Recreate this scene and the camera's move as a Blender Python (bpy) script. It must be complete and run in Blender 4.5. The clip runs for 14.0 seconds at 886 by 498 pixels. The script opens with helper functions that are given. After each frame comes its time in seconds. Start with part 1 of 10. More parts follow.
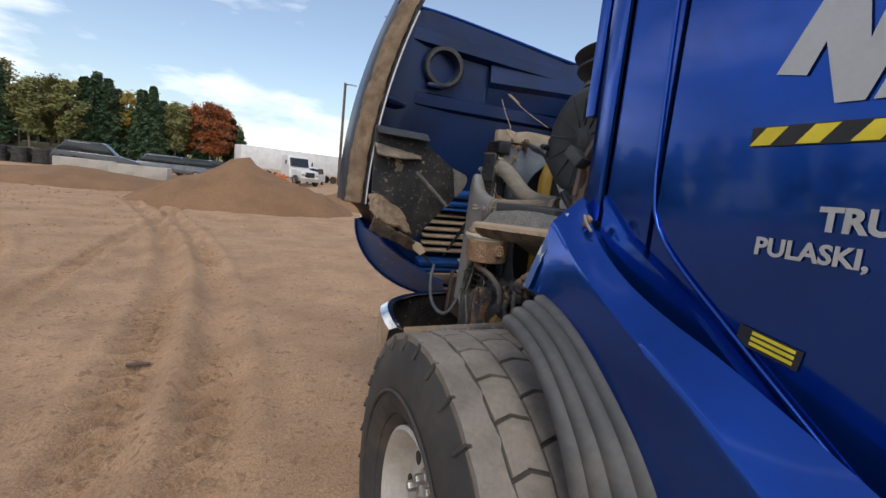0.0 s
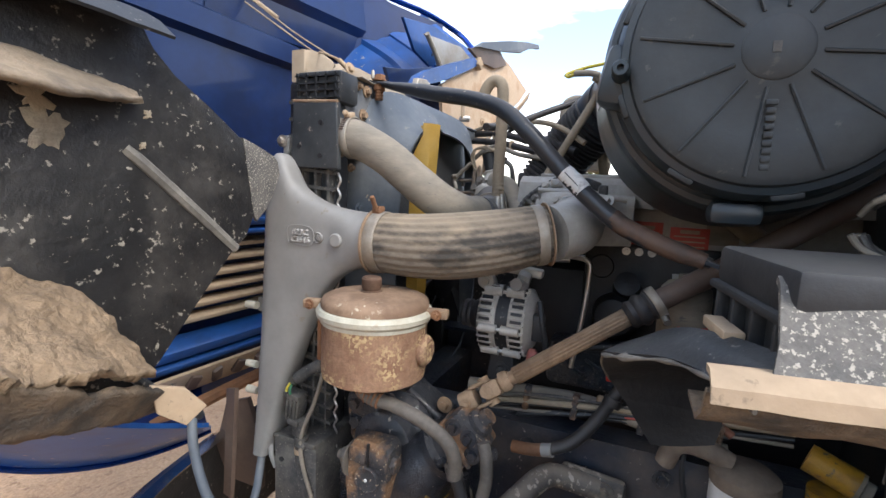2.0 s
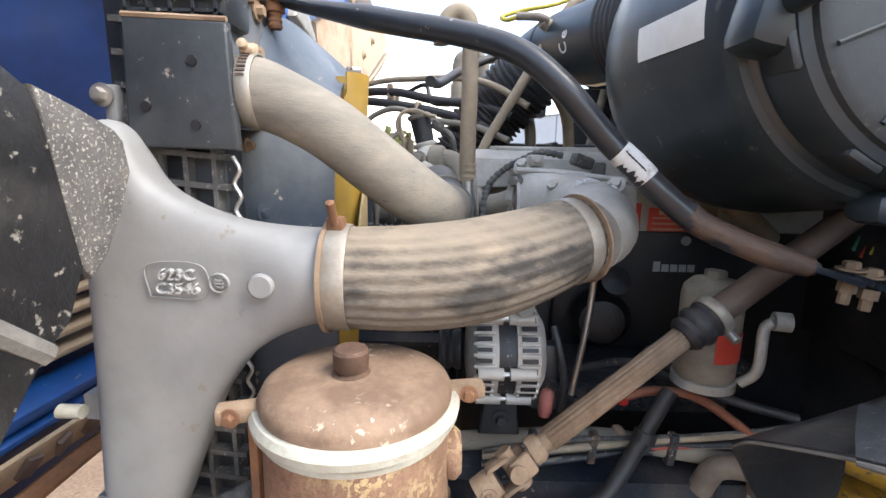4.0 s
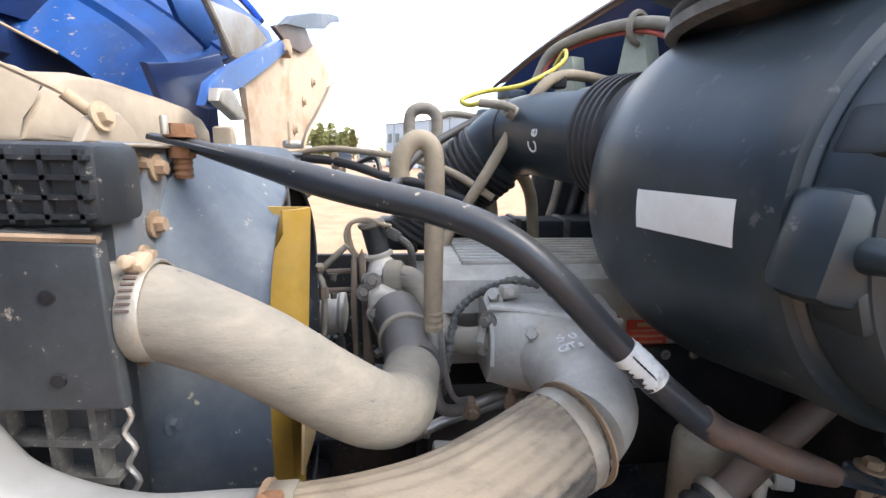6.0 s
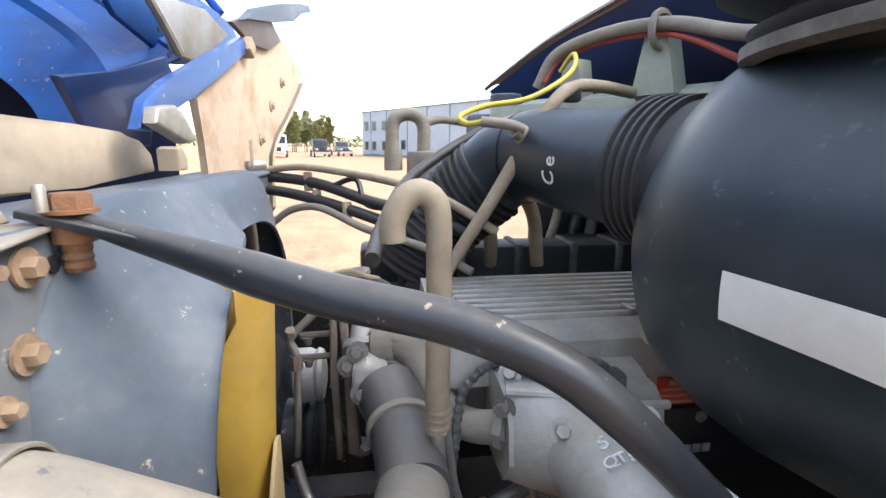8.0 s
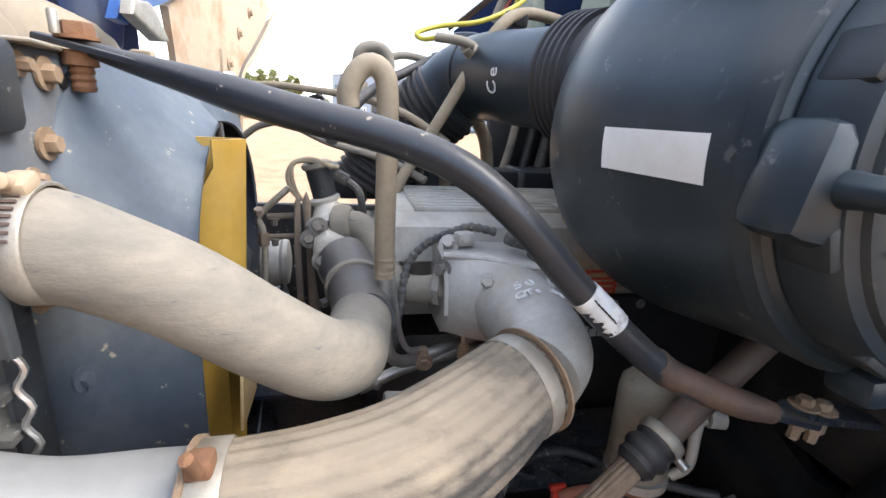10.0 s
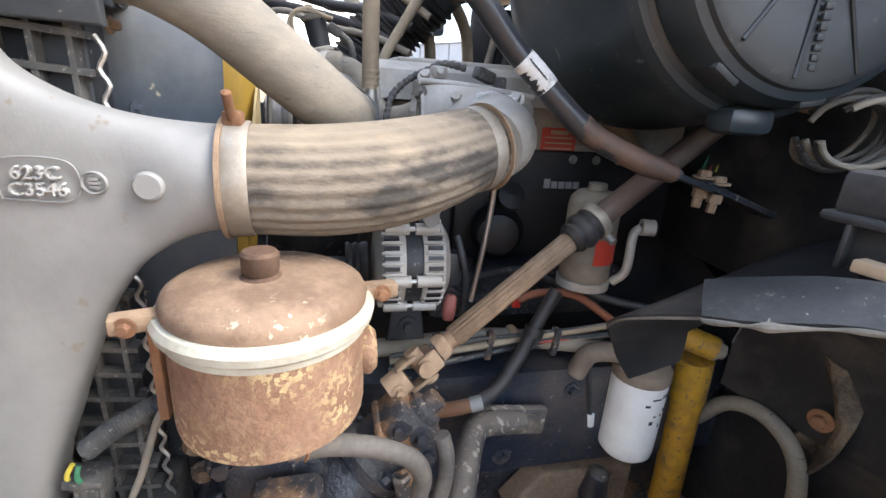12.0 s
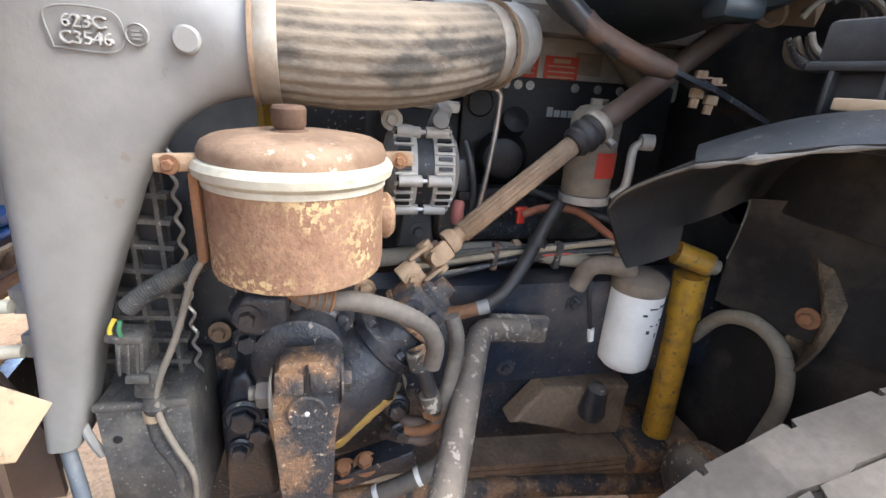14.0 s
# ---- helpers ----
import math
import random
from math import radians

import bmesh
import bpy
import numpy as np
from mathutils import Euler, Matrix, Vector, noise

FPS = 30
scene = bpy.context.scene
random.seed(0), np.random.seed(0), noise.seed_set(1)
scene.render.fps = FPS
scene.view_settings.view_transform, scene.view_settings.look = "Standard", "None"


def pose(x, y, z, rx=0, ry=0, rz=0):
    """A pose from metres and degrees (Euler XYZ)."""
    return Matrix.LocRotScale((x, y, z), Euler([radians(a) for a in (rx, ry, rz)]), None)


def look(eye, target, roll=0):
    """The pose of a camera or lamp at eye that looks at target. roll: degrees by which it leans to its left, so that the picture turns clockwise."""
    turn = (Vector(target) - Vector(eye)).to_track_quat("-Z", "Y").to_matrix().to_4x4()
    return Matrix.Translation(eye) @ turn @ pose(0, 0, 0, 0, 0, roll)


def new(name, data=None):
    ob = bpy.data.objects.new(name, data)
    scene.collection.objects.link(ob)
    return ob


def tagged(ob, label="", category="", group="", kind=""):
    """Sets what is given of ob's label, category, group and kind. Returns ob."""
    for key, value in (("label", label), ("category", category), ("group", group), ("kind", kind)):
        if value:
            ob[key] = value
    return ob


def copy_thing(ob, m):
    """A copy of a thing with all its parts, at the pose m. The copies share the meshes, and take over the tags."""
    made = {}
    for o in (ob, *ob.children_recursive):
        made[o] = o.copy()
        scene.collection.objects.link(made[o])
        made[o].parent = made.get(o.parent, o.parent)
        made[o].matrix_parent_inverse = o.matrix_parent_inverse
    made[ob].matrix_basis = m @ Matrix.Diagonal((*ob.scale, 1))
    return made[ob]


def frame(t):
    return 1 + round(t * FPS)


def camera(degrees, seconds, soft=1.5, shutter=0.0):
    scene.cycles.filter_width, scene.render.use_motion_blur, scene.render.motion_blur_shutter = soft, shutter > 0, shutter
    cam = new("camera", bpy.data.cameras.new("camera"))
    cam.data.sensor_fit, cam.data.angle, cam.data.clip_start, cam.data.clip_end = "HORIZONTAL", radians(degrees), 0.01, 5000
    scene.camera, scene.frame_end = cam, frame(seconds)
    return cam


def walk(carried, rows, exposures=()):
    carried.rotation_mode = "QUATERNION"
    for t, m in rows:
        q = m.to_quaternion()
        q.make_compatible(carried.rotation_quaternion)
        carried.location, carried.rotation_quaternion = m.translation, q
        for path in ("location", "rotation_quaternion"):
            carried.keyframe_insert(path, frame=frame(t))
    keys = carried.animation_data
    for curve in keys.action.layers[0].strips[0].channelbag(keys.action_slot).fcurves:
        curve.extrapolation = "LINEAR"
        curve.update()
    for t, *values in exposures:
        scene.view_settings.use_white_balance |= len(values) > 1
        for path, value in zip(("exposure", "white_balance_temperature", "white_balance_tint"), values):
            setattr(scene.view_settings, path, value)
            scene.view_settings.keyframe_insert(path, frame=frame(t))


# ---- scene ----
cam = camera(87.8, 14.0)
EXPOSURES = [(0.0, 0.15), (0.5, 0.28), (1.0, 0.42), (1.5, 0.92), (2.0, 1.5), (2.5, 1.75), (5.0, 2.2), (6.0, 2.05), (7.0, 1.98), (9.5, 2.05), (11.0, 2.2), (12.0, 2.32), (14.0, 2.5)]
PATH = [
    (0, (-0.151, 0.067, 1.613), (0.697, 1.857, 1.336), 6.1),
    (0.5, (-0.061, 0.514, 1.642), (1.089, 2.131, 1.389), 4.3),
    (1, (-0.041, 0.944, 1.608), (1.401, 2.313, 1.391), 3.6),
    (1.5, (0.088, 1.297, 1.597), (1.758, 2.374, 1.376), 3.1),
    (2, (0.262, 1.572, 1.62), (2.09, 2.343, 1.372), 2.6),
    (2.5, (0.392, 1.753, 1.635), (2.325, 2.178, 1.348), 2.1),
    (2.7, (0.433, 1.795, 1.641), (2.382, 2.132, 1.34), 1.9),
    (4.8, (0.564, 1.944, 1.66), (2.524, 1.848, 1.274), 0.9),
    (5, (0.571, 1.943, 1.681), (2.53, 1.824, 1.297), 0.9),
    (5.5, (0.606, 1.942, 1.769), (2.558, 1.797, 1.363), 1.0),
    (6, (0.719, 1.953, 1.866), (2.669, 1.742, 1.474), 1.0),
    (6.5, (0.811, 1.966, 1.928), (2.756, 1.723, 1.532), 0.8),
    (7, (0.881, 1.974, 1.953), (2.818, 1.697, 1.535), 0.5),
    (7.2, (0.895, 1.97, 1.948), (2.828, 1.684, 1.524), 0.5),
    (9.3, (0.869, 1.964, 1.911), (2.766, 1.586, 1.401), 2.2),
    (9.5, (0.838, 1.966, 1.89), (2.724, 1.552, 1.367), 2.8),
    (10, (0.757, 1.954, 1.835), (2.629, 1.524, 1.278), 3.4),
    (10.5, (0.665, 1.96, 1.771), (2.53, 1.513, 1.202), 3.8),
    (11, (0.61, 1.96, 1.727), (2.464, 1.51, 1.127), 4.0),
    (11.5, (0.57, 1.956, 1.676), (2.418, 1.502, 1.061), 3.9),
    (12, (0.535, 1.952, 1.616), (2.377, 1.507, 0.976), 3.9),
    (12.5, (0.498, 1.962, 1.556), (2.332, 1.524, 0.89), 3.9),
    (13, (0.472, 1.971, 1.519), (2.295, 1.533, 0.822), 4.1),
    (13.5, (0.461, 1.978, 1.494), (2.282, 1.537, 0.794), 4.0),
    (14, (0.451, 1.98, 1.49), (2.274, 1.532, 0.8), 3.9),
]
walk(cam, [(t, look(eye, target, roll)) for t, eye, target, roll in PATH], EXPOSURES)

# ---- light ----
world = bpy.data.worlds.new("world")
scene.world = world
world.use_nodes = True
wt = world.node_tree
wn, wl = wt.nodes, wt.links
wn.clear()
SUN_AZ, SUN_EL = radians(203.0), radians(48.0)   # azimuth from +y towards +x
w_out = wn.new("ShaderNodeOutputWorld")
w_bg = wn.new("ShaderNodeBackground")
w_bg.inputs[1].default_value = 0.15
w_sky = wn.new("ShaderNodeTexSky")
w_sky.sky_type = 'NISHITA'
w_sky.sun_disc = False
w_sky.sun_elevation, w_sky.sun_rotation = SUN_EL, SUN_AZ
w_sky.air_density, w_sky.dust_density = 1.0, 1.6
w_co = wn.new("ShaderNodeTexCoord")
w_map = wn.new("ShaderNodeMapping")
w_map.inputs["Scale"].default_value = (1.0, 1.0, 3.2)
w_map.inputs["Location"].default_value = (0.35, 0.1, 0.2)
w_noise = wn.new("ShaderNodeTexNoise")
w_noise.inputs["Scale"].default_value = 1.7
w_noise.inputs["Detail"].default_value = 6.0
w_noise.inputs["Roughness"].default_value = 0.55
w_ramp = wn.new("ShaderNodeValToRGB")
w_ramp.color_ramp.elements[0].position = 0.51
w_ramp.color_ramp.elements[0].color = (0.04, 0.04, 0.04, 1)
w_ramp.color_ramp.elements[1].position = 0.66
w_ramp.color_ramp.elements[1].color = (0.95, 0.95, 0.95, 1)
w_mix = wn.new("ShaderNodeMix")
w_mix.data_type = 'RGBA'
w_mix.inputs[7].default_value = (10.4, 10.1, 9.8, 1)
wl.new(w_co.outputs["Generated"], w_map.inputs[0])
wl.new(w_map.outputs[0], w_noise.inputs["Vector"])
wl.new(w_noise.outputs[0], w_ramp.inputs[0])
wl.new(w_ramp.outputs[0], w_mix.inputs[0])
wl.new(w_sky.outputs[0], w_mix.inputs[6])
wl.new(w_mix.outputs[2], w_bg.inputs[0])
wl.new(w_bg.outputs[0], w_out.inputs[0])
sun = new("sun", bpy.data.lights.new("sun", 'SUN'))
sun.data.energy, sun.data.angle, sun.data.color = 1.1, radians(28.0), (1.0, 0.985, 0.955)
sun_from = Vector((math.sin(SUN_AZ) * math.cos(SUN_EL), math.cos(SUN_AZ) * math.cos(SUN_EL), math.sin(SUN_EL)))
sun.matrix_world = look(sun_from * 30, (0, 0, 0))


# ---- geometry kit ----
def smooth_rows(rows, n):
    """Rows of points, made n times finer both ways by a Catmull-Rom curve."""
    def fine(line):
        q = [Vector(p) for p in line]
        q = [q[0] * 2 - q[1]] + q + [q[-1] * 2 - q[-2]]
        res = []
        for i in range(1, len(q) - 2):
            for k in range(n):
                u = k / n
                a, b, c, d = q[i - 1], q[i], q[i + 1], q[i + 2]
                res.append(0.5 * (2 * b + (c - a) * u + (2 * a - 5 * b + 4 * c - d) * u * u + (3 * b - a - 3 * c + d) * u ** 3))
        return res + [q[-2]]
    return [list(r) for r in zip(*[fine(col) for col in zip(*[fine(r) for r in rows])])]


class Geo:
    """Vertices and faces of one mesh in world metres."""

    def __init__(self):
        self.v, self.f, self.vm = [], [], []

    def add(self, verts, faces):
        n = len(self.v)
        self.v += [tuple(p) for p in verts]
        self.f += [tuple(n + i for i in q) for q in faces]
        return self

    def box(self, c, s, rot=None, bev=0.0):
        bm = bmesh.new()
        bmesh.ops.create_cube(bm, size=1.0)
        for q in bm.verts:
            q.co = Vector((q.co.x * s[0], q.co.y * s[1], q.co.z * s[2]))
        if bev:
            bmesh.ops.bevel(bm, geom=bm.edges[:], offset=bev, segments=2, affect='EDGES', profile=0.5)
        m = Matrix.Translation(c) @ (rot.to_4x4() if rot else Matrix())
        bm.verts.ensure_lookup_table()
        bm.verts.index_update()
        self.add([m @ q.co for q in bm.verts], [[q.index for q in f.verts] for f in bm.faces])
        bm.free()
        return self

    def tube(self, pts, r, seg=12, n=0, caps=True, flute=0, depth=0.0):
        """A pipe through pts; r: a number or a function of the way along (0..1)."""
        p = smooth_line(pts, n or max(2, 8 * (len(pts) - 1))) if len(pts) > 2 else [Vector(q) for q in line(pts[0], pts[1], n or 2)]
        k = len(p)
        t0 = (p[1] - p[0]).normalized()
        side = t0.orthogonal().normalized()
        verts, faces = [], []
        for i in range(k):
            t = (p[min(i + 1, k - 1)] - p[max(i - 1, 0)]).normalized()
            side = (side - t * side.dot(t)).normalized()
            up = t.cross(side)
            rr = r(i / (k - 1)) if callable(r) else r
            for j in range(seg):
                a = 2 * math.pi * j / seg
                q = rr * (1 + depth * math.cos(flute * a)) if flute else rr
                verts.append(p[i] + side * (q * math.cos(a)) + up * (q * math.sin(a)))
        for i in range(k - 1):
            for j in range(seg):
                faces.append((i * seg + j, i * seg + (j + 1) % seg, (i + 1) * seg + (j + 1) % seg, (i + 1) * seg + j))
        if caps:
            faces.append(tuple(range(seg))[::-1])
            faces.append(tuple((k - 1) * seg + j for j in range(seg)))
        return self.add(verts, faces)

    def lathe(self, prof, origin, axis, seg=32, closed=False):
        """A turned shape: prof of (radius, height along the axis)."""
        ax = Vector(axis).normalized()
        s = ax.orthogonal().normalized()
        u = ax.cross(s)
        o = Vector(origin)
        verts, faces = [], []
        for rr, h in prof:
            for j in range(seg):
                a = 2 * math.pi * j / seg
                verts.append(o + ax * h + s * (rr * math.cos(a)) + u * (rr * math.sin(a)))
        k = len(prof)
        for i in range(k if closed else k - 1):
            i2 = (i + 1) % k
            for j in range(seg):
                faces.append((i * seg + j, i * seg + (j + 1) % seg, i2 * seg + (j + 1) % seg, i2 * seg + j))
        if not closed:
            if prof[0][0] > 1e-5:
                faces.append(tuple(range(seg))[::-1])
            if prof[-1][0] > 1e-5:
                faces.append(tuple((k - 1) * seg + j for j in range(seg)))
        return self.add(verts, faces)

    def prism(self, poly, m, t, bev=0.0, holes=()):
        """A polygon of (a, b) in m's x, y plane, t thick along m's z."""
        bm = bmesh.new()
        low = [bm.verts.new((a, b, 0)) for a, b in poly]
        bm.faces.new(low[::-1])
        top = [bm.verts.new((a, b, t)) for a, b in poly]
        face = bm.faces.new(top)
        k = len(poly)
        for i in range(k):
            bm.faces.new((low[i], low[(i + 1) % k], top[(i + 1) % k], top[i]))
        if bev:
            bmesh.ops.bevel(bm, geom=list(face.edges), offset=bev, segments=3, affect='EDGES', profile=0.5)
        bm.verts.index_update()
        self.add([m @ q.co for q in bm.verts], [[q.index for q in f.verts] for f in bm.faces])
        bm.free()
        return self

    def sheet(self, grid, t):
        """A skin over a grid of points, t thick."""
        g = np.array([[tuple(p) for p in row] for row in grid], float)
        du = np.gradient(g, axis=0)
        dv = np.gradient(g, axis=1)
        nn = np.cross(du, dv)
        nn /= np.linalg.norm(nn, axis=2, keepdims=True) + 1e-12
        a, b = g.shape[:2]
        verts = list(g.reshape(-1, 3)) + list((g + nn * t).reshape(-1, 3))
        n = a * b
        faces = []
        for i in range(a - 1):
            for j in range(b - 1):
                q = (i * b + j, (i + 1) * b + j, (i + 1) * b + j + 1, i * b + j + 1)
                faces += [q[::-1], tuple(n + w for w in q)]
        rim = [i * b for i in range(a)] + [(a - 1) * b + j for j in range(1, b)] + [i * b + b - 1 for i in range(a - 2, -1, -1)] + [j for j in range(b - 2, 0, -1)]
        for i in range(len(rim)):
            p, q = rim[i], rim[(i + 1) % len(rim)]
            faces.append((p, q, n + q, n + p))
        return self.add(verts, faces)

    def bolt(self, p, axis, r=0.011, h=0.009, washer=True):
        ax = Vector(axis).normalized()
        if washer:
            self.lathe([(0, 0), (r * 1.7, 0), (r * 1.7, 0.003), (0, 0.003)], p, ax, 16)
        return self.lathe([(r, 0.002), (r, h * 0.8), (r * 0.86, h), (0, h)], p, ax, 6)


def line(a, b, n):
    a, b = Vector(a), Vector(b)
    return [a + (b - a) * (i / (n - 1)) for i in range(n)]


def smooth_line(pts, n):
    """n points on a smooth line through pts, at even steps."""
    p = [Vector(q) for q in pts]
    p = [p[0] * 2 - p[1]] + p + [p[-1] * 2 - p[-2]]
    fine = []
    for i in range(1, len(p) - 2):
        for k in range(12):
            t = k / 12
            a, b, c, d = p[i - 1], p[i], p[i + 1], p[i + 2]
            fine.append(0.5 * (2 * b + (c - a) * t + (2 * a - 5 * b + 4 * c - d) * t * t + (3 * b - a - 3 * c + d) * t ** 3))
    fine.append(p[-2])
    acc = [0.0]
    for a, b in zip(fine, fine[1:]):
        acc.append(acc[-1] + (b - a).length)
    out, j = [], 0
    for i in range(n):
        s = acc[-1] * i / (n - 1)
        while j < len(acc) - 2 and acc[j + 1] < s:
            j += 1
        k = (s - acc[j]) / max(1e-9, acc[j + 1] - acc[j])
        out.append(fine[j].lerp(fine[j + 1], min(1, k)))
    return out


BASE = {}
# where a thing sits: a point of its drawing, the place of that point in the yard, and its size against the drawing
SEAT = {
    "fluid_reservoir": ((1.058, 2.024, 1.385), (1.006, 2.030, 1.426), 0.865),
    "steering_shaft": ((1.193, 1.486, 1.397), (1.190, 1.510, 1.405), 1.0),
    "rail_harness": ((1.148, 1.71, 1.079), (1.203, 1.699, 1.087), 1.07),
    "shock_absorber": ((1.185, 1.19, 1.155), (1.233, 1.165, 1.138), 1.057),
    "wheel_liner": ((0.954, 1.524, 1.411), (0.941, 1.544, 1.431), 1.0),
    "air_cleaner": ((0.962, 1.60, 1.80), (0.968, 1.615, 1.802), 1.0),
    "harness_connector": ((1.057, 2.25, 1.10), (1.030, 2.238, 1.142), 0.955),
}
NOSE = ((0.046, 0.438, 1.594), (-0.061, 0.514, 1.632), 1.03, radians(-3.3))
for nm in ("hood", "front_bumper"):
    SEAT[nm] = NOSE
SEAT["splash_shield"] = (NOSE[0], (0.032, 0.804, 1.6296), 0.757, NOSE[3])
SEAT["truck_cab"] = ((0.79, 1.05, 1.6), (0.735, 1.075, 1.612), 1.0, radians(-3.3))
SEAT["truck_wheel"] = ((0.046, 0.438, 1.594), (-0.09, 0.534, 1.597), 1.03, radians(-3.3))
YARD = ((0.012, -0.004, 0.0), (-0.151, 0.067, 0.0), 1.0, radians(-3.6))
for nm in ("grey_wagon", "dark_sedan", "black_suv", "dark_car", "white_truck", "white_pickup", "box_trailer", "storage_container", "office_trailer", "orange_barrier", "loader_bucket", "light_pole", "dirt_mound", "grass_bank", "wood_scrap", "dark_scrap"):
    SEAT[nm] = YARD
SEAT["hood_rest"] = ((0.852, 1.13, 1.708), (0.778, 1.163, 1.73), 1.0, radians(-3.3))
SEAT["vacuum_hoses"] = ((0.95, 1.13, 1.90), (0.90, 1.16, 1.90), 1.0)
for nm in ("warehouse", "semi_truck"):
    SEAT[nm] = ((0.826, 1.954, 0.0), (0.838, 1.966, 0.0), 1.0, radians(-2.0))


def seat(ob, name, base):
    """Sets a thing on its seat: turned about the upright, scaled and moved."""
    if name in SEAT:
        drawn, place, k, *yaw = SEAT[name]
        turn_m = Matrix.Rotation(yaw[0] if yaw else 0.0, 4, 'Z')
        ob.location = Vector(place) + (turn_m @ (Vector(base) - Vector(drawn))) * k
        ob.rotation_euler = turn_m.to_euler()
        ob.scale = (k, k, k)


def yard(x, y, z=0.0):
    """A point of the far yard, turned with it."""
    return Vector(YARD[1]) + Matrix.Rotation(YARD[3], 4, 'Z') @ (Vector((x, y, z)) - Vector(YARD[0]))



def thing(name, base, label, category, group="", kind=""):
    ob = new(name)
    ob.empty_display_size = 0.1
    ob.location = base
    BASE[ob.name] = Vector(base)
    seat(ob, name, base)
    return tagged(ob, label, category, group, kind)


def mesh_of(name, geo, material, off=(0, 0, 0), sharp=38):
    me = bpy.data.meshes.new(name)
    o = Vector(off)
    me.from_pydata([Vector(p) - o for p in geo.v], [], geo.f)
    bm = bmesh.new()
    bm.from_mesh(me)
    bmesh.ops.recalc_face_normals(bm, faces=bm.faces[:])
    bm.to_mesh(me)
    bm.free()
    me.polygons.foreach_set("use_smooth", [True] * len(me.polygons))
    me.set_sharp_from_angle(angle=radians(sharp))
    me.materials.append(material)
    return me


def part(name, geo, material, parent, label="", sharp=38):
    """One mesh under a thing or under a part."""
    base = BASE[parent.name]
    ob = new(name, mesh_of(name, geo, material, base, sharp))
    ob.parent = parent
    BASE[ob.name] = base
    return tagged(ob, label)


def solo(name, geo, material, label, category, group="", kind="", sharp=38):
    """A thing of one mesh."""
    lo = np.array(geo.v).min(0)
    hi = np.array(geo.v).max(0)
    base = ((lo[0] + hi[0]) / 2, (lo[1] + hi[1]) / 2, lo[2])
    ob = new(name, mesh_of(name, geo, material, base, sharp))
    ob.location = base
    BASE[ob.name] = Vector(base)
    seat(ob, name, base)
    return tagged(ob, label, category, group, kind)


def frame_xyz(o, x, y):
    """A pose with its x and y axes along the given ways."""
    x = Vector(x).normalized()
    z = x.cross(Vector(y)).normalized()
    y = z.cross(x)
    m = Matrix((x, y, z)).transposed().to_4x4()
    m.translation = Vector(o)
    return m


SIDE = Matrix(((0, 0, -1, 0), (1, 0, 0, 0), (0, 1, 0, 0), (0, 0, 0, 1)))   # draws (y, z), thickness towards the near side


def side_at(x):
    return Matrix.Translation((x, 0, 0)) @ SIDE


def text_geo(body, size, m, depth=0.001, spacing=1.0, bold=0.0):
    cu = bpy.data.curves.new("text", 'FONT')
    cu.body, cu.size, cu.extrude, cu.resolution_u, cu.space_character, cu.offset = body, size, depth, 3, spacing, bold
    tmp = new("text", cu)
    me = bpy.data.meshes.new_from_object(tmp.evaluated_get(bpy.context.evaluated_depsgraph_get()))
    g = Geo().add([m @ q.co for q in me.vertices], [tuple(p.vertices) for p in me.polygons])
    bpy.data.objects.remove(tmp)
    return g


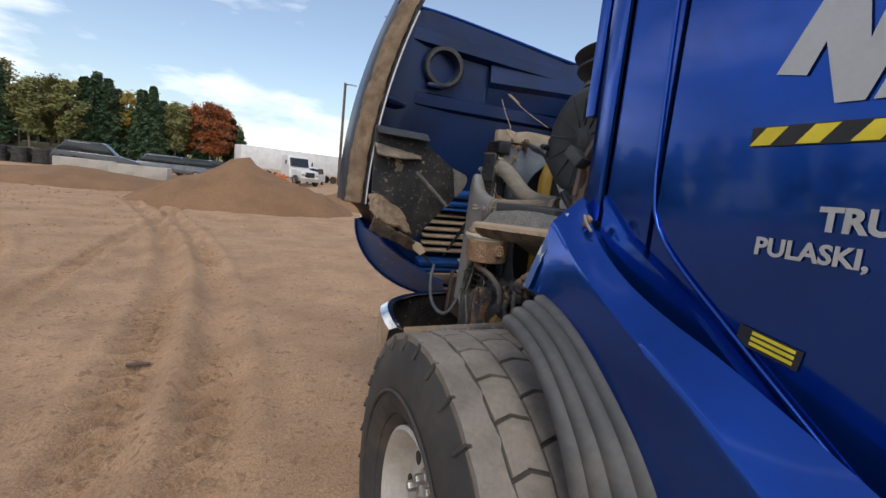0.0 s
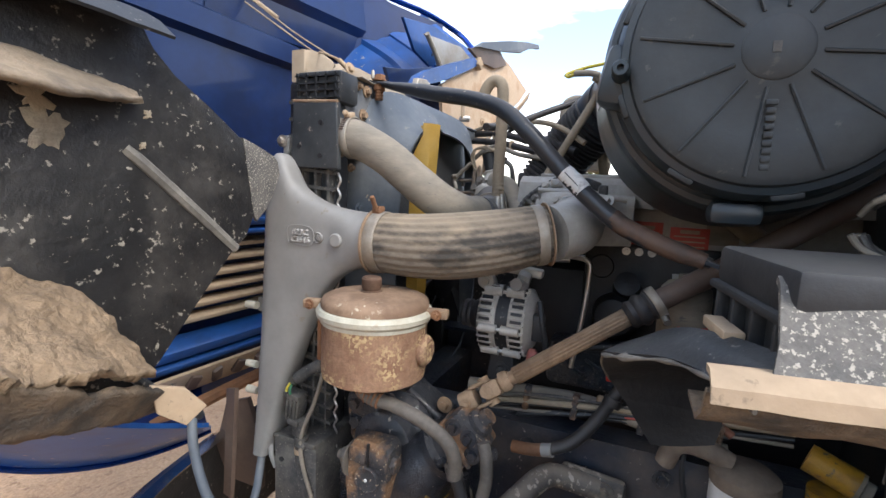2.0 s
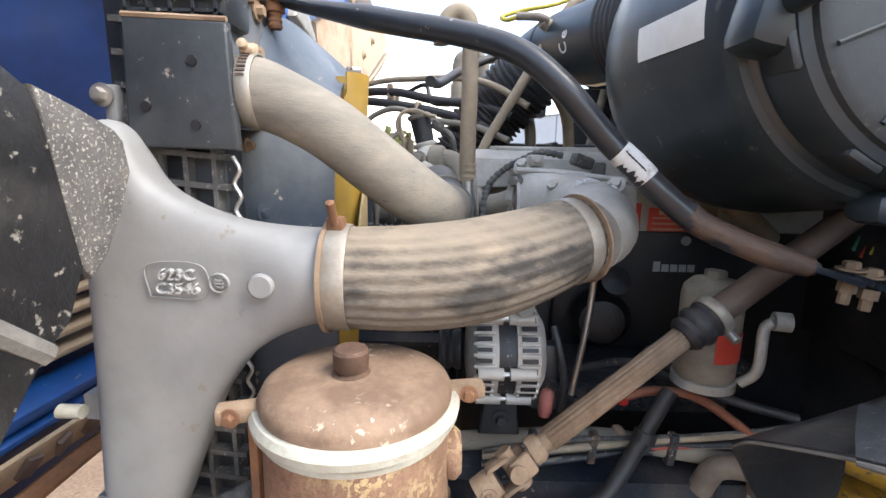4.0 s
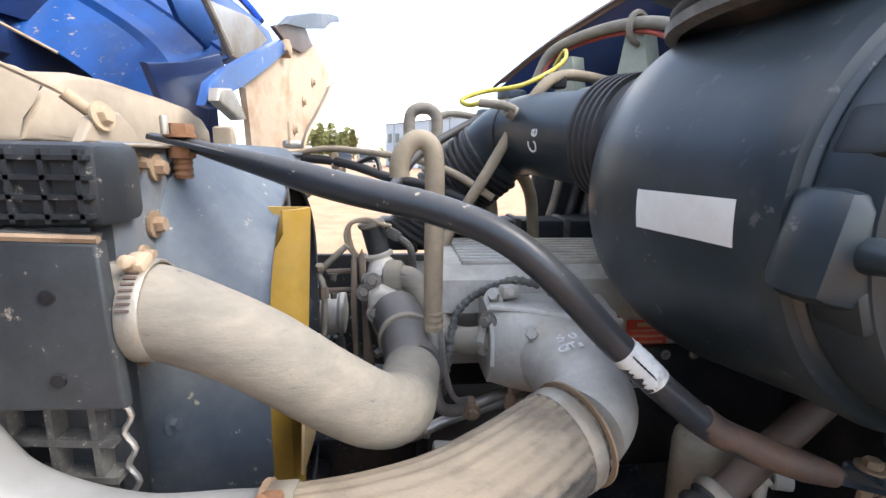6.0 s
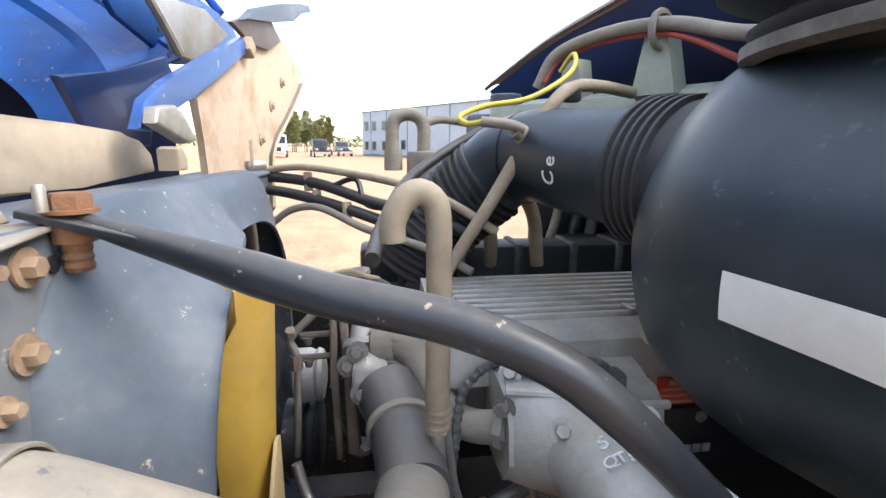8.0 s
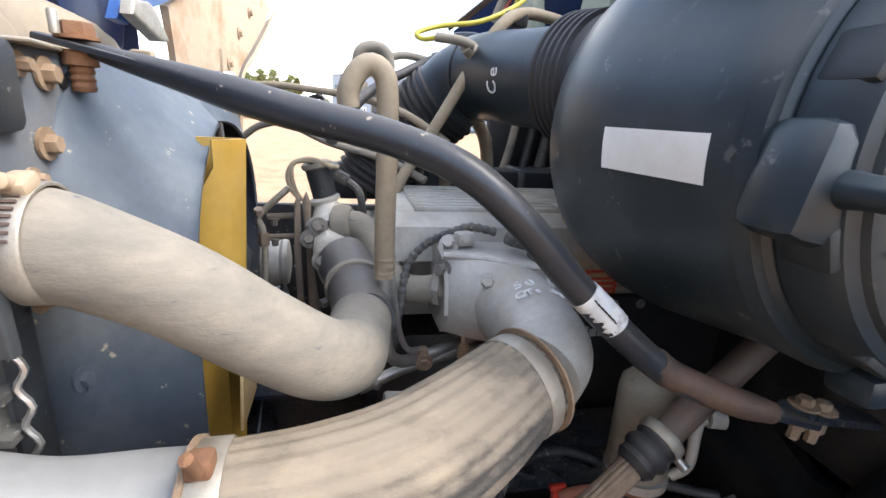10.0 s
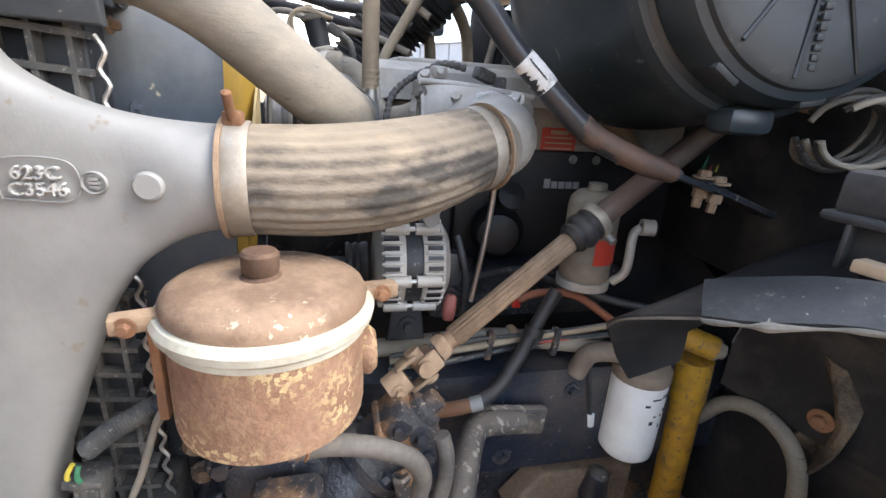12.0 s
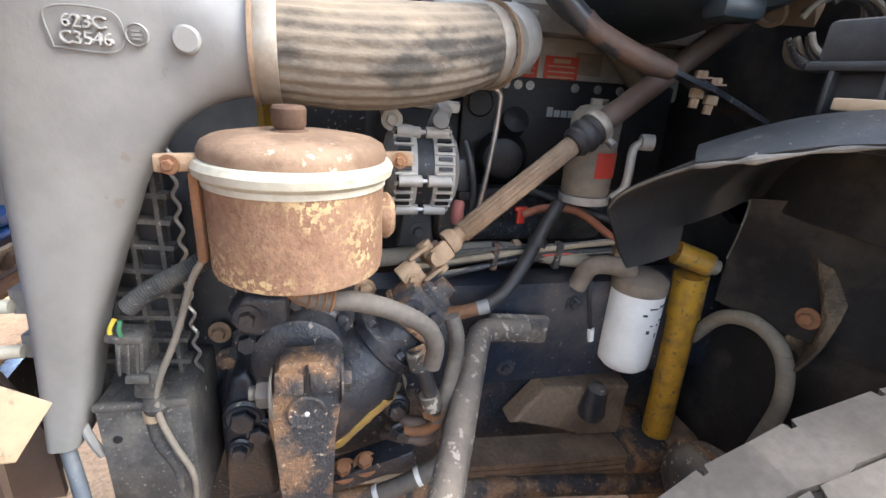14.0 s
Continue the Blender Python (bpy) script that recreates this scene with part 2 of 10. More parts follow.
# ---- materials ----
def mk(name, col, col2=None, rough=0.5, metal=0.0, scale=14.0, dust=0.0, dustcol=(0.42, 0.3, 0.19), bump=0.15, coat=0.0,
       top=0.0, lo=0.42, hi=0.62, fine=0.25, spots=0.0, spotcol=(0.5, 0.42, 0.3), stretch=(1, 1, 1), grain=0.0, fm=9.0, relief=0.004, spec=0.5, patch=0.0):
    """Two tones by broad noise, fine grain, settled dust, small spots."""
    m = bpy.data.materials.new(name)
    m.use_nodes = True
    nt = m.node_tree
    N, L = nt.nodes, nt.links
    b = N["Principled BSDF"]
    co = N.new("ShaderNodeTexCoord")
    mp = N.new("ShaderNodeMapping")
    mp.inputs["Scale"].default_value = stretch
    L.new(co.outputs["Object"], mp.inputs[0])

    def noise_node(sc, det=5.0, ro=0.6):
        q = N.new("ShaderNodeTexNoise")
        q.inputs["Scale"].default_value, q.inputs["Detail"].default_value, q.inputs["Roughness"].default_value = sc, det, ro
        L.new(mp.outputs[0], q.inputs["Vector"])
        return q.outputs[0]

    def ramp(x, a, c, va=0.0, vb=1.0):
        q = N.new("ShaderNodeMapRange")
        q.inputs[1].default_value, q.inputs[2].default_value, q.inputs[3].default_value, q.inputs[4].default_value = a, c, va, vb
        L.new(x, q.inputs[0])
        return q.outputs[0]

    def mixc(f, a, c):
        q = N.new("ShaderNodeMix")
        q.data_type = 'RGBA'
        for s, w in ((0, f), (6, a), (7, c)):
            if isinstance(w, (int, float)):
                q.inputs[s].default_value = w
            elif isinstance(w, tuple):
                q.inputs[s].default_value = (*w, 1)
            else:
                L.new(w, q.inputs[s])
        return q.outputs[2]

    def math_node(op, a, c):
        q = N.new("ShaderNodeMath")
        q.operation = op
        q.use_clamp = True
        for s, w in enumerate((a, c)):
            if isinstance(w, (int, float)):
                q.inputs[s].default_value = w
            else:
                L.new(w, q.inputs[s])
        return q.outputs[0]

    n1, n2 = noise_node(scale), noise_node(scale * fm, 4.0, 0.7)
    c = mixc(ramp(n1, lo, hi), tuple(col), tuple(col2 or [k * 0.72 for k in col]))
    c = mixc(ramp(n2, 0.35, 0.7, 0.0, fine), c, tuple(k * 0.45 for k in col))
    rgh = rough
    if spots:
        sp = ramp(noise_node(grain or scale * 8, 6.0, 0.62), 0.66 - 0.14 * spots, 0.71 - 0.14 * spots, 0.0, 0.9)
        if patch:
            sp = math_node('MULTIPLY', sp, ramp(noise_node(patch, 3.0, 0.6), 0.42, 0.6))
        c = mixc(sp, c, tuple(spotcol))
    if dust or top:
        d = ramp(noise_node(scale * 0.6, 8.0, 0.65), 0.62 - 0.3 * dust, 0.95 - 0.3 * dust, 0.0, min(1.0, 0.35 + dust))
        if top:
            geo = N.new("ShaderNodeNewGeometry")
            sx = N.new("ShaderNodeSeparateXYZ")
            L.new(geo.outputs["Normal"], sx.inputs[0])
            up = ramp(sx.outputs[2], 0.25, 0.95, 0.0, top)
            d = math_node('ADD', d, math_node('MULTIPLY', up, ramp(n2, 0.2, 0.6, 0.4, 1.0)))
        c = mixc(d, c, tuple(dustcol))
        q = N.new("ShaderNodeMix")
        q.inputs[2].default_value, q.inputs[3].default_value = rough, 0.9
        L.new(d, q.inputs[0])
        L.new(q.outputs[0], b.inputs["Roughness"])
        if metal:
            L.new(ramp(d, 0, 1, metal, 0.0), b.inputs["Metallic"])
    else:
        L.new(ramp(n2, 0.3, 0.7, max(0.02, rough - 0.06), min(1, rough + 0.08)), b.inputs["Roughness"])
    if metal and not (dust or top):
        b.inputs["Metallic"].default_value = metal
    L.new(c, b.inputs["Base Color"])
    b.inputs["Specular IOR Level"].default_value = spec
    if coat:
        b.inputs["Coat Weight"].default_value = coat
        b.inputs["Coat Roughness"].default_value = 0.05
    if bump:
        bp = N.new("ShaderNodeBump")
        bp.inputs["Strength"].default_value = bump
        bp.inputs["Distance"].default_value = relief
        L.new(n2, bp.inputs["Height"])
        L.new(bp.outputs[0], b.inputs["Normal"])
    return m


DUST = (0.43, 0.31, 0.20)
SAND = (0.40, 0.235, 0.125)
M_sand = mk("sand", (0.54, 0.335, 0.19), (0.37, 0.22, 0.12), 0.95, scale=1.1, bump=1.0, fine=0.75, spots=0.6, grain=14.0, spotcol=(0.27, 0.155, 0.085), fm=45.0, relief=0.02, lo=0.38, hi=0.66)
M_pile = mk("pile_sand", (0.28, 0.155, 0.075), (0.22, 0.12, 0.058), 0.95, scale=0.8, bump=0.8, fine=0.5, fm=20.0, relief=0.05)
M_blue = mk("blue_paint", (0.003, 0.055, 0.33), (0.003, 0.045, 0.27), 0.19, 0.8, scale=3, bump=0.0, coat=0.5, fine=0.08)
# shaded and sunlit copies of one inner hood paint, light put in the colour
M_navy = mk("shaded_inner_paint", (0.003, 0.019, 0.085), (0.003, 0.012, 0.052), 0.40, 0.2, scale=4, dust=0.20, dustcol=(0.045, 0.05, 0.07), bump=0.03, coat=0.15, fine=0.2)
M_bluein = mk("blue_inner_paint", (0.006, 0.070, 0.27), (0.010, 0.048, 0.17), 0.5, 0.25, scale=5, dust=0.22, dustcol=(0.20, 0.22, 0.27), bump=0.05, coat=0.25, fine=0.2, spots=0.22, patch=3.0, spotcol=(0.4, 0.33, 0.25))
M_black = mk("black_plastic", (0.018, 0.02, 0.023), (0.03, 0.033, 0.037), 0.5, scale=9, dust=0.18, dustcol=(0.16, 0.14, 0.12), bump=0.08, spots=0.25, spotcol=(0.22, 0.2, 0.17))
M_shield = mk("dusty_black_shield", (0.012, 0.012, 0.013), (0.028, 0.027, 0.026), 0.45, scale=5, dust=0.36, dustcol=(0.13, 0.12, 0.105), bump=0.5, spots=0.3, grain=60.0, spotcol=(0.26, 0.24, 0.2), fine=0.6)
M_liner = mk("liner_plastic", (0.013, 0.015, 0.018), (0.026, 0.027, 0.03), 0.42, spec=0.4, scale=9, dust=0.42, dustcol=(0.13, 0.112, 0.09), bump=0.3, fine=0.5)
M_speck = mk("speckled_shield", (0.13, 0.122, 0.11), (0.075, 0.074, 0.07), 0.75, scale=22, dust=0.2, dustcol=(0.3, 0.26, 0.2), bump=0.4, spots=0.7, grain=230.0, spotcol=(0.36, 0.33, 0.28), fine=0.6)
M_aircap = mk("cleaner_cap_plastic", (0.020, 0.026, 0.030), (0.030, 0.036, 0.040), 0.5, scale=5, spec=0.45, dust=0.3, dustcol=(0.07, 0.075, 0.075), bump=0.12, spots=0.12, spotcol=(0.06, 0.06, 0.055), fine=0.4)
M_liner_band = mk("liner_band_plastic", (0.030, 0.033, 0.036), (0.055, 0.057, 0.058), 0.42, scale=14, dust=0.2, dustcol=(0.13, 0.12, 0.105), bump=0.2, fine=0.5, spots=0.12, spotcol=(0.2, 0.19, 0.17))
# bluish top layer: some dust, and the sky's reflection painted into the colour
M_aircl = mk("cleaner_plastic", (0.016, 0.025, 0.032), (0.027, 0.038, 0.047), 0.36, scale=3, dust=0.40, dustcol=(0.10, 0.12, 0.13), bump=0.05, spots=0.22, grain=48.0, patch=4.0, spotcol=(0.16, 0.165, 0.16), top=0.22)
M_cast = mk("cast_aluminium", (0.265, 0.26, 0.248), (0.21, 0.206, 0.198), 0.6, 0.1, scale=5, dust=0.12, dustcol=(0.42, 0.30, 0.19), bump=0.12, fine=0.12, spots=0.06, grain=30.0, spotcol=(0.2, 0.17, 0.14))
M_alu = mk("engine_aluminium", (0.46, 0.44, 0.40), (0.35, 0.33, 0.29), 0.55, 0.25, scale=10, dust=0.42, dustcol=(0.36, 0.29, 0.21), bump=0.25)
# pale grey for a dusty ring and for highlights painted along edges
M_crease = mk("dust_and_highlight_grey", (0.19, 0.178, 0.155), (0.10, 0.094, 0.085), 0.8, scale=12, bump=0.3, fine=0.4)
M_crust = mk("crusted_dirt", (0.20, 0.145, 0.095), (0.06, 0.052, 0.045), 0.95, scale=15, lo=0.4, hi=0.6, bump=1.0, fine=0.6, relief=0.008)
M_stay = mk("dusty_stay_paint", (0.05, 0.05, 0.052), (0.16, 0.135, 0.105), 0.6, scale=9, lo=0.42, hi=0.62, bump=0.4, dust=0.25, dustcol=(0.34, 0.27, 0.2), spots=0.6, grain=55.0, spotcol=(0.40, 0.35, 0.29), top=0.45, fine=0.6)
M_silverdust = mk("dull_grey_plate", (0.30, 0.30, 0.29), (0.22, 0.19, 0.15), 0.6, scale=7, bump=0.1, dust=0.25)
M_rustdust = mk("tan_plate_dust", (0.44, 0.335, 0.235), (0.33, 0.20, 0.11), 0.9, scale=9, lo=0.52, hi=0.72, bump=0.25, fine=0.2)
M_chalk = mk("chalk_white", (0.78, 0.78, 0.76), None, 0.9, scale=60, bump=0.0, fine=0.3)
M_tag = mk("paper_tag", (0.62, 0.62, 0.60), (0.35, 0.34, 0.32), 0.8, scale=60, bump=0.3, lo=0.5, hi=0.7)
M_iron = mk("dusty_dark_casting", (0.14, 0.13, 0.12), (0.20, 0.175, 0.145), 0.65, 0.1, scale=12, dust=0.3, dustcol=(0.25, 0.205, 0.155), bump=0.4, fine=0.5)
M_plug = mk("dusty_plug_plastic", (0.05, 0.05, 0.05), (0.10, 0.095, 0.085), 0.65, scale=22, dust=0.4, dustcol=(0.26, 0.235, 0.2), bump=0.4, spots=0.3, spotcol=(0.3, 0.27, 0.23))
M_ochre = mk("ochre_crust", (0.42, 0.27, 0.07), (0.28, 0.16, 0.06), 0.9, scale=40, bump=0.8)
M_spring = mk("dirt_coated_spring", (0.28, 0.20, 0.135), (0.17, 0.12, 0.085), 0.95, scale=9, bump=1.0, fine=0.5, relief=0.008)
M_guarddust = mk("guard_dust", (0.48, 0.35, 0.16), (0.44, 0.34, 0.2), 0.8, scale=9, bump=0.1)
M_bracket = mk("bracket_black_paint", (0.028, 0.032, 0.036), (0.045, 0.05, 0.054), 0.5, scale=8, dust=0.22, dustcol=(0.14, 0.135, 0.125), bump=0.12, spots=0.12, spotcol=(0.35, 0.3, 0.24), fine=0.3)
M_lowrust = mk("brown_worn_rod", (0.11, 0.065, 0.045), (0.05, 0.04, 0.035), 0.6, scale=14, bump=0.3, dust=0.15)
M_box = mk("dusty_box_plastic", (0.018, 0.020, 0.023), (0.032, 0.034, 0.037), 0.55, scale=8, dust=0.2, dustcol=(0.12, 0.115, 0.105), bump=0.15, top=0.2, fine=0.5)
M_mudpale = mk("pale_dried_mud", (0.34, 0.29, 0.215), (0.22, 0.185, 0.14), 0.95, scale=30, bump=0.8)
M_shelf = mk("shelf_dust", (0.26, 0.205, 0.145), (0.12, 0.10, 0.08), 0.95, scale=9, lo=0.4, hi=0.65, bump=0.6, fine=0.4)
M_scuff = mk("scraped_primer", (0.05, 0.10, 0.24), (0.52, 0.50, 0.44), 0.6, scale=28, lo=0.53, hi=0.60, bump=0.3, fine=0.3)
# paler than the casting: stands in for the shading that shows raised letters
M_castmark = mk("lightened_cast_letters", (0.47, 0.46, 0.44), None, 0.6, scale=20, bump=0.1, fine=0.1)
M_tan = mk("dusty_tan", (0.40, 0.30, 0.20), (0.33, 0.25, 0.17), 0.9, scale=6, bump=0.2, fine=0.25, spots=0.2, spotcol=(0.22, 0.17, 0.12))
M_dirt = mk("caked_dirt", (0.30, 0.215, 0.135), (0.17, 0.12, 0.075), 0.95, scale=14, bump=1.0, fine=0.6, lo=0.4, hi=0.66, relief=0.006)
M_clod = mk("sand_clod", (0.36, 0.22, 0.125), (0.27, 0.16, 0.09), 0.95, scale=6, bump=0.4)
M_seal = mk("dusty_rubber_seal", (0.36, 0.29, 0.21), (0.29, 0.235, 0.175), 0.85, scale=5, bump=0.15, fine=0.2)
M_hose = mk("dusty_hose", (0.27, 0.235, 0.185), (0.175, 0.158, 0.13), 0.85, scale=7, bump=0.3, fine=0.35, dust=0.2, dustcol=(0.42, 0.34, 0.235), spots=0.08, spotcol=(0.1, 0.1, 0.1), stretch=(1, 0.5, 1.6))
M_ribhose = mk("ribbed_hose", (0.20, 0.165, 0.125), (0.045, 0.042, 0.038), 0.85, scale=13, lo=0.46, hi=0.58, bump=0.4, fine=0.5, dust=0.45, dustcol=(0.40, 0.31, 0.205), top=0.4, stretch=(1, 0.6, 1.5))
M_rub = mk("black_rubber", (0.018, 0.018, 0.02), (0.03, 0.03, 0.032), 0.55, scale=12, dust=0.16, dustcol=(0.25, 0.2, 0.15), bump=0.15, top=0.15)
M_flare = mk("flare_rubber", (0.055, 0.056, 0.058), (0.085, 0.083, 0.08), 0.6, scale=7, dust=0.28, dustcol=(0.2, 0.17, 0.135), bump=0.15, fine=0.35)
M_rubt = mk("tan_rubber_hose", (0.33, 0.27, 0.19), (0.25, 0.20, 0.14), 0.8, scale=12, bump=0.15)
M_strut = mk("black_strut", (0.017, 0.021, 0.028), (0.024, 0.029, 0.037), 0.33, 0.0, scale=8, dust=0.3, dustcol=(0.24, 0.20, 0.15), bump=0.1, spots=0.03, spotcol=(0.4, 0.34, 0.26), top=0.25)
M_rust = mk("rusty_steel", (0.24, 0.115, 0.055), (0.17, 0.085, 0.045), 0.85, 0.1, scale=16, bump=0.5, dust=0.2, dustcol=(0.40, 0.27, 0.16))
M_rustlight = mk("rusty_dusty_steel", (0.32, 0.225, 0.145), (0.22, 0.145, 0.09), 0.85, 0.1, scale=18, bump=0.4)
M_lid = mk("rusty_lid", (0.28, 0.185, 0.12), (0.185, 0.115, 0.072), 0.8, scale=11, bump=0.35, lo=0.48, hi=0.60, dust=0.3, dustcol=(0.40, 0.28, 0.18), spots=0.5, grain=70.0, patch=7.0, spotcol=(0.56, 0.5, 0.37), fine=0.4)
M_can = mk("flaking_canister", (0.31, 0.185, 0.115), (0.21, 0.11, 0.065), 0.8, scale=12, bump=0.6, spots=1.15, grain=110.0, spotcol=(0.56, 0.42, 0.22), lo=0.40, hi=0.6, fine=0.6, patch=9.0)
M_cream = mk("cream_band", (0.52, 0.51, 0.42), (0.42, 0.38, 0.29), 0.6, scale=10, bump=0.3, spots=0.6, grain=34.0, patch=6.0, spotcol=(0.30, 0.17, 0.09))
M_shroud = mk("shroud_steel", (0.075, 0.092, 0.115), (0.12, 0.135, 0.15), 0.62, 0.05, scale=6, dust=0.28, dustcol=(0.26, 0.23, 0.2), bump=0.08, spots=0.05)
M_yellow = mk("ochre_plastic", (0.44, 0.27, 0.045), (0.36, 0.22, 0.04), 0.5, scale=5, dust=0.22, dustcol=(0.45, 0.33, 0.17), bump=0.06)
M_shock = mk("yellow_shock_paint", (0.44, 0.235, 0.02), (0.22, 0.115, 0.03), 0.5, scale=22, lo=0.45, hi=0.66, dust=0.35, dustcol=(0.2, 0.14, 0.09), bump=0.3, spots=0.5, grain=70.0, spotcol=(0.1, 0.08, 0.06))
M_grime = mk("oily_black_iron", (0.020, 0.027, 0.038), (0.045, 0.056, 0.074), 0.36, 0.2, scale=11, dust=0.42, dustcol=(0.25, 0.18, 0.12), bump=1.0, spots=0.42, grain=80.0, spotcol=(0.30, 0.25, 0.2), fine=0.8, relief=0.008, patch=9.0)
M_oily = mk("wet_black_casting", (0.010, 0.013, 0.020), (0.03, 0.032, 0.038), 0.3, 0.0, scale=14, dust=0.22, dustcol=(0.2, 0.13, 0.085), bump=0.6, spots=0.14, grain=70.0, spotcol=(0.3, 0.25, 0.2), fine=0.5, relief=0.006, coat=0.25)
M_rail = mk("blue_black_rail_paint", (0.014, 0.022, 0.038), (0.034, 0.038, 0.046), 0.36, 0.0, scale=7, dust=0.4, dustcol=(0.16, 0.12, 0.085), bump=0.6, spots=0.12, grain=60.0, spotcol=(0.32, 0.29, 0.26), fine=0.5)
M_oldhose = mk("grimy_rubber_hose", (0.13, 0.115, 0.10), (0.075, 0.068, 0.06), 0.75, scale=12, dust=0.3, dustcol=(0.27, 0.21, 0.15), bump=0.4, fine=0.5)
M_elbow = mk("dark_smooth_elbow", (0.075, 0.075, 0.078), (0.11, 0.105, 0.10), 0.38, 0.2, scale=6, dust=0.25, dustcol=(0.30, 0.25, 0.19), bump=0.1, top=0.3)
M_dustbrk = mk("dusty_brown_bracket", (0.21, 0.165, 0.125), (0.14, 0.105, 0.08), 0.8, scale=14, bump=0.3, dust=0.2)
M_gear = mk("rusted_gear_iron", (0.05, 0.05, 0.055), (0.30, 0.17, 0.09), 0.6, 0.15, scale=16, lo=0.45, hi=0.58, dust=0.28, dustcol=(0.40, 0.27, 0.17), bump=0.9, spots=0.3, fine=0.5, relief=0.006)
M_dark = mk("engine_black", (0.012, 0.012, 0.014), (0.02, 0.02, 0.022), 0.5, scale=14, dust=0.12, dustcol=(0.1, 0.08, 0.06), bump=0.3)
M_chrome = mk("chrome", (0.75, 0.76, 0.78), (0.6, 0.6, 0.6), 0.12, 1.0, scale=8, dust=0.2, bump=0.05)
M_steel = mk("bright_steel", (0.52, 0.5, 0.47), (0.4, 0.38, 0.35), 0.35, 0.8, scale=20, dust=0.18, bump=0.15)
M_clamp = mk("dull_clamp_steel", (0.36, 0.33, 0.28), (0.27, 0.23, 0.18), 0.5, 0.5, scale=20, dust=0.3, dustcol=(0.38, 0.28, 0.18), bump=0.15)
M_tyre = mk("tyre_rubber", (0.035, 0.034, 0.033), (0.05, 0.046, 0.042), 0.8, scale=5, dust=0.35, dustcol=(0.17, 0.135, 0.10), bump=0.3, top=0.15)
M_tread = mk("dusty_tread", (0.235, 0.205, 0.172), (0.165, 0.142, 0.118), 0.9, scale=9, bump=0.4, dust=0.3, dustcol=(0.30, 0.235, 0.165), fine=0.4)
M_rim = mk("rim_paint", (0.58, 0.56, 0.51), (0.45, 0.42, 0.37), 0.5, 0.2, scale=9, dust=0.3, bump=0.1)
M_white = mk("white_label", (0.70, 0.70, 0.68), (0.62, 0.61, 0.58), 0.6, scale=10, bump=0.02, fine=0.1)
M_whitep = mk("white_paint", (0.74, 0.74, 0.73), (0.66, 0.65, 0.62), 0.45, scale=1.5, bump=0.0, fine=0.08)
M_red = mk("red_label", (0.50, 0.05, 0.03), (0.42, 0.05, 0.03), 0.5, scale=8, bump=0.0, fine=0.15)
M_redw = mk("red_wire", (0.38, 0.06, 0.04), None, 0.5, scale=8, bump=0.0)
M_yelw = mk("yellow_wire", (0.58, 0.48, 0.06), None, 0.5, scale=8, bump=0.0)
M_silver = mk("silver_lettering", (0.45, 0.46, 0.46), (0.4, 0.41, 0.41), 0.4, 0.3, scale=8, bump=0.0, fine=0.1)
M_stripey = mk("yellow_stripe", (0.75, 0.62, 0.03), None, 0.45, scale=8, bump=0.0, fine=0.05)
M_poly = mk("milky_plastic", (0.30, 0.33, 0.27), (0.24, 0.26, 0.21), 0.6, scale=5, dust=0.22, bump=0.05)
M_brownm = mk("brown_frame_paint", (0.115, 0.078, 0.06), (0.075, 0.053, 0.043), 0.6, scale=8, dust=0.3, dustcol=(0.25, 0.175, 0.12), bump=0.15)
M_conc = mk("concrete", (0.42, 0.39, 0.34), (0.34, 0.31, 0.27), 0.9, scale=1.5, bump=0.3)
M_clad = mk("grey_cladding", (0.33, 0.37, 0.42), (0.31, 0.345, 0.39), 0.6, scale=0.4, bump=0.0, fine=0.05)
M_cladt = mk("grey_trim", (0.16, 0.18, 0.2), None, 0.6, scale=0.4, bump=0.0, fine=0.05)
M_pane = mk("dark_pane", (0.02, 0.025, 0.03), None, 0.08, scale=2, bump=0.0, fine=0.0)
M_carblk = mk("black_car_paint", (0.012, 0.012, 0.014), None, 0.25, scale=2, bump=0.0, coat=1.0)
M_carsil = mk("grey_car_paint", (0.16, 0.16, 0.165), None, 0.3, 0.5, scale=2, bump=0.0, coat=1.0)
M_orange = mk("orange_paint", (0.60, 0.13, 0.02), None, 0.5, scale=2, bump=0.0)
M_bark = mk("bark", (0.13, 0.10, 0.075), (0.22, 0.19, 0.15), 0.95, scale=3, bump=0.4)
M_conif = mk("conifer_needles", (0.035, 0.07, 0.03), (0.055, 0.095, 0.035), 0.8, scale=0.6, bump=0.0)
M_leafg = mk("green_leaves", (0.17, 0.185, 0.06), (0.21, 0.195, 0.065), 0.7, scale=0.5, bump=0.0)
M_leafb = mk("thinning_leaves", (0.22, 0.19, 0.07), (0.17, 0.16, 0.055), 0.7, scale=0.5, bump=0.0)
M_leafy = mk("yellow_leaves", (0.36, 0.25, 0.035), (0.26, 0.2, 0.04), 0.7, scale=0.5, bump=0.0)
M_leafo = mk("orange_leaves", (0.34, 0.10, 0.025), (0.24, 0.09, 0.03), 0.7, scale=0.5, bump=0.0)
M_grass = mk("dry_grass", (0.24, 0.18, 0.09), (0.14, 0.13, 0.05), 0.95, scale=0.4, bump=0.3)
M_glass = bpy.data.materials.new("glass")
M_glass.use_nodes = True
gb = M_glass.node_tree.nodes["Principled BSDF"]
gb.inputs["Base Color"].default_value = (0.75, 0.88, 0.92, 1)
gb.inputs["Roughness"].default_value = 0.02
gb.inputs["Transmission Weight"].default_value = 0.9
gb.inputs["IOR"].default_value = 1.3

# ---- ground ----
def steps(edges):
    """Coordinates from (limit, step) stretches, mirrored about the first limit."""
    out = [edges[0][0]]
    for lim, st in edges[1:]:
        while out[-1] < lim - 1e-6:
            out.append(min(lim, out[-1] + st))
    return out


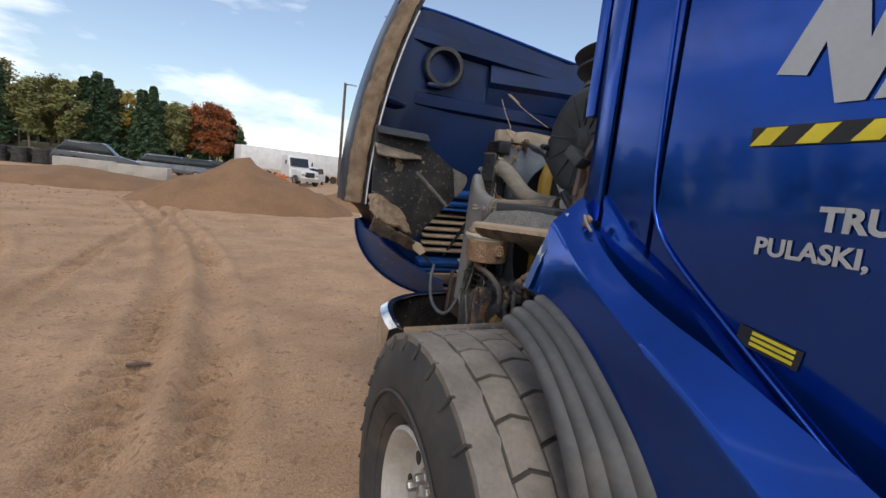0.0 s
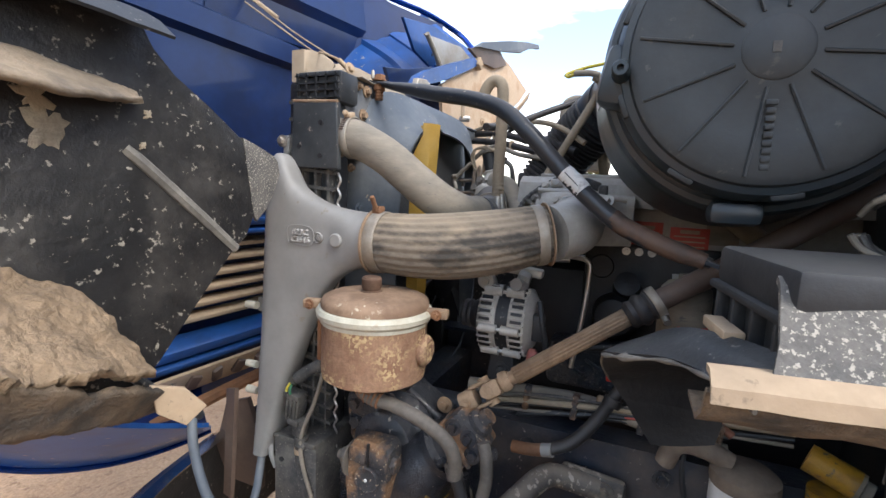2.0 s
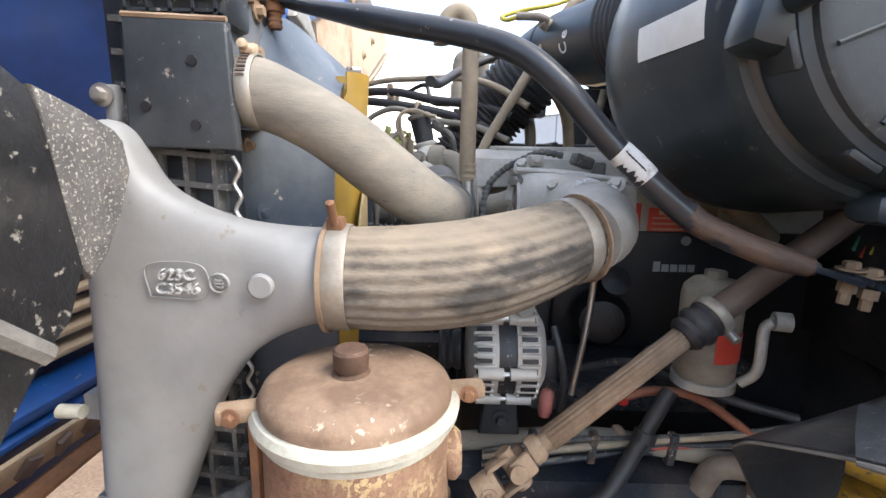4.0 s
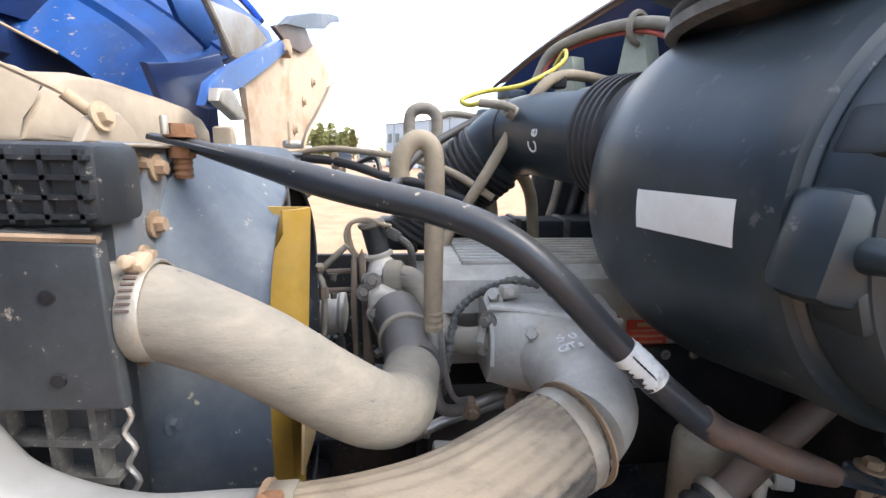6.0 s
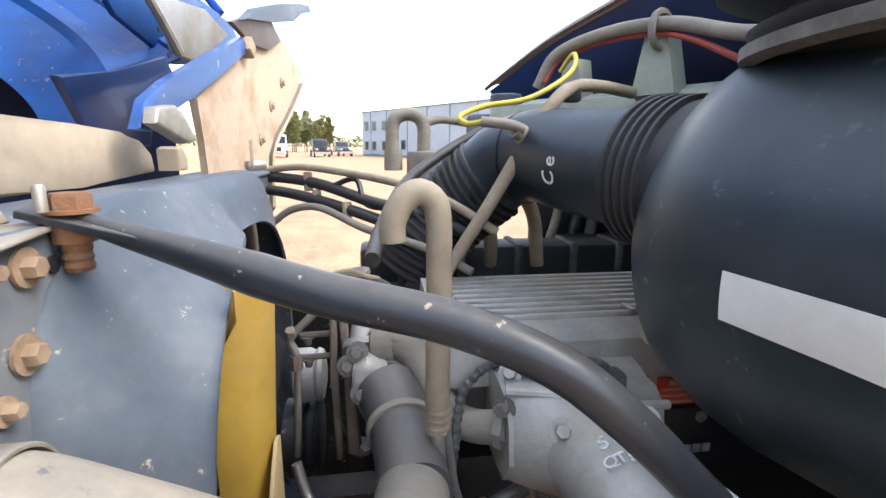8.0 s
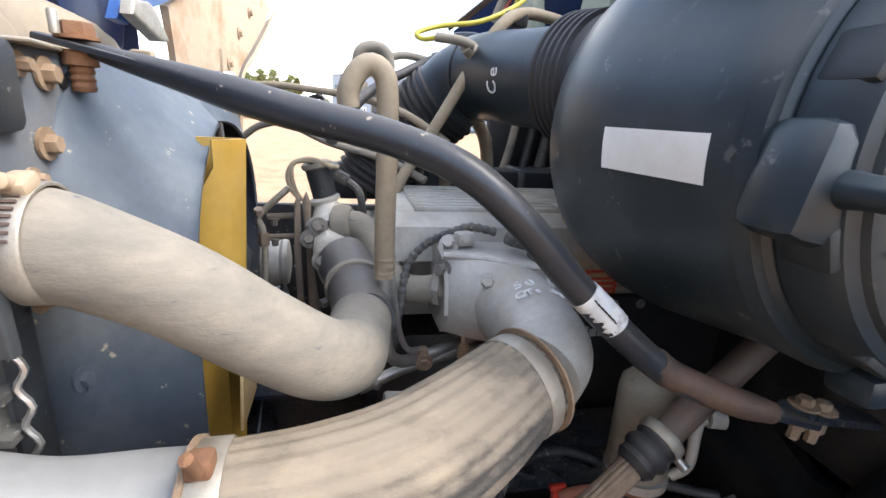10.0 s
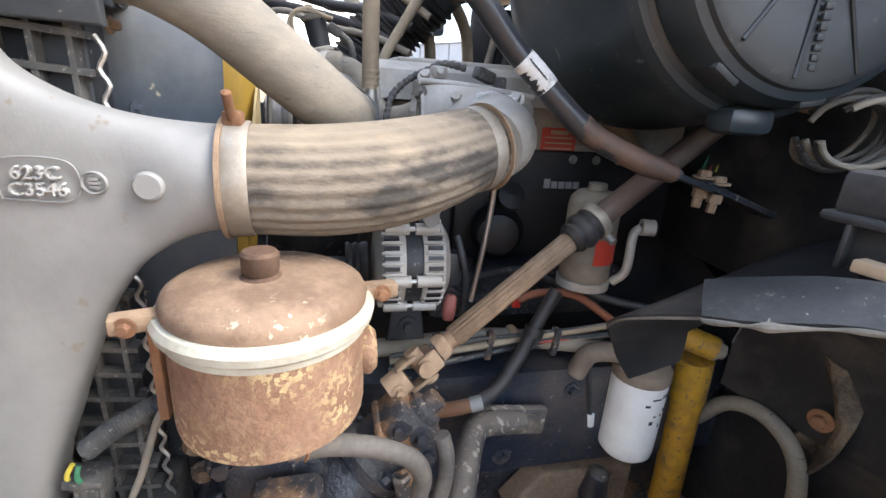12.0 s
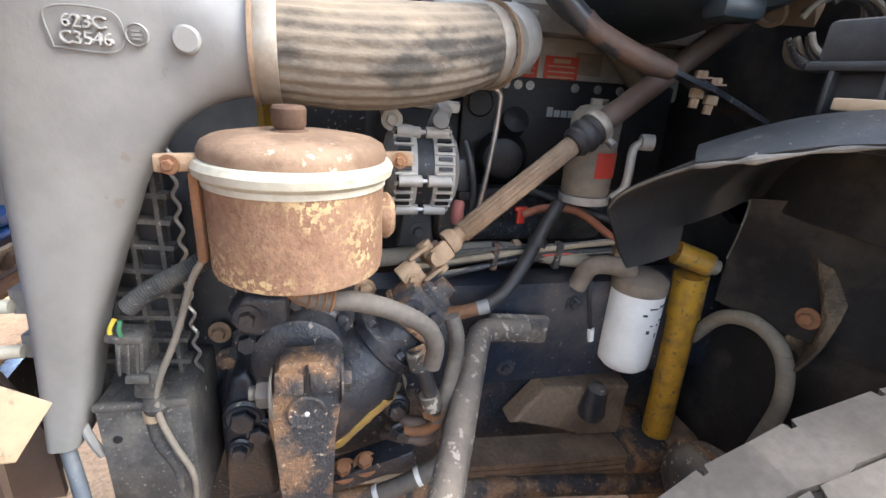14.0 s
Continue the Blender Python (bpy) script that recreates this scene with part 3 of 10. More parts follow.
def rut(x, y, cx, bend, w):
    """Depth of one wheel rut with its tread marks and soft shoulders."""
    d = x - (cx + bend * (y - 4) ** 2)
    k = np.exp(-(d / w) ** 2)
    tread = 0.85 * np.sign(np.sin(y * 27 + 30 * np.abs(d))) * (np.abs(d) < w * 0.95) * np.clip(np.sin(y * 0.9 + cx * 3) + 0.6, 0, 1)
    return -0.06 * k * (1 + tread) + 0.045 * np.exp(-((np.abs(d) - 1.7 * w) / (0.6 * w)) ** 2)


gx = steps([(-9.0, 0), (-4.0, 0.35), (5.0, 0.06), (12, 0.4), (40, 2.0), (120, 8.0), (400, 40.0), (2600, 400.0)])
gx = [-2600, -1200, -500, -250, -120, -70, -45, -30, -20, -14, -11] + gx
gy = steps([(-14.0, 0), (0.0, 0.8), (10.0, 0.05), (22.0, 0.2), (60, 2.0), (140, 8.0), (400, 40.0), (2600, 400.0)])
gy = [-2600, -1200, -500, -250, -120, -70, -45, -30, -20] + gy
X, Y = np.meshgrid(np.array(gx, float), np.array(gy, float), indexing="ij")
Z = np.zeros_like(X)
near = np.exp(-((X / 14) ** 2 + ((Y - 8) / 22) ** 2))
for i in range(X.shape[0]):
    for j in range(X.shape[1]):
        if near[i, j] > 0.02:
            p = Vector((X[i, j], Y[i, j], 0))
            Z[i, j] = (0.07 * noise.noise(p * 0.35) + 0.04 * noise.noise(p * 1.4) + 0.022 * noise.noise(p * 4.0) + 0.018 * max(-0.2, noise.noise(p * 8.5))) * min(1, near[i, j] * 1.6)
fade = np.clip((Y - 1.0) / 2, 0, 1) * np.clip((24 - Y) / 8, 0, 1)
for cx, bend, w in ((-0.75, -0.012, 0.16), (-0.2, -0.012, 0.16), (-2.6, -0.03, 0.15), (-2.1, 0.004, 0.12)):
    Z += rut(X, Y, cx, bend, w) * fade
under = np.exp(-(((X - 1.6) / 1.6) ** 2 + ((Y - 1.0) / 3.0) ** 2) ** 2)
Z = Z * (1 - 0.6 * under) - 0.02
g = Geo()
nx, ny = X.shape
g.v = [tuple(q) for q in np.stack([X, Y, Z], -1).reshape(-1, 3)]
g.f = [(i * ny + j, (i + 1) * ny + j, (i + 1) * ny + j + 1, i * ny + j + 1) for i in range(nx - 1) for j in range(ny - 1)]
ground = new("ground", mesh_of("ground", g, M_sand, sharp=180))
tagged(ground, "churned brown sand yard with wheel ruts and tread marks", "ground", kind="structure")


def pile(cx, cy, rx, ry, h, seed, name="dirt_mound", label="steep heap of loose brown sand on the yard", material=None):
    gg = Geo()
    n = 44
    for i in range(n + 1):
        for j in range(n + 1):
            a, b = -1.25 + 2.5 * i / n, -1.25 + 2.5 * j / n
            r = math.hypot(a, b)
            top = max(0.0, 1 - r) ** 0.85
            p = Vector((a * 2.5 + seed, b * 2.5, seed))
            z = h * top * (0.9 + 0.25 * noise.noise(p)) + 0.05 * h * noise.noise(p * 5) * min(1, top * 5) - 0.10 * (r > 1)
            gg.v.append((cx + a * rx, cy + b * ry, z - 0.03))
    gg.f = [(i * (n + 1) + j, (i + 1) * (n + 1) + j, (i + 1) * (n + 1) + j + 1, i * (n + 1) + j + 1) for i in range(n) for j in range(n)]
    return solo(name, gg, material or M_pile, label, "sand pile", "sand heaps", sharp=180)


pile(-0.55, 19.6, 4.1, 3.6, 1.95, 1.3)
pile(4.2, 22.5, 2.6, 2.4, 1.15, 7.1, label="low rounded heap of brown sand beside a taller one")
pile(-8.2, 25.0, 7.0, 3.2, 0.85, 3.3, label="long low bank of brown sand and dirt")
pile(-14.0, 22.0, 4.5, 3.2, 1.25, 9.3, label="broad bank of brown sand with clods")

rng = random.Random(5)
g = Geo()
for _ in range(2600):
    x, y = rng.uniform(-9, 3), 2.4 + 20 * rng.random() ** 1.4
    if x > 0.2 and y < 3.6:
        continue
    if noise.noise(Vector((x * 0.5, y * 0.35, 3))) < rng.uniform(-0.5, 0.25):
        continue
    s_ = rng.uniform(0.005, 0.016) * (1 + max(0, y - 6) * 0.12)
    g.lathe([(0, -s_ * 0.5), (s_, -s_ * 0.2), (s_ * rng.uniform(0.7, 1), s_ * 0.4), (0, s_ * 0.7)], (x, y, -0.005), (rng.uniform(-.4, .4), rng.uniform(-.4, .4), 1), 5)
solo("pebbles", g, M_clod, "scattered small brown clods and stones on sand", "stones", kind="stuff")
g = Geo().prism([(0, 0), (0.16, 0.02), (0.2, 0.055), (0.1, 0.05)], pose(0.55, 4.1, 0.01, 8, 0, -35), 0.008)
solo("wood_scrap", g, mk("pale_scrap", (0.5, 0.4, 0.27), None, 0.8, scale=12), "pale splinter of wood lying on the sand", "scrap")
g = Geo().prism([(0, 0), (0.16, 0.0), (0.16, 0.03), (0, 0.03)], pose(-0.9, 3.9, 0.005, 0, 0, 5), 0.012)
solo("dark_scrap", g, M_brownm, "small dark strip of scrap lying on sand", "scrap")

# ---- hood, tilted open ----
hood = thing("hood", (1.6, 2.7, 0.8), "dark blue truck hood tilted open, dusty inside with caked dirt", "truck hood")


def tuck(x, z):
    """How far the near fender side leans in at a height; nothing past the crown."""
    return 0.17 * max(0.0, (z - 1.44) / 0.94) ** 2.1 * max(0.0, min(1.0, (0.95 - x) / 0.55))


def hood_row(z):
    """The hood's section at a height: from the near fender lip round the top panel to the far fender lip."""
    k = min(1, max(0, (1.46 - z) / 0.66))
    if z > 1.44:
        lean = 0.10 * (z - 1.45)
        l = [(0.372, 2.44 - lean), (0.365, 2.54 - lean * 0.6), (0.42, 2.68), (0.58, 2.81), (0.85, 2.885), (1.1, 2.905), (1.6, 2.91), (1.95, 2.90)]
        r = [(2.25, 2.78), (2.36, 2.70), (2.47, 2.61)]
    else:
        s = math.sqrt(max(0.0, 1 - k * k))
        xl = 1.30 - 0.74 * s
        l = [(xl, 2.74 + 0.1 * k), (xl + 0.005, 2.80 + 0.05 * k), (xl + 0.02, 2.86), (xl + 0.08, 2.895), (xl + 0.2, 2.91), (1.35, 2.915), (1.6, 2.915), (1.85, 2.915)]
        xr = 3.2 - xl
        r = [(max(2.0, xr - 0.2), 2.91), (xr - 0.08, 2.89), (xr - 0.03, 2.86)]
    return [Vector((x, y, z)) for x, y in l + r]


rows = []
for z in np.linspace(0.815, 1.44, 16):
    rows.append(hood_row(z))
for z in np.linspace(1.445, 2.62, 22):
    row = hood_row(z)
    # the free edge drops towards the far side
    k = (z - 1.445) / 1.175
    for q in row:
        edge = 2.62 - 0.11 * max(0, (q.x - 1.0)) / 1.0 - 0.10 * max(0, (q.x - 2.0)) + (0.0 if q.x > 0.7 else -0.12 * (0.7 - q.x) / 0.35)
        q.z = 1.445 + k * (edge - 1.445)
        q.x += tuck(q.x, q.z)
    rows.append(row)
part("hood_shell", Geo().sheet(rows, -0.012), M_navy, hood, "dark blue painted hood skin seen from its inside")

# stiffening bands pressed into the top panel
def band(z0, z1, y, d, x0, x1, slope):
    grid = []
    prof = [(z0, 0), (z0 + 0.02, -d), (z1 - 0.02, -d), (z1, 0)]
    for i in range(13):
        x = x0 + (x1 - x0) * i / 12
        grid.append([(x, y + q, z + slope * (x - x0)) for z, q in prof])
    return Geo().sheet(grid, -0.006)


part("stiffener", band(2.42, 2.53, 2.885, 0.05, 0.62, 1.98, -0.06), M_navy, hood)
part("stiffener", band(2.04, 2.15, 2.90, 0.035, 0.72, 1.95, -0.01), M_navy, hood)
edge = [(0.72, 2.86, 2.615), (1.0, 2.9, 2.625), (1.5, 2.905, 2.575), (2.0, 2.88, 2.51), (2.25, 2.76, 2.475), (2.40, 2.66, 2.45), (2.55, 2.54, 2.38), (2.55, 2.46, 2.29)]
part("edge_bead", Geo().tube(edge, 0.014, 8, 40), M_blue, hood)
# far half: pressed inner fender panels, painted a sunlit blue, folded along two ridges
def mixed(a, b, s):
    return Vector(a).lerp(Vector(b), s)


folds = []
for i in range(13):
    s = i / 12
    edge_p = mixed((2.42, 2.70, 2.46), (2.48, 2.44, 2.265), s)
    high = mixed((2.23, 2.76, 2.297), (2.13, 2.42, 2.082), s)
    groove = edge_p.lerp(high, 0.55) + Vector((0.02, 0.03, 0.0))
    low = mixed((2.10, 2.84, 2.259), (1.925, 2.47, 2.000), s) + Vector((0.06, -0.03, 0.0)) * math.sin(math.pi * s)
    face = high.lerp(low, 0.5) + Vector((0.01, 0.015, -0.006))
    foot = low + Vector((-0.12, 0.05, -0.14))
    folds.append([edge_p, groove, high + Vector((0.0, 0.004, 0.012)), high, face, low, low + Vector((0.0, 0.02, -0.012)), foot])
part("inner_panel", Geo().sheet(folds, -0.006), M_bluein, hood, "blue pressed inner fender panel with scuffs", sharp=18)
lead = []
for i in range(9):
    s = i / 8
    low = mixed((1.35, 2.885, 2.24), (2.10, 2.84, 2.259), s)
    lead.append([low + Vector((0, 0.0, 0.22)), low + Vector((0, -0.015, 0.12)), low + Vector((0, -0.03, 0.03)), low, low + Vector((0, 0.015, -0.12))])
# darker copy of the inner paint stands in for shade here
part("upper_panel", Geo().sheet(lead, -0.006), M_navy, hood, "upper inner panel, its shade put in as navy", sharp=18)
part("side_panel", Geo().prism([(1.884, 2.238), (2.125, 2.284), (2.408, 2.288), (2.682, 2.294), (2.769, 2.247), (2.385, 2.11), (2.228, 2.085), (1.976, 2.141)], frame_xyz((0, 2.485, 0), (1, 0, 0), (0, 0, 1)), 0.012, 0.003), M_bluein, hood, "blue upper side of the inner fender")
flat_plate = part("closing_plate", Geo().prism([(1.911, 2.178), (2.243, 2.224), (2.40, 2.196), (2.166, 2.081), (2.033, 2.081), (1.992, 2.161)], frame_xyz((0, 2.40, 0), (1, 0, 0), (0, 0, 1)), 0.008, 0.002), M_silverdust, hood, "dull grey closing plate with a brown stain")
part("plate_fold", Geo().tube([(1.915, 2.385, 2.178), (1.985, 2.385, 2.13), (2.035, 2.38, 2.08)], 0.010, 8, 10), M_clamp, flat_plate)
for x, z in ((1.97, 2.115), (2.0, 2.07)):
    part("plate_hole", Geo().lathe([(0, 0), (0.006, 0), (0.006, 0.002), (0, 0.002)], (x, 2.389, z), (0, -1, 0), 10), M_dark, flat_plate)
# far wheel-arch end plate, tan with dust
def flat(poly, y, t, bev=0.003):
    """A plate of (x, z) points standing at y, t thick towards the cab."""
    return Geo().prism(poly, frame_xyz((0, y, 0), (1, 0, 0), (0, 0, 1)), t, bev)


arch = [(1.86, 1.971), (2.05, 2.058), (2.24, 2.138), (2.34, 2.19), (2.455, 2.245), (2.62, 2.225), (2.92, 2.17), (2.80, 2.09), (2.66, 2.02), (2.54, 1.963), (2.43, 1.915), (2.34, 1.856), (2.31, 1.76), (2.30, 1.6), (1.90, 1.6), (1.88, 1.894)]
plate = part("arch_plate", flat(arch, 2.30, 0.015, 0.004), M_rustdust, hood, "dust-covered tan end plate of the far wheel arch")
for x, z in ((2.55, 2.085), (2.40, 2.0), (2.27, 1.90)):
    part("bolt", Geo().bolt((x, 2.284, z), (0, -1, 0), 0.010, 0.012), M_tan, plate)
rim_line = [(2.93, 2.30, 2.165), (2.80, 2.30, 2.085), (2.66, 2.3, 2.015), (2.54, 2.3, 1.958), (2.43, 2.3, 1.91), (2.345, 2.3, 1.85), (2.31, 2.3, 1.70)]
part("arch_rim", Geo().sheet([[Vector(p) + Vector((0, -0.025, 0)), Vector(p) + Vector((0.05, 0.0, -0.025)), Vector(p) + Vector((0.09, 0.05, -0.04))] for p in smooth_line(rim_line, 16)], 0.008), M_tan, hood)
part("dark_corner", flat([(2.06, 2.155), (2.25, 2.218), (2.40, 2.250), (2.52, 2.205), (2.36, 2.15), (2.2, 2.135)], 2.282, 0.012), M_brownm, hood, "brown dirt-stained corner of the fender")
part("edge_strip", flat([(1.641, 1.949), (1.711, 1.984), (1.90, 2.055), (2.123, 2.136), (2.175, 2.118), (2.0, 2.045), (1.809, 1.969), (1.702, 1.939), (1.651, 1.903), (1.612, 1.906)], 2.285, 0.018, 0.006), M_bluein, hood, "scuffed blue folded edge of the inner fender")
# dark plate painted as the shade below the inner panel
part("pocket", flat([(1.60, 1.975), (1.735, 2.0), (1.915, 2.055), (1.95, 2.02), (1.85, 1.967), (1.82, 1.88), (1.66, 1.88)], 2.37, 0.012), M_navy, hood, "dark blue plate below the panel, the pocket's shade put in its colour")
part("latch_block", flat([(1.619, 1.937), (1.675, 1.945), (1.695, 1.939), (1.745, 1.891), (1.703, 1.886), (1.609, 1.914)], 2.262, 0.02, 0.006), M_clamp, hood)
part("corner_clip", Geo().box((2.16, 2.27, 2.12), (0.04, 0.03, 0.04), Euler((0, 0.5, 0)).to_matrix(), 0.006), M_tan, hood)
part("guide_arm", flat([(2.10, 2.17), (2.187, 2.215), (2.50, 2.312), (2.805, 2.395), (3.0, 2.44), (3.02, 2.42), (2.80, 2.363), (2.684, 2.307), (2.40, 2.235)], 2.272, 0.016, 0.004), M_shroud, hood, "grey stamped guide arm at the edge")
# near fender lip: folded channel packed with dirt, white seal at its inner edge
lip, dirt, seal = [], [], []
for i in range(90):
    z = 1.44 + i * 0.0108
    lean = 0.10 * (z - 1.45)
    tk = tuck(0.40, z)
    lip.append([(x + tk, y - lean, z) for x, y in ((0.372, 2.44), (0.366, 2.40), (0.378, 2.355), (0.40, 2.34), (0.43, 2.285), (0.458, 2.25))])
    row = []
    for k in range(9):
        q = k / 8
        w = 0.010 * noise.noise(Vector((q * 3, 0, z * 11))) + 0.005 * noise.noise(Vector((q * 7, 4, z * 37))) - 0.012 * math.sin(math.pi * q)
        row.append((0.382 + 0.062 * q + w + tk, 2.354 - 0.092 * q - lean + w, z))
    dirt.append(row)
    seal.append((0.462 + tk, 2.248 - lean, z))
part("fender_lip", Geo().sheet(lip, 0.006), M_black, hood, "black folded fender lip")
gd = Geo().sheet(dirt, -0.007)
part("dirt_layer", gd, M_dirt, hood, "caked brown dirt in the fender lip", sharp=180)
part("seal_strip", Geo().tube(seal[::6], 0.004, 8, 40), M_white, hood, "thin white rubber edge strip")
g = Geo().sheet([[(0.40 + 0.03 * s, 2.42 - 0.15 * s, 1.445), (0.47 + 0.05 * s, 2.5 - 0.1 * s, 1.40 - 0.01 * math.sin(s * 20)), (0.58 + 0.02 * s, 2.72 - 0.2 * s, 1.29 + 0.05 * s)] for s in np.linspace(0, 1, 8)], 0.008)
part("lip_end", g, M_brownm, hood)
# black splash shield across the fender, with a dusty top ledge
outline = [(0.505, 1.885), (0.835, 1.868), (0.853, 1.822), (0.897, 1.784), (0.98, 1.732), (1.055, 1.68), (1.066, 1.652), (1.090, 1.507), (1.064, 1.451), (1.024, 1.426), (0.931, 1.313), (0.852, 1.217), (0.80, 1.16), (0.74, 1.15), (0.53, 1.30), (0.515, 1.45)]
mm = frame_xyz((0, 2.385, 0), (1, 0, 0), (0, 0, 1))
shield = thing("splash_shield", (0.75, 2.38, 1.15), "dusty black plastic splash shield inside the hood, caked with dirt", "splash shield")
part("shield_panel", Geo().prism(outline, mm, 0.012, 0.003), M_shield, shield, "dusty black plastic panel")
ledge = [[(0.505 + 0.34 * s, 2.37 - 0.08 * k - 0.01 * noise.noise(Vector((s * 4, k, 0))), 1.895 - 0.012 * s - (0.02 + 0.03 * k) * k) for k in (0, 0.5, 1.0)] for s in np.linspace(0, 1, 10)]
part("ledge", Geo().sheet(ledge, 0.006), M_black, shield)
shelf = [[(0.51 + 0.305 * s, 2.37 - 0.105 * k * (1 - 0.75 * s * s), 1.79 - 0.05 * s - 0.07 * k * (1 - 0.75 * s * s) + 0.006 * noise.noise(Vector((s * 7, k * 4, 2))) + 0.002 * noise.noise(Vector((s * 40, k * 18, 2)))) for k in np.linspace(0, 1, 14)] for s in np.linspace(0, 1, 30)]
part("dusty_shelf", Geo().sheet(shelf, 0.012), M_shelf, shield, "shelf covered in tan dust", sharp=180)
# the crease's highlight is painted on as a pale grey bead
part("crease", Geo().tube([(0.80, 2.381, 1.633), (0.83, 2.375, 1.607), (0.93, 2.375, 1.520), (1.036, 2.379, 1.427)], 0.013, 8, 12), M_crease, shield, "pressed crease, its soft highlight painted grey")
part("shield_flap", Geo().prism([(1.056, 1.684), (1.10, 1.668), (1.150, 1.649), (1.162, 1.637), (1.168, 1.602), (1.146, 1.556), (1.122, 1.514), (1.096, 1.488), (1.086, 1.505), (1.062, 1.652)], frame_xyz((0, 2.381, 0), (1, 0, 0), (0, 0, 1)), 0.010, 0.003), M_speck, shield, "rough grey torn flap")
for x, z, r in ((0.665, 1.70, 0.026), (0.68, 1.655, 0.032), (0.60, 1.71, 0.014), (0.60, 1.56, 0.011), (0.84, 1.70, 0.009), (0.83, 1.64, 0.008)):
    blot = Geo()
    ring = [(x + r * (0.75 + 0.9 * noise.noise(Vector((math.cos(q * 0.26) * 2, math.sin(q * 0.26) * 2, x * 50)))) * math.cos(q * 0.2618), 2.3725, z + r * 1.25 * (0.75 + 0.9 * noise.noise(Vector((math.cos(q * 0.26) * 2, math.sin(q * 0.26) * 2, x * 50)))) * math.sin(q * 0.2618)) for q in range(24)]
    inner_ring = [(x + (p[0] - x) * 0.7, 2.369, z + (p[2] - z) * 0.7) for p in ring]
    blot.add([(x, 2.369, z)] + inner_ring + ring, [(0, 1 + q, 1 + (q + 1) % 24) for q in range(24)] + [(1 + q, 25 + q, 25 + (q + 1) % 24, 1 + (q + 1) % 24) for q in range(24)])
    part("mud_blot", blot, M_mudpale, shield)
# headlamp opening ring
ring = part("lamp_ring", Geo().lathe([(0.115, 0), (0.125, 0.0), (0.13, 0.06), (0.118, 0.075), (0.098, 0.075), (0.088, 0.03), (0.086, -0.02), (0.1, -0.02)], (1.02, 2.90, 2.30), (-0.12, -1, 0.0), 40, closed=True), M_black, hood, "round black air duct ring")
part("duct_hole", Geo().lathe([(0, -0.05), (0.085, -0.05), (0.087, 0.0), (0.0875, 0.03), (0.089, 0.03), (0.089, -0.06), (0, -0.06)], (1.02, 2.90, 2.30), (-0.12, -1, 0.0), 32), M_navy, ring)
part("foot", Geo().box((0.97, 2.86, 2.18), (0.11, 0.06, 0.03), None, 0.01), M_navy, ring)
part("hatch_plate", Geo().prism([(0, 0), (0.13, 0), (0.12, -0.15), (-0.02, -0.15)], frame_xyz((1.50, 2.88, 2.39), (1, 0, 0), (0, -0.05, 1)), 0.01, 0.003), M_black, hood, "black cover plate")
part("lamp_box", Geo().box((0.62, 2.66, 2.01), (0.2, 0.14, 0.05), Euler((0, 0.1, 0.2)).to_matrix(), 0.02), M_navy, hood)
cable = [(1.49, 2.86, 2.22), (1.55, 2.7, 2.10), (1.62, 2.52, 1.99)]
part("cable", Geo().tube(cable, 0.003, 6, 12), M_tan, hood, "hood hold-back cable")
part("cable_sleeve", Geo().tube([(1.50, 2.85, 2.215), (1.53, 2.76, 2.15)], 0.007, 8), M_tan, hood)
# dirt heap caught at the bottom of the shield and the blue nose corner below it
heap = []
for i in range(90):
    s = i / 89
    row = []
    for j in range(60):
        k = j / 59
        p = Vector((0.49 + 0.24 * s + 0.03 * k, 2.37 - 0.19 * k * (1 - 0.35 * s), 1.465 - 0.12 * s - 0.14 * k * (1 - 0.3 * s)))
        p += Vector((0.008, -0.016, 0.022)) * noise.noise(p * 9) + Vector((0.003, -0.007, 0.009)) * noise.noise(p * 30) + Vector((0.001, -0.003, 0.003)) * noise.noise(p * 95) + Vector((0, 0, 0.05 * math.sin(math.pi * s) * (1 - k)))
        row.append(p)
    heap.append(row)
part("caked_dirt", Geo().sheet(heap, 0.02), M_dirt, shield, "sand and mud caked behind the fender", sharp=180)
ledge_rows = []
for i in range(40):
    s = i / 39
    c0 = Vector((0.50 + 0.37 * s, 2.19 + 0.16 * s * s, 1.33 - 0.18 * s))
    row = []
    for j in range(9):
        k = j / 8
        p = c0 + Vector((-0.012 * k, 0.05 * k, -0.085 * k * (1 - 0.35 * s)))
        row.append(p + Vector((0.006, -0.012, 0.008)) * noise.noise(p * 26) + Vector((0.0, -0.006, 0.006)) * noise.noise(p * 70))
    ledge_rows.append(row)
part("heap_ledge", Geo().sheet(ledge_rows, 0.015), M_crust, shield, "crusted dirt ledge under the heap", sharp=180)
part("torn_bracket", Geo().prism([(0, 0), (0.06, -0.02), (0.10, -0.07), (0.06, -0.10), (0.01, -0.06)], frame_xyz((0.80, 2.33, 1.19), (0.9, -0.3, 0), (0, 0, 1)), 0.01, 0.003), M_tan, shield, "bent bracket end crusted in tan dirt")
part("lower_strut", Geo().tube([(0.77, 2.34, 1.22), (0.86, 2.38, 1.13), (0.97, 2.42, 1.03)], 0.010, 8, 12), M_black, shield)
nose = []
for i in range(15):
    a = i / 14
    ang = math.pi * 0.5 * a
    o = Vector((1.12 - 0.635 * math.cos(ang), 2.60, 1.335 - 0.455 * math.sin(ang)))
    inn = Vector((0.56 + 0.40 * a, 2.30 + 0.08 * a, 1.265 - 0.24 * a ** 0.8))
    nose.append([o, o.lerp(inn, 0.12) + Vector((0.01, 0, 0.0)), o.lerp(inn, 0.4) + Vector((0, 0.02, -0.012)), o.lerp(inn, 0.75) + Vector((0, 0.02, -0.008)), inn])
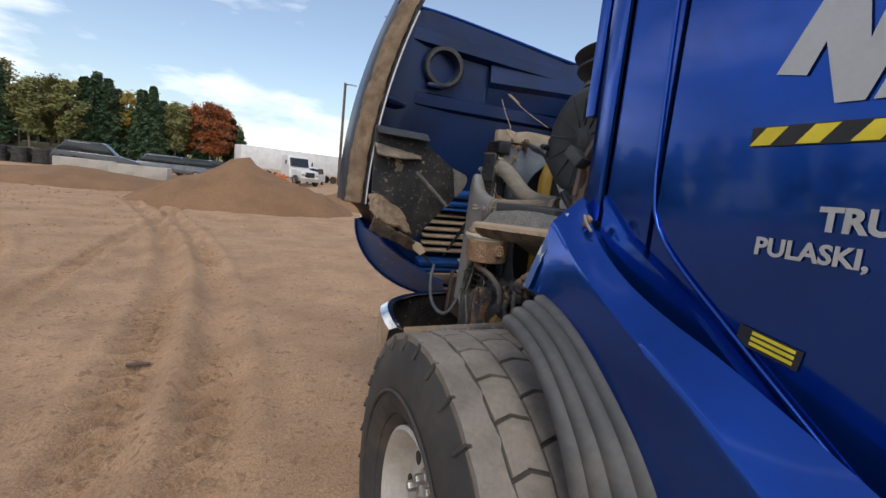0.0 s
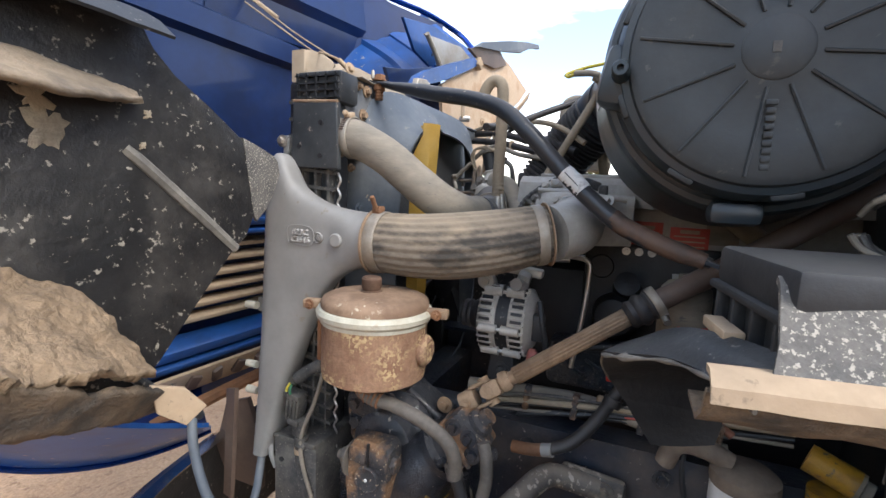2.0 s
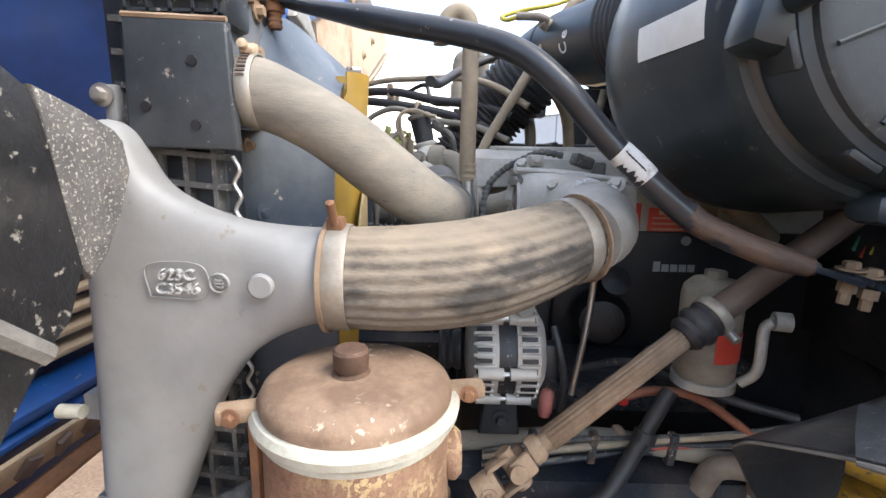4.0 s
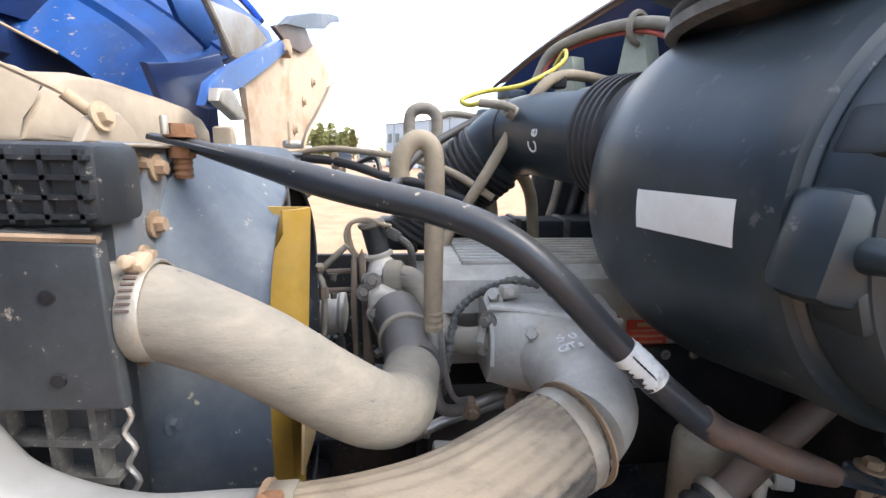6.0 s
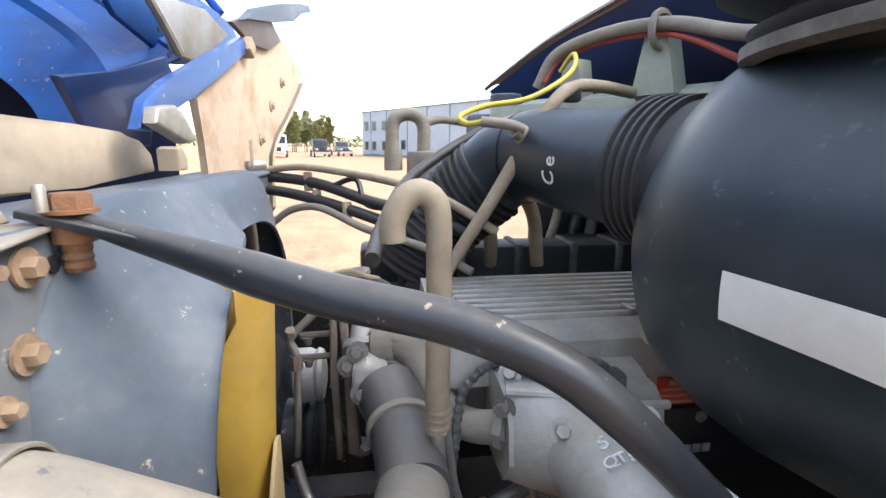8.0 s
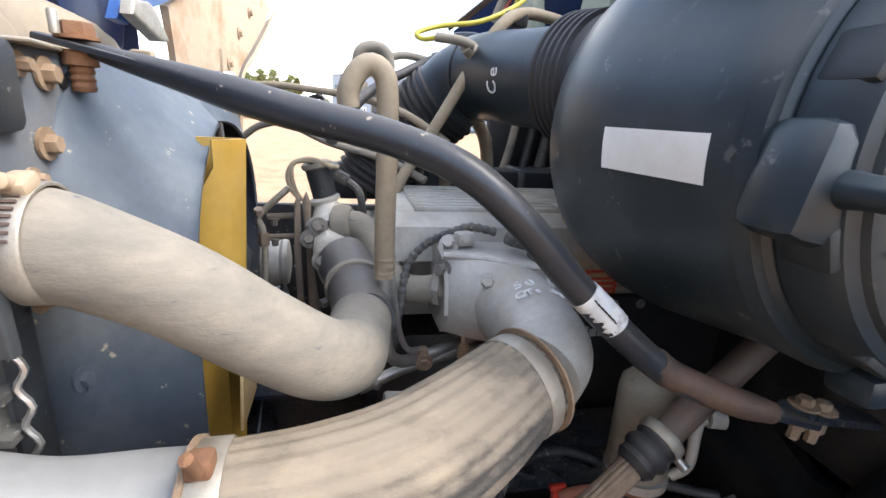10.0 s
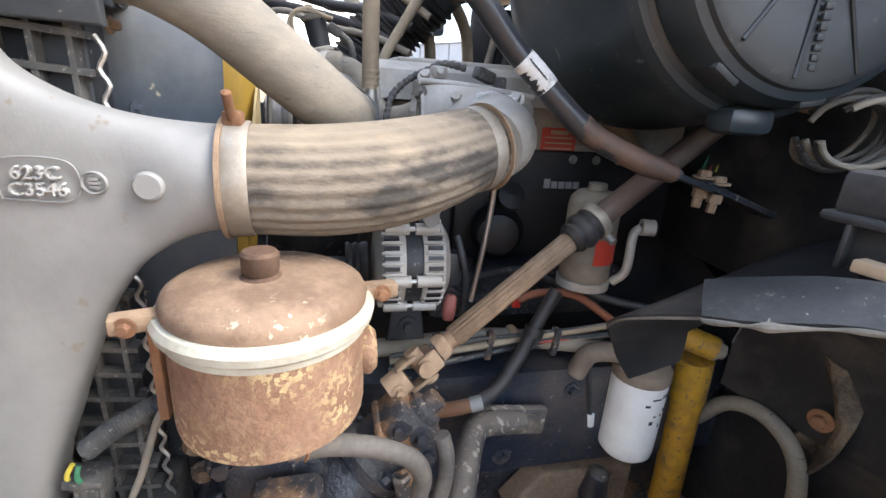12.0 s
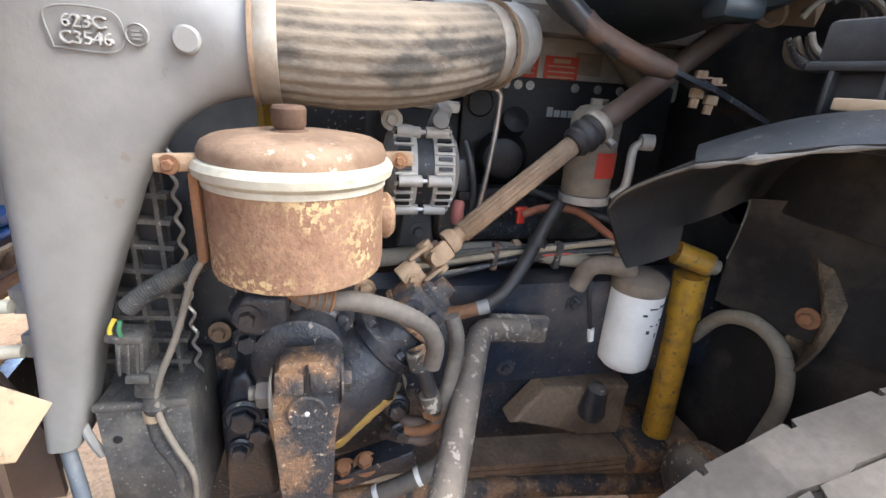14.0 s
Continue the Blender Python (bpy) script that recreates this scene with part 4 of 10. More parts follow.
part("nose_skin", Geo().sheet([[r[0], r[0].lerp(Vector((0.60 + 0.7 * i / 14, 2.87, r[0].z + 0.02)), 0.5) + Vector((-0.01, 0, -0.02)), Vector((0.60 + 0.7 * i / 14, 2.88, r[0].z + 0.02))] for i, r in enumerate(nose)], 0.008), M_blue, hood, "blue outer skin of the nose corner")
part("nose_corner", Geo().sheet(nose, -0.01), M_bluein, hood, "curved blue corner of the hood nose, scuffed inside")
part("nose_edge", Geo().tube([r[0] + Vector((0, -0.006, 0)) for r in nose], 0.007, 8, 30), M_blue, hood, "rolled edge of the nose corner")
for x, z in ((0.77, 1.075), (0.83, 1.05)):
    part("mud_blot", Geo().lathe([(0, 0.006), (0.012, 0.005), (0.022, 0.0)], (x, 2.55, z - 0.02), (0, -0.5, 0.9), 9), M_rustlight, hood)
# grille: level bars in a blue surround, mesh panel below
for i in range(6):
    z = 1.375 - i * 0.047
    part("grille_bar", Geo().box((1.60, 2.85, z), (1.24, 0.05, 0.017), Euler((0.25, 0, 0)).to_matrix(), 0.005), M_tan, hood)
for x in (1.22, 1.98):
    part("grille_stay", Geo().box((x, 2.82, 1.25), (0.014, 0.014, 0.34), Euler((0.1, 0.5 if x < 1.6 else -0.5, 0)).to_matrix(), 0.003), M_black, hood)
for z, d in ((1.52, 0.06), (1.46, 0.05), (1.425, 0.03), (1.06, 0.06), (1.02, 0.04)):
    part("surround_rail", Geo().box((1.62, 2.83, z), (1.34, 0.09, d * 0.6), Euler((0.3, 0, 0)).to_matrix(), 0.01), M_bluein, hood)
mesh_panel = part("mesh_panel", Geo().box((1.62, 2.79, 0.955), (1.2, 0.012, 0.09), Euler((0.5, 0, 0)).to_matrix(), 0.003), M_tan, hood, "dusty perforated strip below the grille")
for i in range(7):
    x = 1.2 + i * 0.085
    part("name_bar", Geo().box((x, 2.775, 0.952), (0.035, 0.012, 0.05), Euler((0.5, 0.3 * (-1) ** i, 0)).to_matrix(), 0.002), M_brownm, mesh_panel)
part("lower_sill", Geo().tube([(1.0, 2.74, 0.88), (1.5, 2.78, 0.89), (2.1, 2.78, 0.89)], 0.022, 8, 20), M_rust, hood)

# ---- cab ----
cab = thing("truck_cab", (1.6, 0.2, 0.9), "deep blue truck cab with silver lettering on its door", "truck cab")


def cab_x(z):
    """The side's tumblehome: the side leans in above the belt."""
    return 0.79 + 0.0 * z


def side_row(y, zs, dx=0.0):
    return [(cab_x(z) + dx, y, z) for z in zs]


zs = [1.0, 1.3, 1.5, 1.62, 1.75, 1.9, 2.05, 2.2, 2.5]
door = part("door", Geo().sheet([side_row(y, zs, 0.0) for y in (-0.75, -0.2, 0.2, 0.5, 0.72, 0.785)], 0.03), M_blue, cab, "deep blue door panel")
crease = [(0.788, 0.83, 2.6), (0.788, 0.822, 2.1), (0.788, 0.808, 1.75), (0.788, 0.795, 1.62), (0.787, 0.77, 1.555), (0.785, 0.70, 1.487), (0.783, 0.55, 1.38), (0.78, 0.3, 1.21)]
part("swage_line", Geo().tube(crease, 0.0045, 10, 40), M_blue, cab)
part("door_front", Geo().sheet([[(0.79, y, z) for z in zs] for y in (0.80, 0.87, 0.93, 0.95)], 0.03), M_blue, cab)
part("door_gap", Geo().box((0.812, 0.957, 2.1), (0.03, 0.006, 0.98)), M_dark, cab)
pill = [[(0.79, 0.963, z), (0.785, 0.985, z), (0.80, 1.03, z), (0.845, 1.05, z), (0.93, 1.055, z)] for z in (1.55, 1.62, 1.66, 1.72, 1.9, 2.1, 2.5)]
part("cowl_side", Geo().sheet(pill, 0.012), M_blue, cab, "blue cowl side panel ahead of the door")
part("cowl_inner", Geo().prism([(0.80, 1.83), (0.80, 2.45), (1.12, 2.45), (1.10, 2.20), (0.97, 2.03), (0.93, 1.83)], frame_xyz((0, 1.10, 0), (1, 0, 0), (0, 0, 1)), 0.035, 0.008), M_blue, cab, "blue inner cowl panel with bolt heads")
for x, z in ((0.86, 1.90), (0.885, 1.90), (0.875, 2.0)):
    part("cowl_bolt", Geo().bolt((x, 1.10, z), (0, 1, 0), 0.010, 0.012), M_brownm, cab)
part("cowl_emboss", Geo().tube([(0.785, 0.975, 1.645), (0.783, 1.0, 1.655), (0.787, 1.02, 1.645), (0.785, 1.0, 1.633), (0.785, 0.975, 1.645)], 0.004, 6, 24), M_blue, cab)
part("firewall", Geo().box((1.655, 1.13, 1.80), (1.46, 0.03, 1.05), None, 0.008), M_liner, cab, "dull black insulated firewall")
part("cab_back_shell", Geo().prism([(-1.2, 1.15), (0.98, 1.15), (1.02, 2.28), (0.86, 2.78), (0.6, 2.92), (-1.1, 2.95), (-1.2, 2.85)], Matrix(((0, 0, -1, 2.41), (1, 0, 0, 0), (0, 1, 0, 0), (0, 0, 0, 1))), 1.58, 0.05), M_blue, cab, "closed blue cab body behind the door")
# cowl lip under the windscreen
lipc = [(2.40, 1.66, 2.09), (2.28, 1.52, 2.20), (2.12, 1.42, 2.255), (1.92, 1.34, 2.29), (1.6, 1.27, 2.31), (1.25, 1.25, 2.31), (0.98, 1.2, 2.30)]
lp = smooth_line(lipc, 28)
part("cowl_panel", Geo().sheet([[p, p + Vector((0.0, -0.03, -0.05)), p + Vector((-0.01, -0.12, -0.14)), p + Vector((0, -0.22, -0.2))] for p in lp], 0.008), M_navy, cab, "dark blue cowl face with rivets")
part("cowl_lip", Geo().sheet([[p + Vector((0, 0.012, 0)), p + Vector((0, 0.0, 0.014)), p + Vector((0, -0.05, 0.03)), p + Vector((0.02, -0.25, 0.09))] for p in lp], 0.01), M_brownm, cab, "dull grey-brown cowl edge")
part("windscreen", Geo().sheet([[(2.3 - 1.3 * s, 1.22 - 0.14 * math.sin(math.pi * s) * 0 - 0.05, 2.33), (2.25 - 1.2 * s, 0.95, 2.75)] for s in np.linspace(0, 1, 8)], 0.006), M_glass, cab, "tinted windscreen glass")
part("screen_frame", Geo().tube([(2.32, 1.2, 2.3), (2.28, 0.95, 2.78)], 0.03, 8), M_blue, cab)
part("wiper", Geo().tube([(1.75, 1.25, 2.345), (2.0, 1.22, 2.37), (2.2, 1.15, 2.42)], 0.008, 6, 16), M_black, cab)
part("mirror_stay", Geo().tube([(2.5, 1.25, 2.15), (2.52, 1.2, 2.5), (2.5, 1.15, 2.9)], 0.012, 8, 12), M_black, cab)
part("mirror_wire", Geo().tube([(2.46, 1.3, 2.2), (2.48, 1.27, 2.33), (2.44, 1.25, 2.45), (2.5, 1.22, 2.6)], 0.006, 6, 16), M_black, cab)
# lower fender piece behind the wheel
inner_e = [(0.757, 1.008, 1.603), (0.737, 0.93, 1.532), (0.72, 0.865, 1.487), (0.707, 0.76, 1.432), (0.702, 0.64, 1.388), (0.70, 0.51, 1.352), (0.70, 0.36, 1.30), (0.70, 0.2, 1.24)]
outer_e = [(0.637, 1.018, 1.350), (0.640, 0.975, 1.350), (0.641, 0.91, 1.340), (0.642, 0.79, 1.298), (0.642, 0.67, 1.222), (0.642, 0.56, 1.135), (0.642, 0.46, 1.01), (0.642, 0.37, 0.85)]
fend = []
for a, b in zip(smooth_line(inner_e, 30), smooth_line(outer_e, 30)):
    out = []
    for k, (dx, dz) in ((0.0, (0.028, -0.02)), (0.0, (0.0, 0.0)), (0.10, (-0.012, 0.002)), (0.29, (-0.033, 0.012)), (0.33, (-0.036, 0.014)), (0.37, (-0.034, 0.014)), (0.6, (-0.022, 0.010)), (0.85, (-0.008, 0.004)), (1.0, (0.0, 0.0)), (1.0, (0.03, -0.012))):
        out.append(a.lerp(b, k) + Vector((dx, 0, dz)))
    fend.append(out)
fender = part("cab_fender", Geo().sheet(fend, -0.006), M_blue, cab, "glossy blue cab fender with chipped front edge")
chip = [(0.722, 1.012, 1.556), (0.69, 1.014, 1.505), (0.655, 1.016, 1.42), (0.636, 1.021, 1.352)]
part("chipped_edge", Geo().tube(chip, lambda s: 0.005 + 0.003 * math.sin(s * 19), 8, 30), M_cream, fender, "chipped pale primer edge")
scuff = []
for i, p in enumerate(smooth_line(chip, 26)):
    w_ = 0.018 + 0.012 * noise.noise(Vector((i * 0.5, 2, 3)))
    scuff.append([p + Vector((-0.012, 0.004, 0.003)), p + Vector((-0.014, -w_ * 0.5, 0.004)), p + Vector((-0.010, -w_, 0.004))])
part("scuffed_edge", Geo().sheet(scuff, 0.003), M_scuff, fender, "scraped paint and pale primer along the fender edge")
part("paint_chip", Geo().lathe([(0, 0.003), (0.011, 0.002), (0.014, 0)], (0.690, 1.008, 1.532), (-0.8, 0.2, 0.5), 12), M_white, fender, "white chipped spot")
part("fender_step", Geo().tube([(0.727, 0.925, 1.535), (0.69, 0.945, 1.475), (0.655, 0.965, 1.40), (0.637, 0.975, 1.352)], 0.005, 8, 20), M_blue, fender)
latch = part("latch", Geo().box((0.718, 0.925, 1.548), (0.014, 0.018, 0.030), Euler((0.6, 0, 0)).to_matrix(), 0.005), M_rustlight, fender, "tan hood latch catch")
part("latch_bail", Geo().tube([(0.713, 0.932, 1.562), (0.708, 0.917, 1.546), (0.714, 0.90, 1.525)], 0.0035, 6, 10), M_clamp, latch)
part("lower_side", Geo().prism([(0.952, 1.620), (0.845, 1.522), (0.72, 1.435), (0.62, 1.39), (0.45, 1.275), (0.2, 1.10), (-0.2, 0.85), (0.9, 0.85), (0.952, 1.3)], Matrix(((0, 0, -1, 0.80), (1, 0, 0, 0), (0, 1, 0, 0), (0, 0, 0, 1))), 0.03, 0.02), M_blue, cab, "raised lower body side with a sharp highlight line")
flare_in = [(0.535, 0.962, 1.276), (0.54, 0.90, 1.262), (0.545, 0.82, 1.222), (0.548, 0.73, 1.140), (0.552, 0.66, 1.035), (0.556, 0.61, 0.90), (0.56, 0.58, 0.75)]
flare_out = [(0.643, 0.948, 1.352), (0.647, 0.885, 1.338), (0.650, 0.79, 1.300), (0.650, 0.67, 1.225), (0.650, 0.56, 1.138), (0.650, 0.46, 1.013), (0.650, 0.37, 0.85)]
fl = []
for a, b in zip(smooth_line(flare_in, 34), smooth_line(flare_out, 34)):
    w = (b - a)
    n_ = Vector((-0.75, 0.15, 0.65))
    out = [a + Vector((0.03, 0, -0.03))]
    for k in range(41):
        q = k / 40
        rip = 0.010 * abs(math.sin(q * math.pi * 4)) ** 0.85 + 0.008 * math.sin(math.pi * q)
        out.append(a + w * q + n_ * rip)
    fl.append(out)
part("rubber_flare", Geo().sheet(fl, -0.008), M_flare, cab, "ribbed black rubber wheel-arch flare", sharp=60)
# lettering and stripe on the door
mm = frame_xyz((0.786, 0.549, 1.538), (0, -1, 0.02), (0, 0, 1))
part("lettering", text_geo("PULASKI,", 0.043, mm, 0.0008, 1.0, 0.0012), M_silver, door, "silver town name lettering")
mm = frame_xyz((0.786, 0.456, 1.592), (0, -1, 0.02), (0, 0, 1))
part("lettering", text_geo("TRU", 0.052, mm, 0.0008, 1.02, 0.002), M_silver, door, "bold silver lettering")
sh = Geo()
mm = frame_xyz((0.786, 0.60, 1.79), (0, -1, 0), (0, 0, 1))
for poly in ([(0.03, 0.06), (0.10, 0.20), (0.14, 0.20), (0.16, 0.09), (0.19, 0.20), (0.24, 0.20), (0.17, 0.0), (0.13, 0.0), (0.10, 0.10), (0.08, 0.05)], [(0.18, 0.0), (0.25, 0.20), (0.60, 0.20), (0.53, 0.0)]):
    sh.prism(poly, mm, 0.001)
part("company_mark", sh, M_silver, door, "large plain silver company mark")
stripe = part("stripe", Geo().prism([(0, 0), (0.9, 0.0), (0.9, 0.034), (0, 0.034)], frame_xyz((0.786, 0.593, 1.7265), (0, -1, 0.01), (0, 0, 1)), 0.001), M_dark, door, "black hazard stripe")
for i in range(8):
    a = 0.0 + i * 0.078
    part("stripe_block", Geo().prism([(a, 0.002), (a + 0.036, 0.002), (a + 0.062, 0.032), (a + 0.026, 0.032)], frame_xyz((0.785, 0.593, 1.7265), (0, -1, 0.01), (0, 0, 1)), 0.001), M_stripey, stripe)
plq = part("data_plate", Geo().prism([(0, 0), (0.11, 0), (0.11, 0.035), (0, 0.035)], frame_xyz((0.7865, 0.55, 1.373), (0, -1, -0.12), (0, 0, 1)), 0.001), M_dark, door, "small dark sticker with yellow bars")
for k in range(3):
    part("printed_bar", Geo().prism([(0.025, 0.006 + 0.01 * k), (0.10, 0.006 + 0.01 * k), (0.10, 0.012 + 0.01 * k), (0.025, 0.012 + 0.01 * k)], frame_xyz((0.7855, 0.55, 1.373), (0, -1, -0.12), (0, 0, 1)), 0.0006), M_stripey, plq)

# ---- front wheel ----
WX, WY, WZ, WR = 0.60, 1.10, 0.60, 0.583
wheel = thing("truck_wheel", (WX, WY, 0.0), "dusty truck front wheel with a worn lugged tyre", "wheel")
ax = (-1, 0, 0)
tyre = part("tyre", Geo().lathe([(0.29, -0.26), (0.30, 0.13), (0.36, 0.185), (0.43, 0.195), (0.50, 0.185), (WR - 0.026, 0.165), (WR - 0.015, 0.08), (WR - 0.013, 0.0), (WR - 0.015, -0.19), (WR - 0.026, -0.275), (0.50, -0.295), (0.40, -0.305), (0.30, -0.27)], (WX, WY, WZ), ax, 80, closed=True), M_tyre, wheel, "worn black tyre sidewall with moulded rings")
part("sidewall_ring", Geo().lathe([(0.40, 0.1965), (0.405, 0.201), (0.412, 0.1965), (0.40, 0.18)], (WX, WY, WZ), ax, 64, closed=True), M_tyre, tyre)
part("sidewall_ring", Geo().lathe([(0.335, 0.168), (0.343, 0.177), (0.350, 0.172), (0.335, 0.15)], (WX, WY, WZ), ax, 64, closed=True), M_tyre, tyre)


def tread_block(outline, rr, a0, x0, wid):
    """One lug: a six-sided block wrapped on the tread."""
    gg = Geo()
    lo, hi = [], []
    for u, v in outline:
        for lst, r_ in ((lo, rr - 0.02), (hi, rr)):
            a = a0 + u / rr
            lst.append(Vector((x0 + v * wid, WY + r_ * math.sin(a), WZ + r_ * math.cos(a))))
    n = len(outline)
    gg.add(lo + hi, [tuple(range(n))[::-1], tuple(range(n, 2 * n))] + [(i, (i + 1) % n, n + (i + 1) % n, n + i) for i in range(n)])
    return gg


hexo = [(-0.042, 0.0), (-0.056, 0.044), (0.054, 0.044), (0.068, 0.0), (0.054, -0.044), (-0.056, -0.044)]
count = 30
for k in range(count):
    a0 = 2 * math.pi * k / count
    if not -1.6 < (a0 if a0 < math.pi else a0 - 2 * math.pi) < 1.8:
        continue
    for row_i, xx in enumerate((-0.094, 0.0, 0.094)):
        part("tread_lug", tread_block(hexo, WR - 0.001 * abs(row_i - 1), a0 + (math.pi / count if row_i % 2 else 0), WX + 0.055 + xx, 0.99), M_tread, tyre)
    # shoulder rib: long smooth blocks with a small notch at the outer edge
    for sgn in (-1, 1):
        o = [(-0.0605, -0.036), (-0.01, -0.036), (0.01, -0.044), (0.0605, -0.036), (0.0605, 0.036), (0.012, 0.038), (0.010, 0.027), (0.002, 0.027), (0.0, 0.038), (-0.0605, 0.036)]
        part("tread_lug", tread_block([(u, v * sgn) for u, v in o][::sgn], WR - 0.006, a0 + 0.02, WX + 0.055 + sgn * 0.181, 1.0), M_tread, tyre)
        part("shoulder_rib", Geo().tube([(WX + 0.055 + sgn * 0.216, WY + (WR - 0.012) * math.sin(a0 + 0.04), WZ + (WR - 0.012) * math.cos(a0 + 0.04)), (WX + 0.055 + sgn * 0.236, WY + (WR - 0.055) * math.sin(a0 + 0.04), WZ + (WR - 0.055) * math.cos(a0 + 0.04))], 0.006, 6), M_tyre, tyre)
rim = part("rim", Geo().lathe([(0.30, -0.10), (0.30, 0.148), (0.288, 0.154), (0.278, 0.142), (0.262, 0.09), (0.245, 0.07), (0.18, 0.082), (0.10, 0.09), (0.0, 0.09), (0.0, 0.05), (0.22, 0.02), (0.25, -0.10)], (WX, WY, WZ), ax, 56), M_rim, wheel, "dusty white steel disc rim")
for k in range(10):
    a = 2 * math.pi * k / 10 + 0.2
    part("hand_hole", Geo().lathe([(0, 0.0), (0.022, 0.0), (0.022, 0.004), (0, 0.004)], (WX - 0.078, WY + 0.205 * math.sin(a), WZ + 0.205 * math.cos(a)), ax, 16), M_dark, rim)
    part("lug_nut", Geo().bolt((WX - 0.088, WY + 0.142 * math.sin(a + 0.3), WZ + 0.142 * math.cos(a + 0.3)), ax, 0.017, 0.03), M_steel, rim)
hub = part("hub_cap", Geo().lathe([(0.095, 0.08), (0.092, 0.15), (0.075, 0.17), (0.0, 0.175)], (WX, WY, WZ), ax, 32), M_chrome, wheel, "chrome hub cap")
for k in range(6):
    a = 2 * math.pi * k / 6
    part("hub_bolt", Geo().bolt((WX - 0.172, WY + 0.06 * math.sin(a), WZ + 0.06 * math.cos(a)), ax, 0.009, 0.012), M_steel, hub)
far_wheel = copy_thing(wheel, pose(3.2 - WX, 2 * WY - WY, 0.0, 0, 0, 180))
far_wheel.name = "truck_wheel"

# ---- bumper ----
bumper = thing("front_bumper", (1.6, 2.5, 0.62), "chrome steel front bumper with dusty inside and curved end", "bumper")
line_b = [(0.535, 1.90), (0.53, 2.0), (0.545, 2.12), (0.60, 2.25), (0.72, 2.36), (0.92, 2.44), (1.3, 2.52), (1.9, 2.54), (2.3, 2.48), (2.55, 2.34), (2.66, 2.12), (2.67, 1.92)]
lb = smooth_line([(x, y, 0) for x, y in line_b], 46)
skin = []
for i, p in enumerate(lb):
    s = i / 45
    cut = max(0, 1 - s / 0.06) * 0.03
    skin.append([p + Vector((0, 0, 0.62)), p + Vector((0, 0, 0.66)), p + Vector((0, 0.0, 0.90 - cut)), p + Vector((0.006, -0.006, 0.945 - cut)), p + Vector((0.03, -0.03, 0.962 - cut)), p + Vector((0.05, -0.04, 0.955 - cut))])
part("bumper_skin", Geo().sheet(skin, -0.006), M_chrome, bumper, "scratched chrome bumper face and rolled top")
part("bumper_inside", Geo().sheet([[p + Vector((0.012, -0.010, z)) for z in (0.64, 0.75, 0.86, 0.93)] for p in lb], 0.004), M_shield, bumper, "dusty dark inside of the bumper")
arm_l = [(0.605, 1.887, 0.904), (0.705, 1.851, 0.92), (0.804, 1.815, 0.938), (0.953, 1.76, 0.963), (1.052, 1.724, 0.979), (1.122, 1.699, 0.992), (1.176, 1.678, 1.004), (1.212, 1.657, 1.007), (1.228, 1.621, 1.0), (1.239, 1.563, 0.992)]
g = Geo().tube(arm_l, 0.0235, 16, 40)
stay = part("stay_bar", g, M_stay, bumper, "dusty grey-black round stay bar from bumper end to frame")
part("dirty_end", Geo().tube(arm_l[:2] + [(0.744, 1.837, 0.927)], 0.0255, 14, 8), M_dirt, stay, "end of the bar coated in tan dirt")
part("stay_foot", Geo().box((1.244, 1.578, 0.992), (0.022, 0.13, 0.062), Euler((0.06, 0, 0)).to_matrix(), 0.010), M_stay, stay)
for q in ((1.231, 1.601, 0.992), (1.233, 1.553, 0.99)):
    part("stay_bolt", Geo().bolt(q, (-1, 0, 0), 0.013, 0.014), M_stay, stay)

# ---- chassis ----
frame_ob = thing("chassis_frame", (1.6, 1.0, 0.5), "grimy black steel truck frame with rails and cross members", "truck frame")
for sx in (0, 1):
    x = 1.262 if not sx else 1.955
    prof = [(0, 0.0), (0.08, 0.0), (0.08, 0.012), (0.012, 0.012), (0.012, 0.228), (0.08, 0.228), (0.08, 0.24), (0, 0.24)]
    if sx:
        prof = [(-a, b) for a, b in prof][::-1]
    rail = part("frame_rail", Geo().prism(prof, frame_xyz((x, 2.42, 0.862), (1, 0, 0), (0, 0, 1)), 5.0), M_rail, frame_ob, "blue-black chipped frame rail")
    if not sx:
        for k in range(7):
            part("rail_bolt", Geo().bolt((x, 1.9 - 0.14 * k, 0.90 + 0.15 * (k % 2)), (-1, 0, 0), 0.012, 0.012), M_grime, rail)
part("cross_member", Geo().box((1.6, 2.2, 0.93), (0.68, 0.14, 0.16), None, 0.02), M_grime, frame_ob)
part("cross_member", Geo().box((1.6, 1.22, 0.62), (0.85, 0.12, 0.10), None, 0.02), M_gear, frame_ob, "dirty cross member")
axle = part("front_axle", Geo().tube([(0.75, 1.10, 0.54), (1.0, 1.12, 0.50), (1.3, 1.14, 0.44), (1.9, 1.14, 0.44), (2.2, 1.12, 0.50), (2.45, 1.10, 0.54)], 0.055, 10, 24), M_gear, frame_ob, "dirty front axle beam")
for k in range(5):
    part("spring_leaf", Geo().sheet([[(1.22, y, 0.66 - 0.016 * k - 0.05 * math.cos((y - 1.1) * 1.8) + 0.03), (1.31, y, 0.66 - 0.016 * k - 0.05 * math.cos((y - 1.1) * 1.8) + 0.03)] for y in np.linspace(0.4 + 0.06 * k, 1.75 - 0.05 * k, 14)], 0.012), M_spring, frame_ob, "dirty leaf of the front spring")
part("spring_clamp", Geo().box((1.265, 1.12, 0.58), (0.13, 0.13, 0.2), None, 0.02), M_spring, frame_ob)
part("frame_gusset", Geo().prism([(2.02, 0.52), (2.40, 0.52), (2.38, 0.90), (2.20, 1.02), (2.02, 0.96)], Matrix(((0, 0, -1, 1.238), (1, 0, 0, 0), (0, 1, 0, 0), (0, 0, 0, 1))), 0.012, 0.003), M_grime, frame_ob, "grimy black gusset plate")
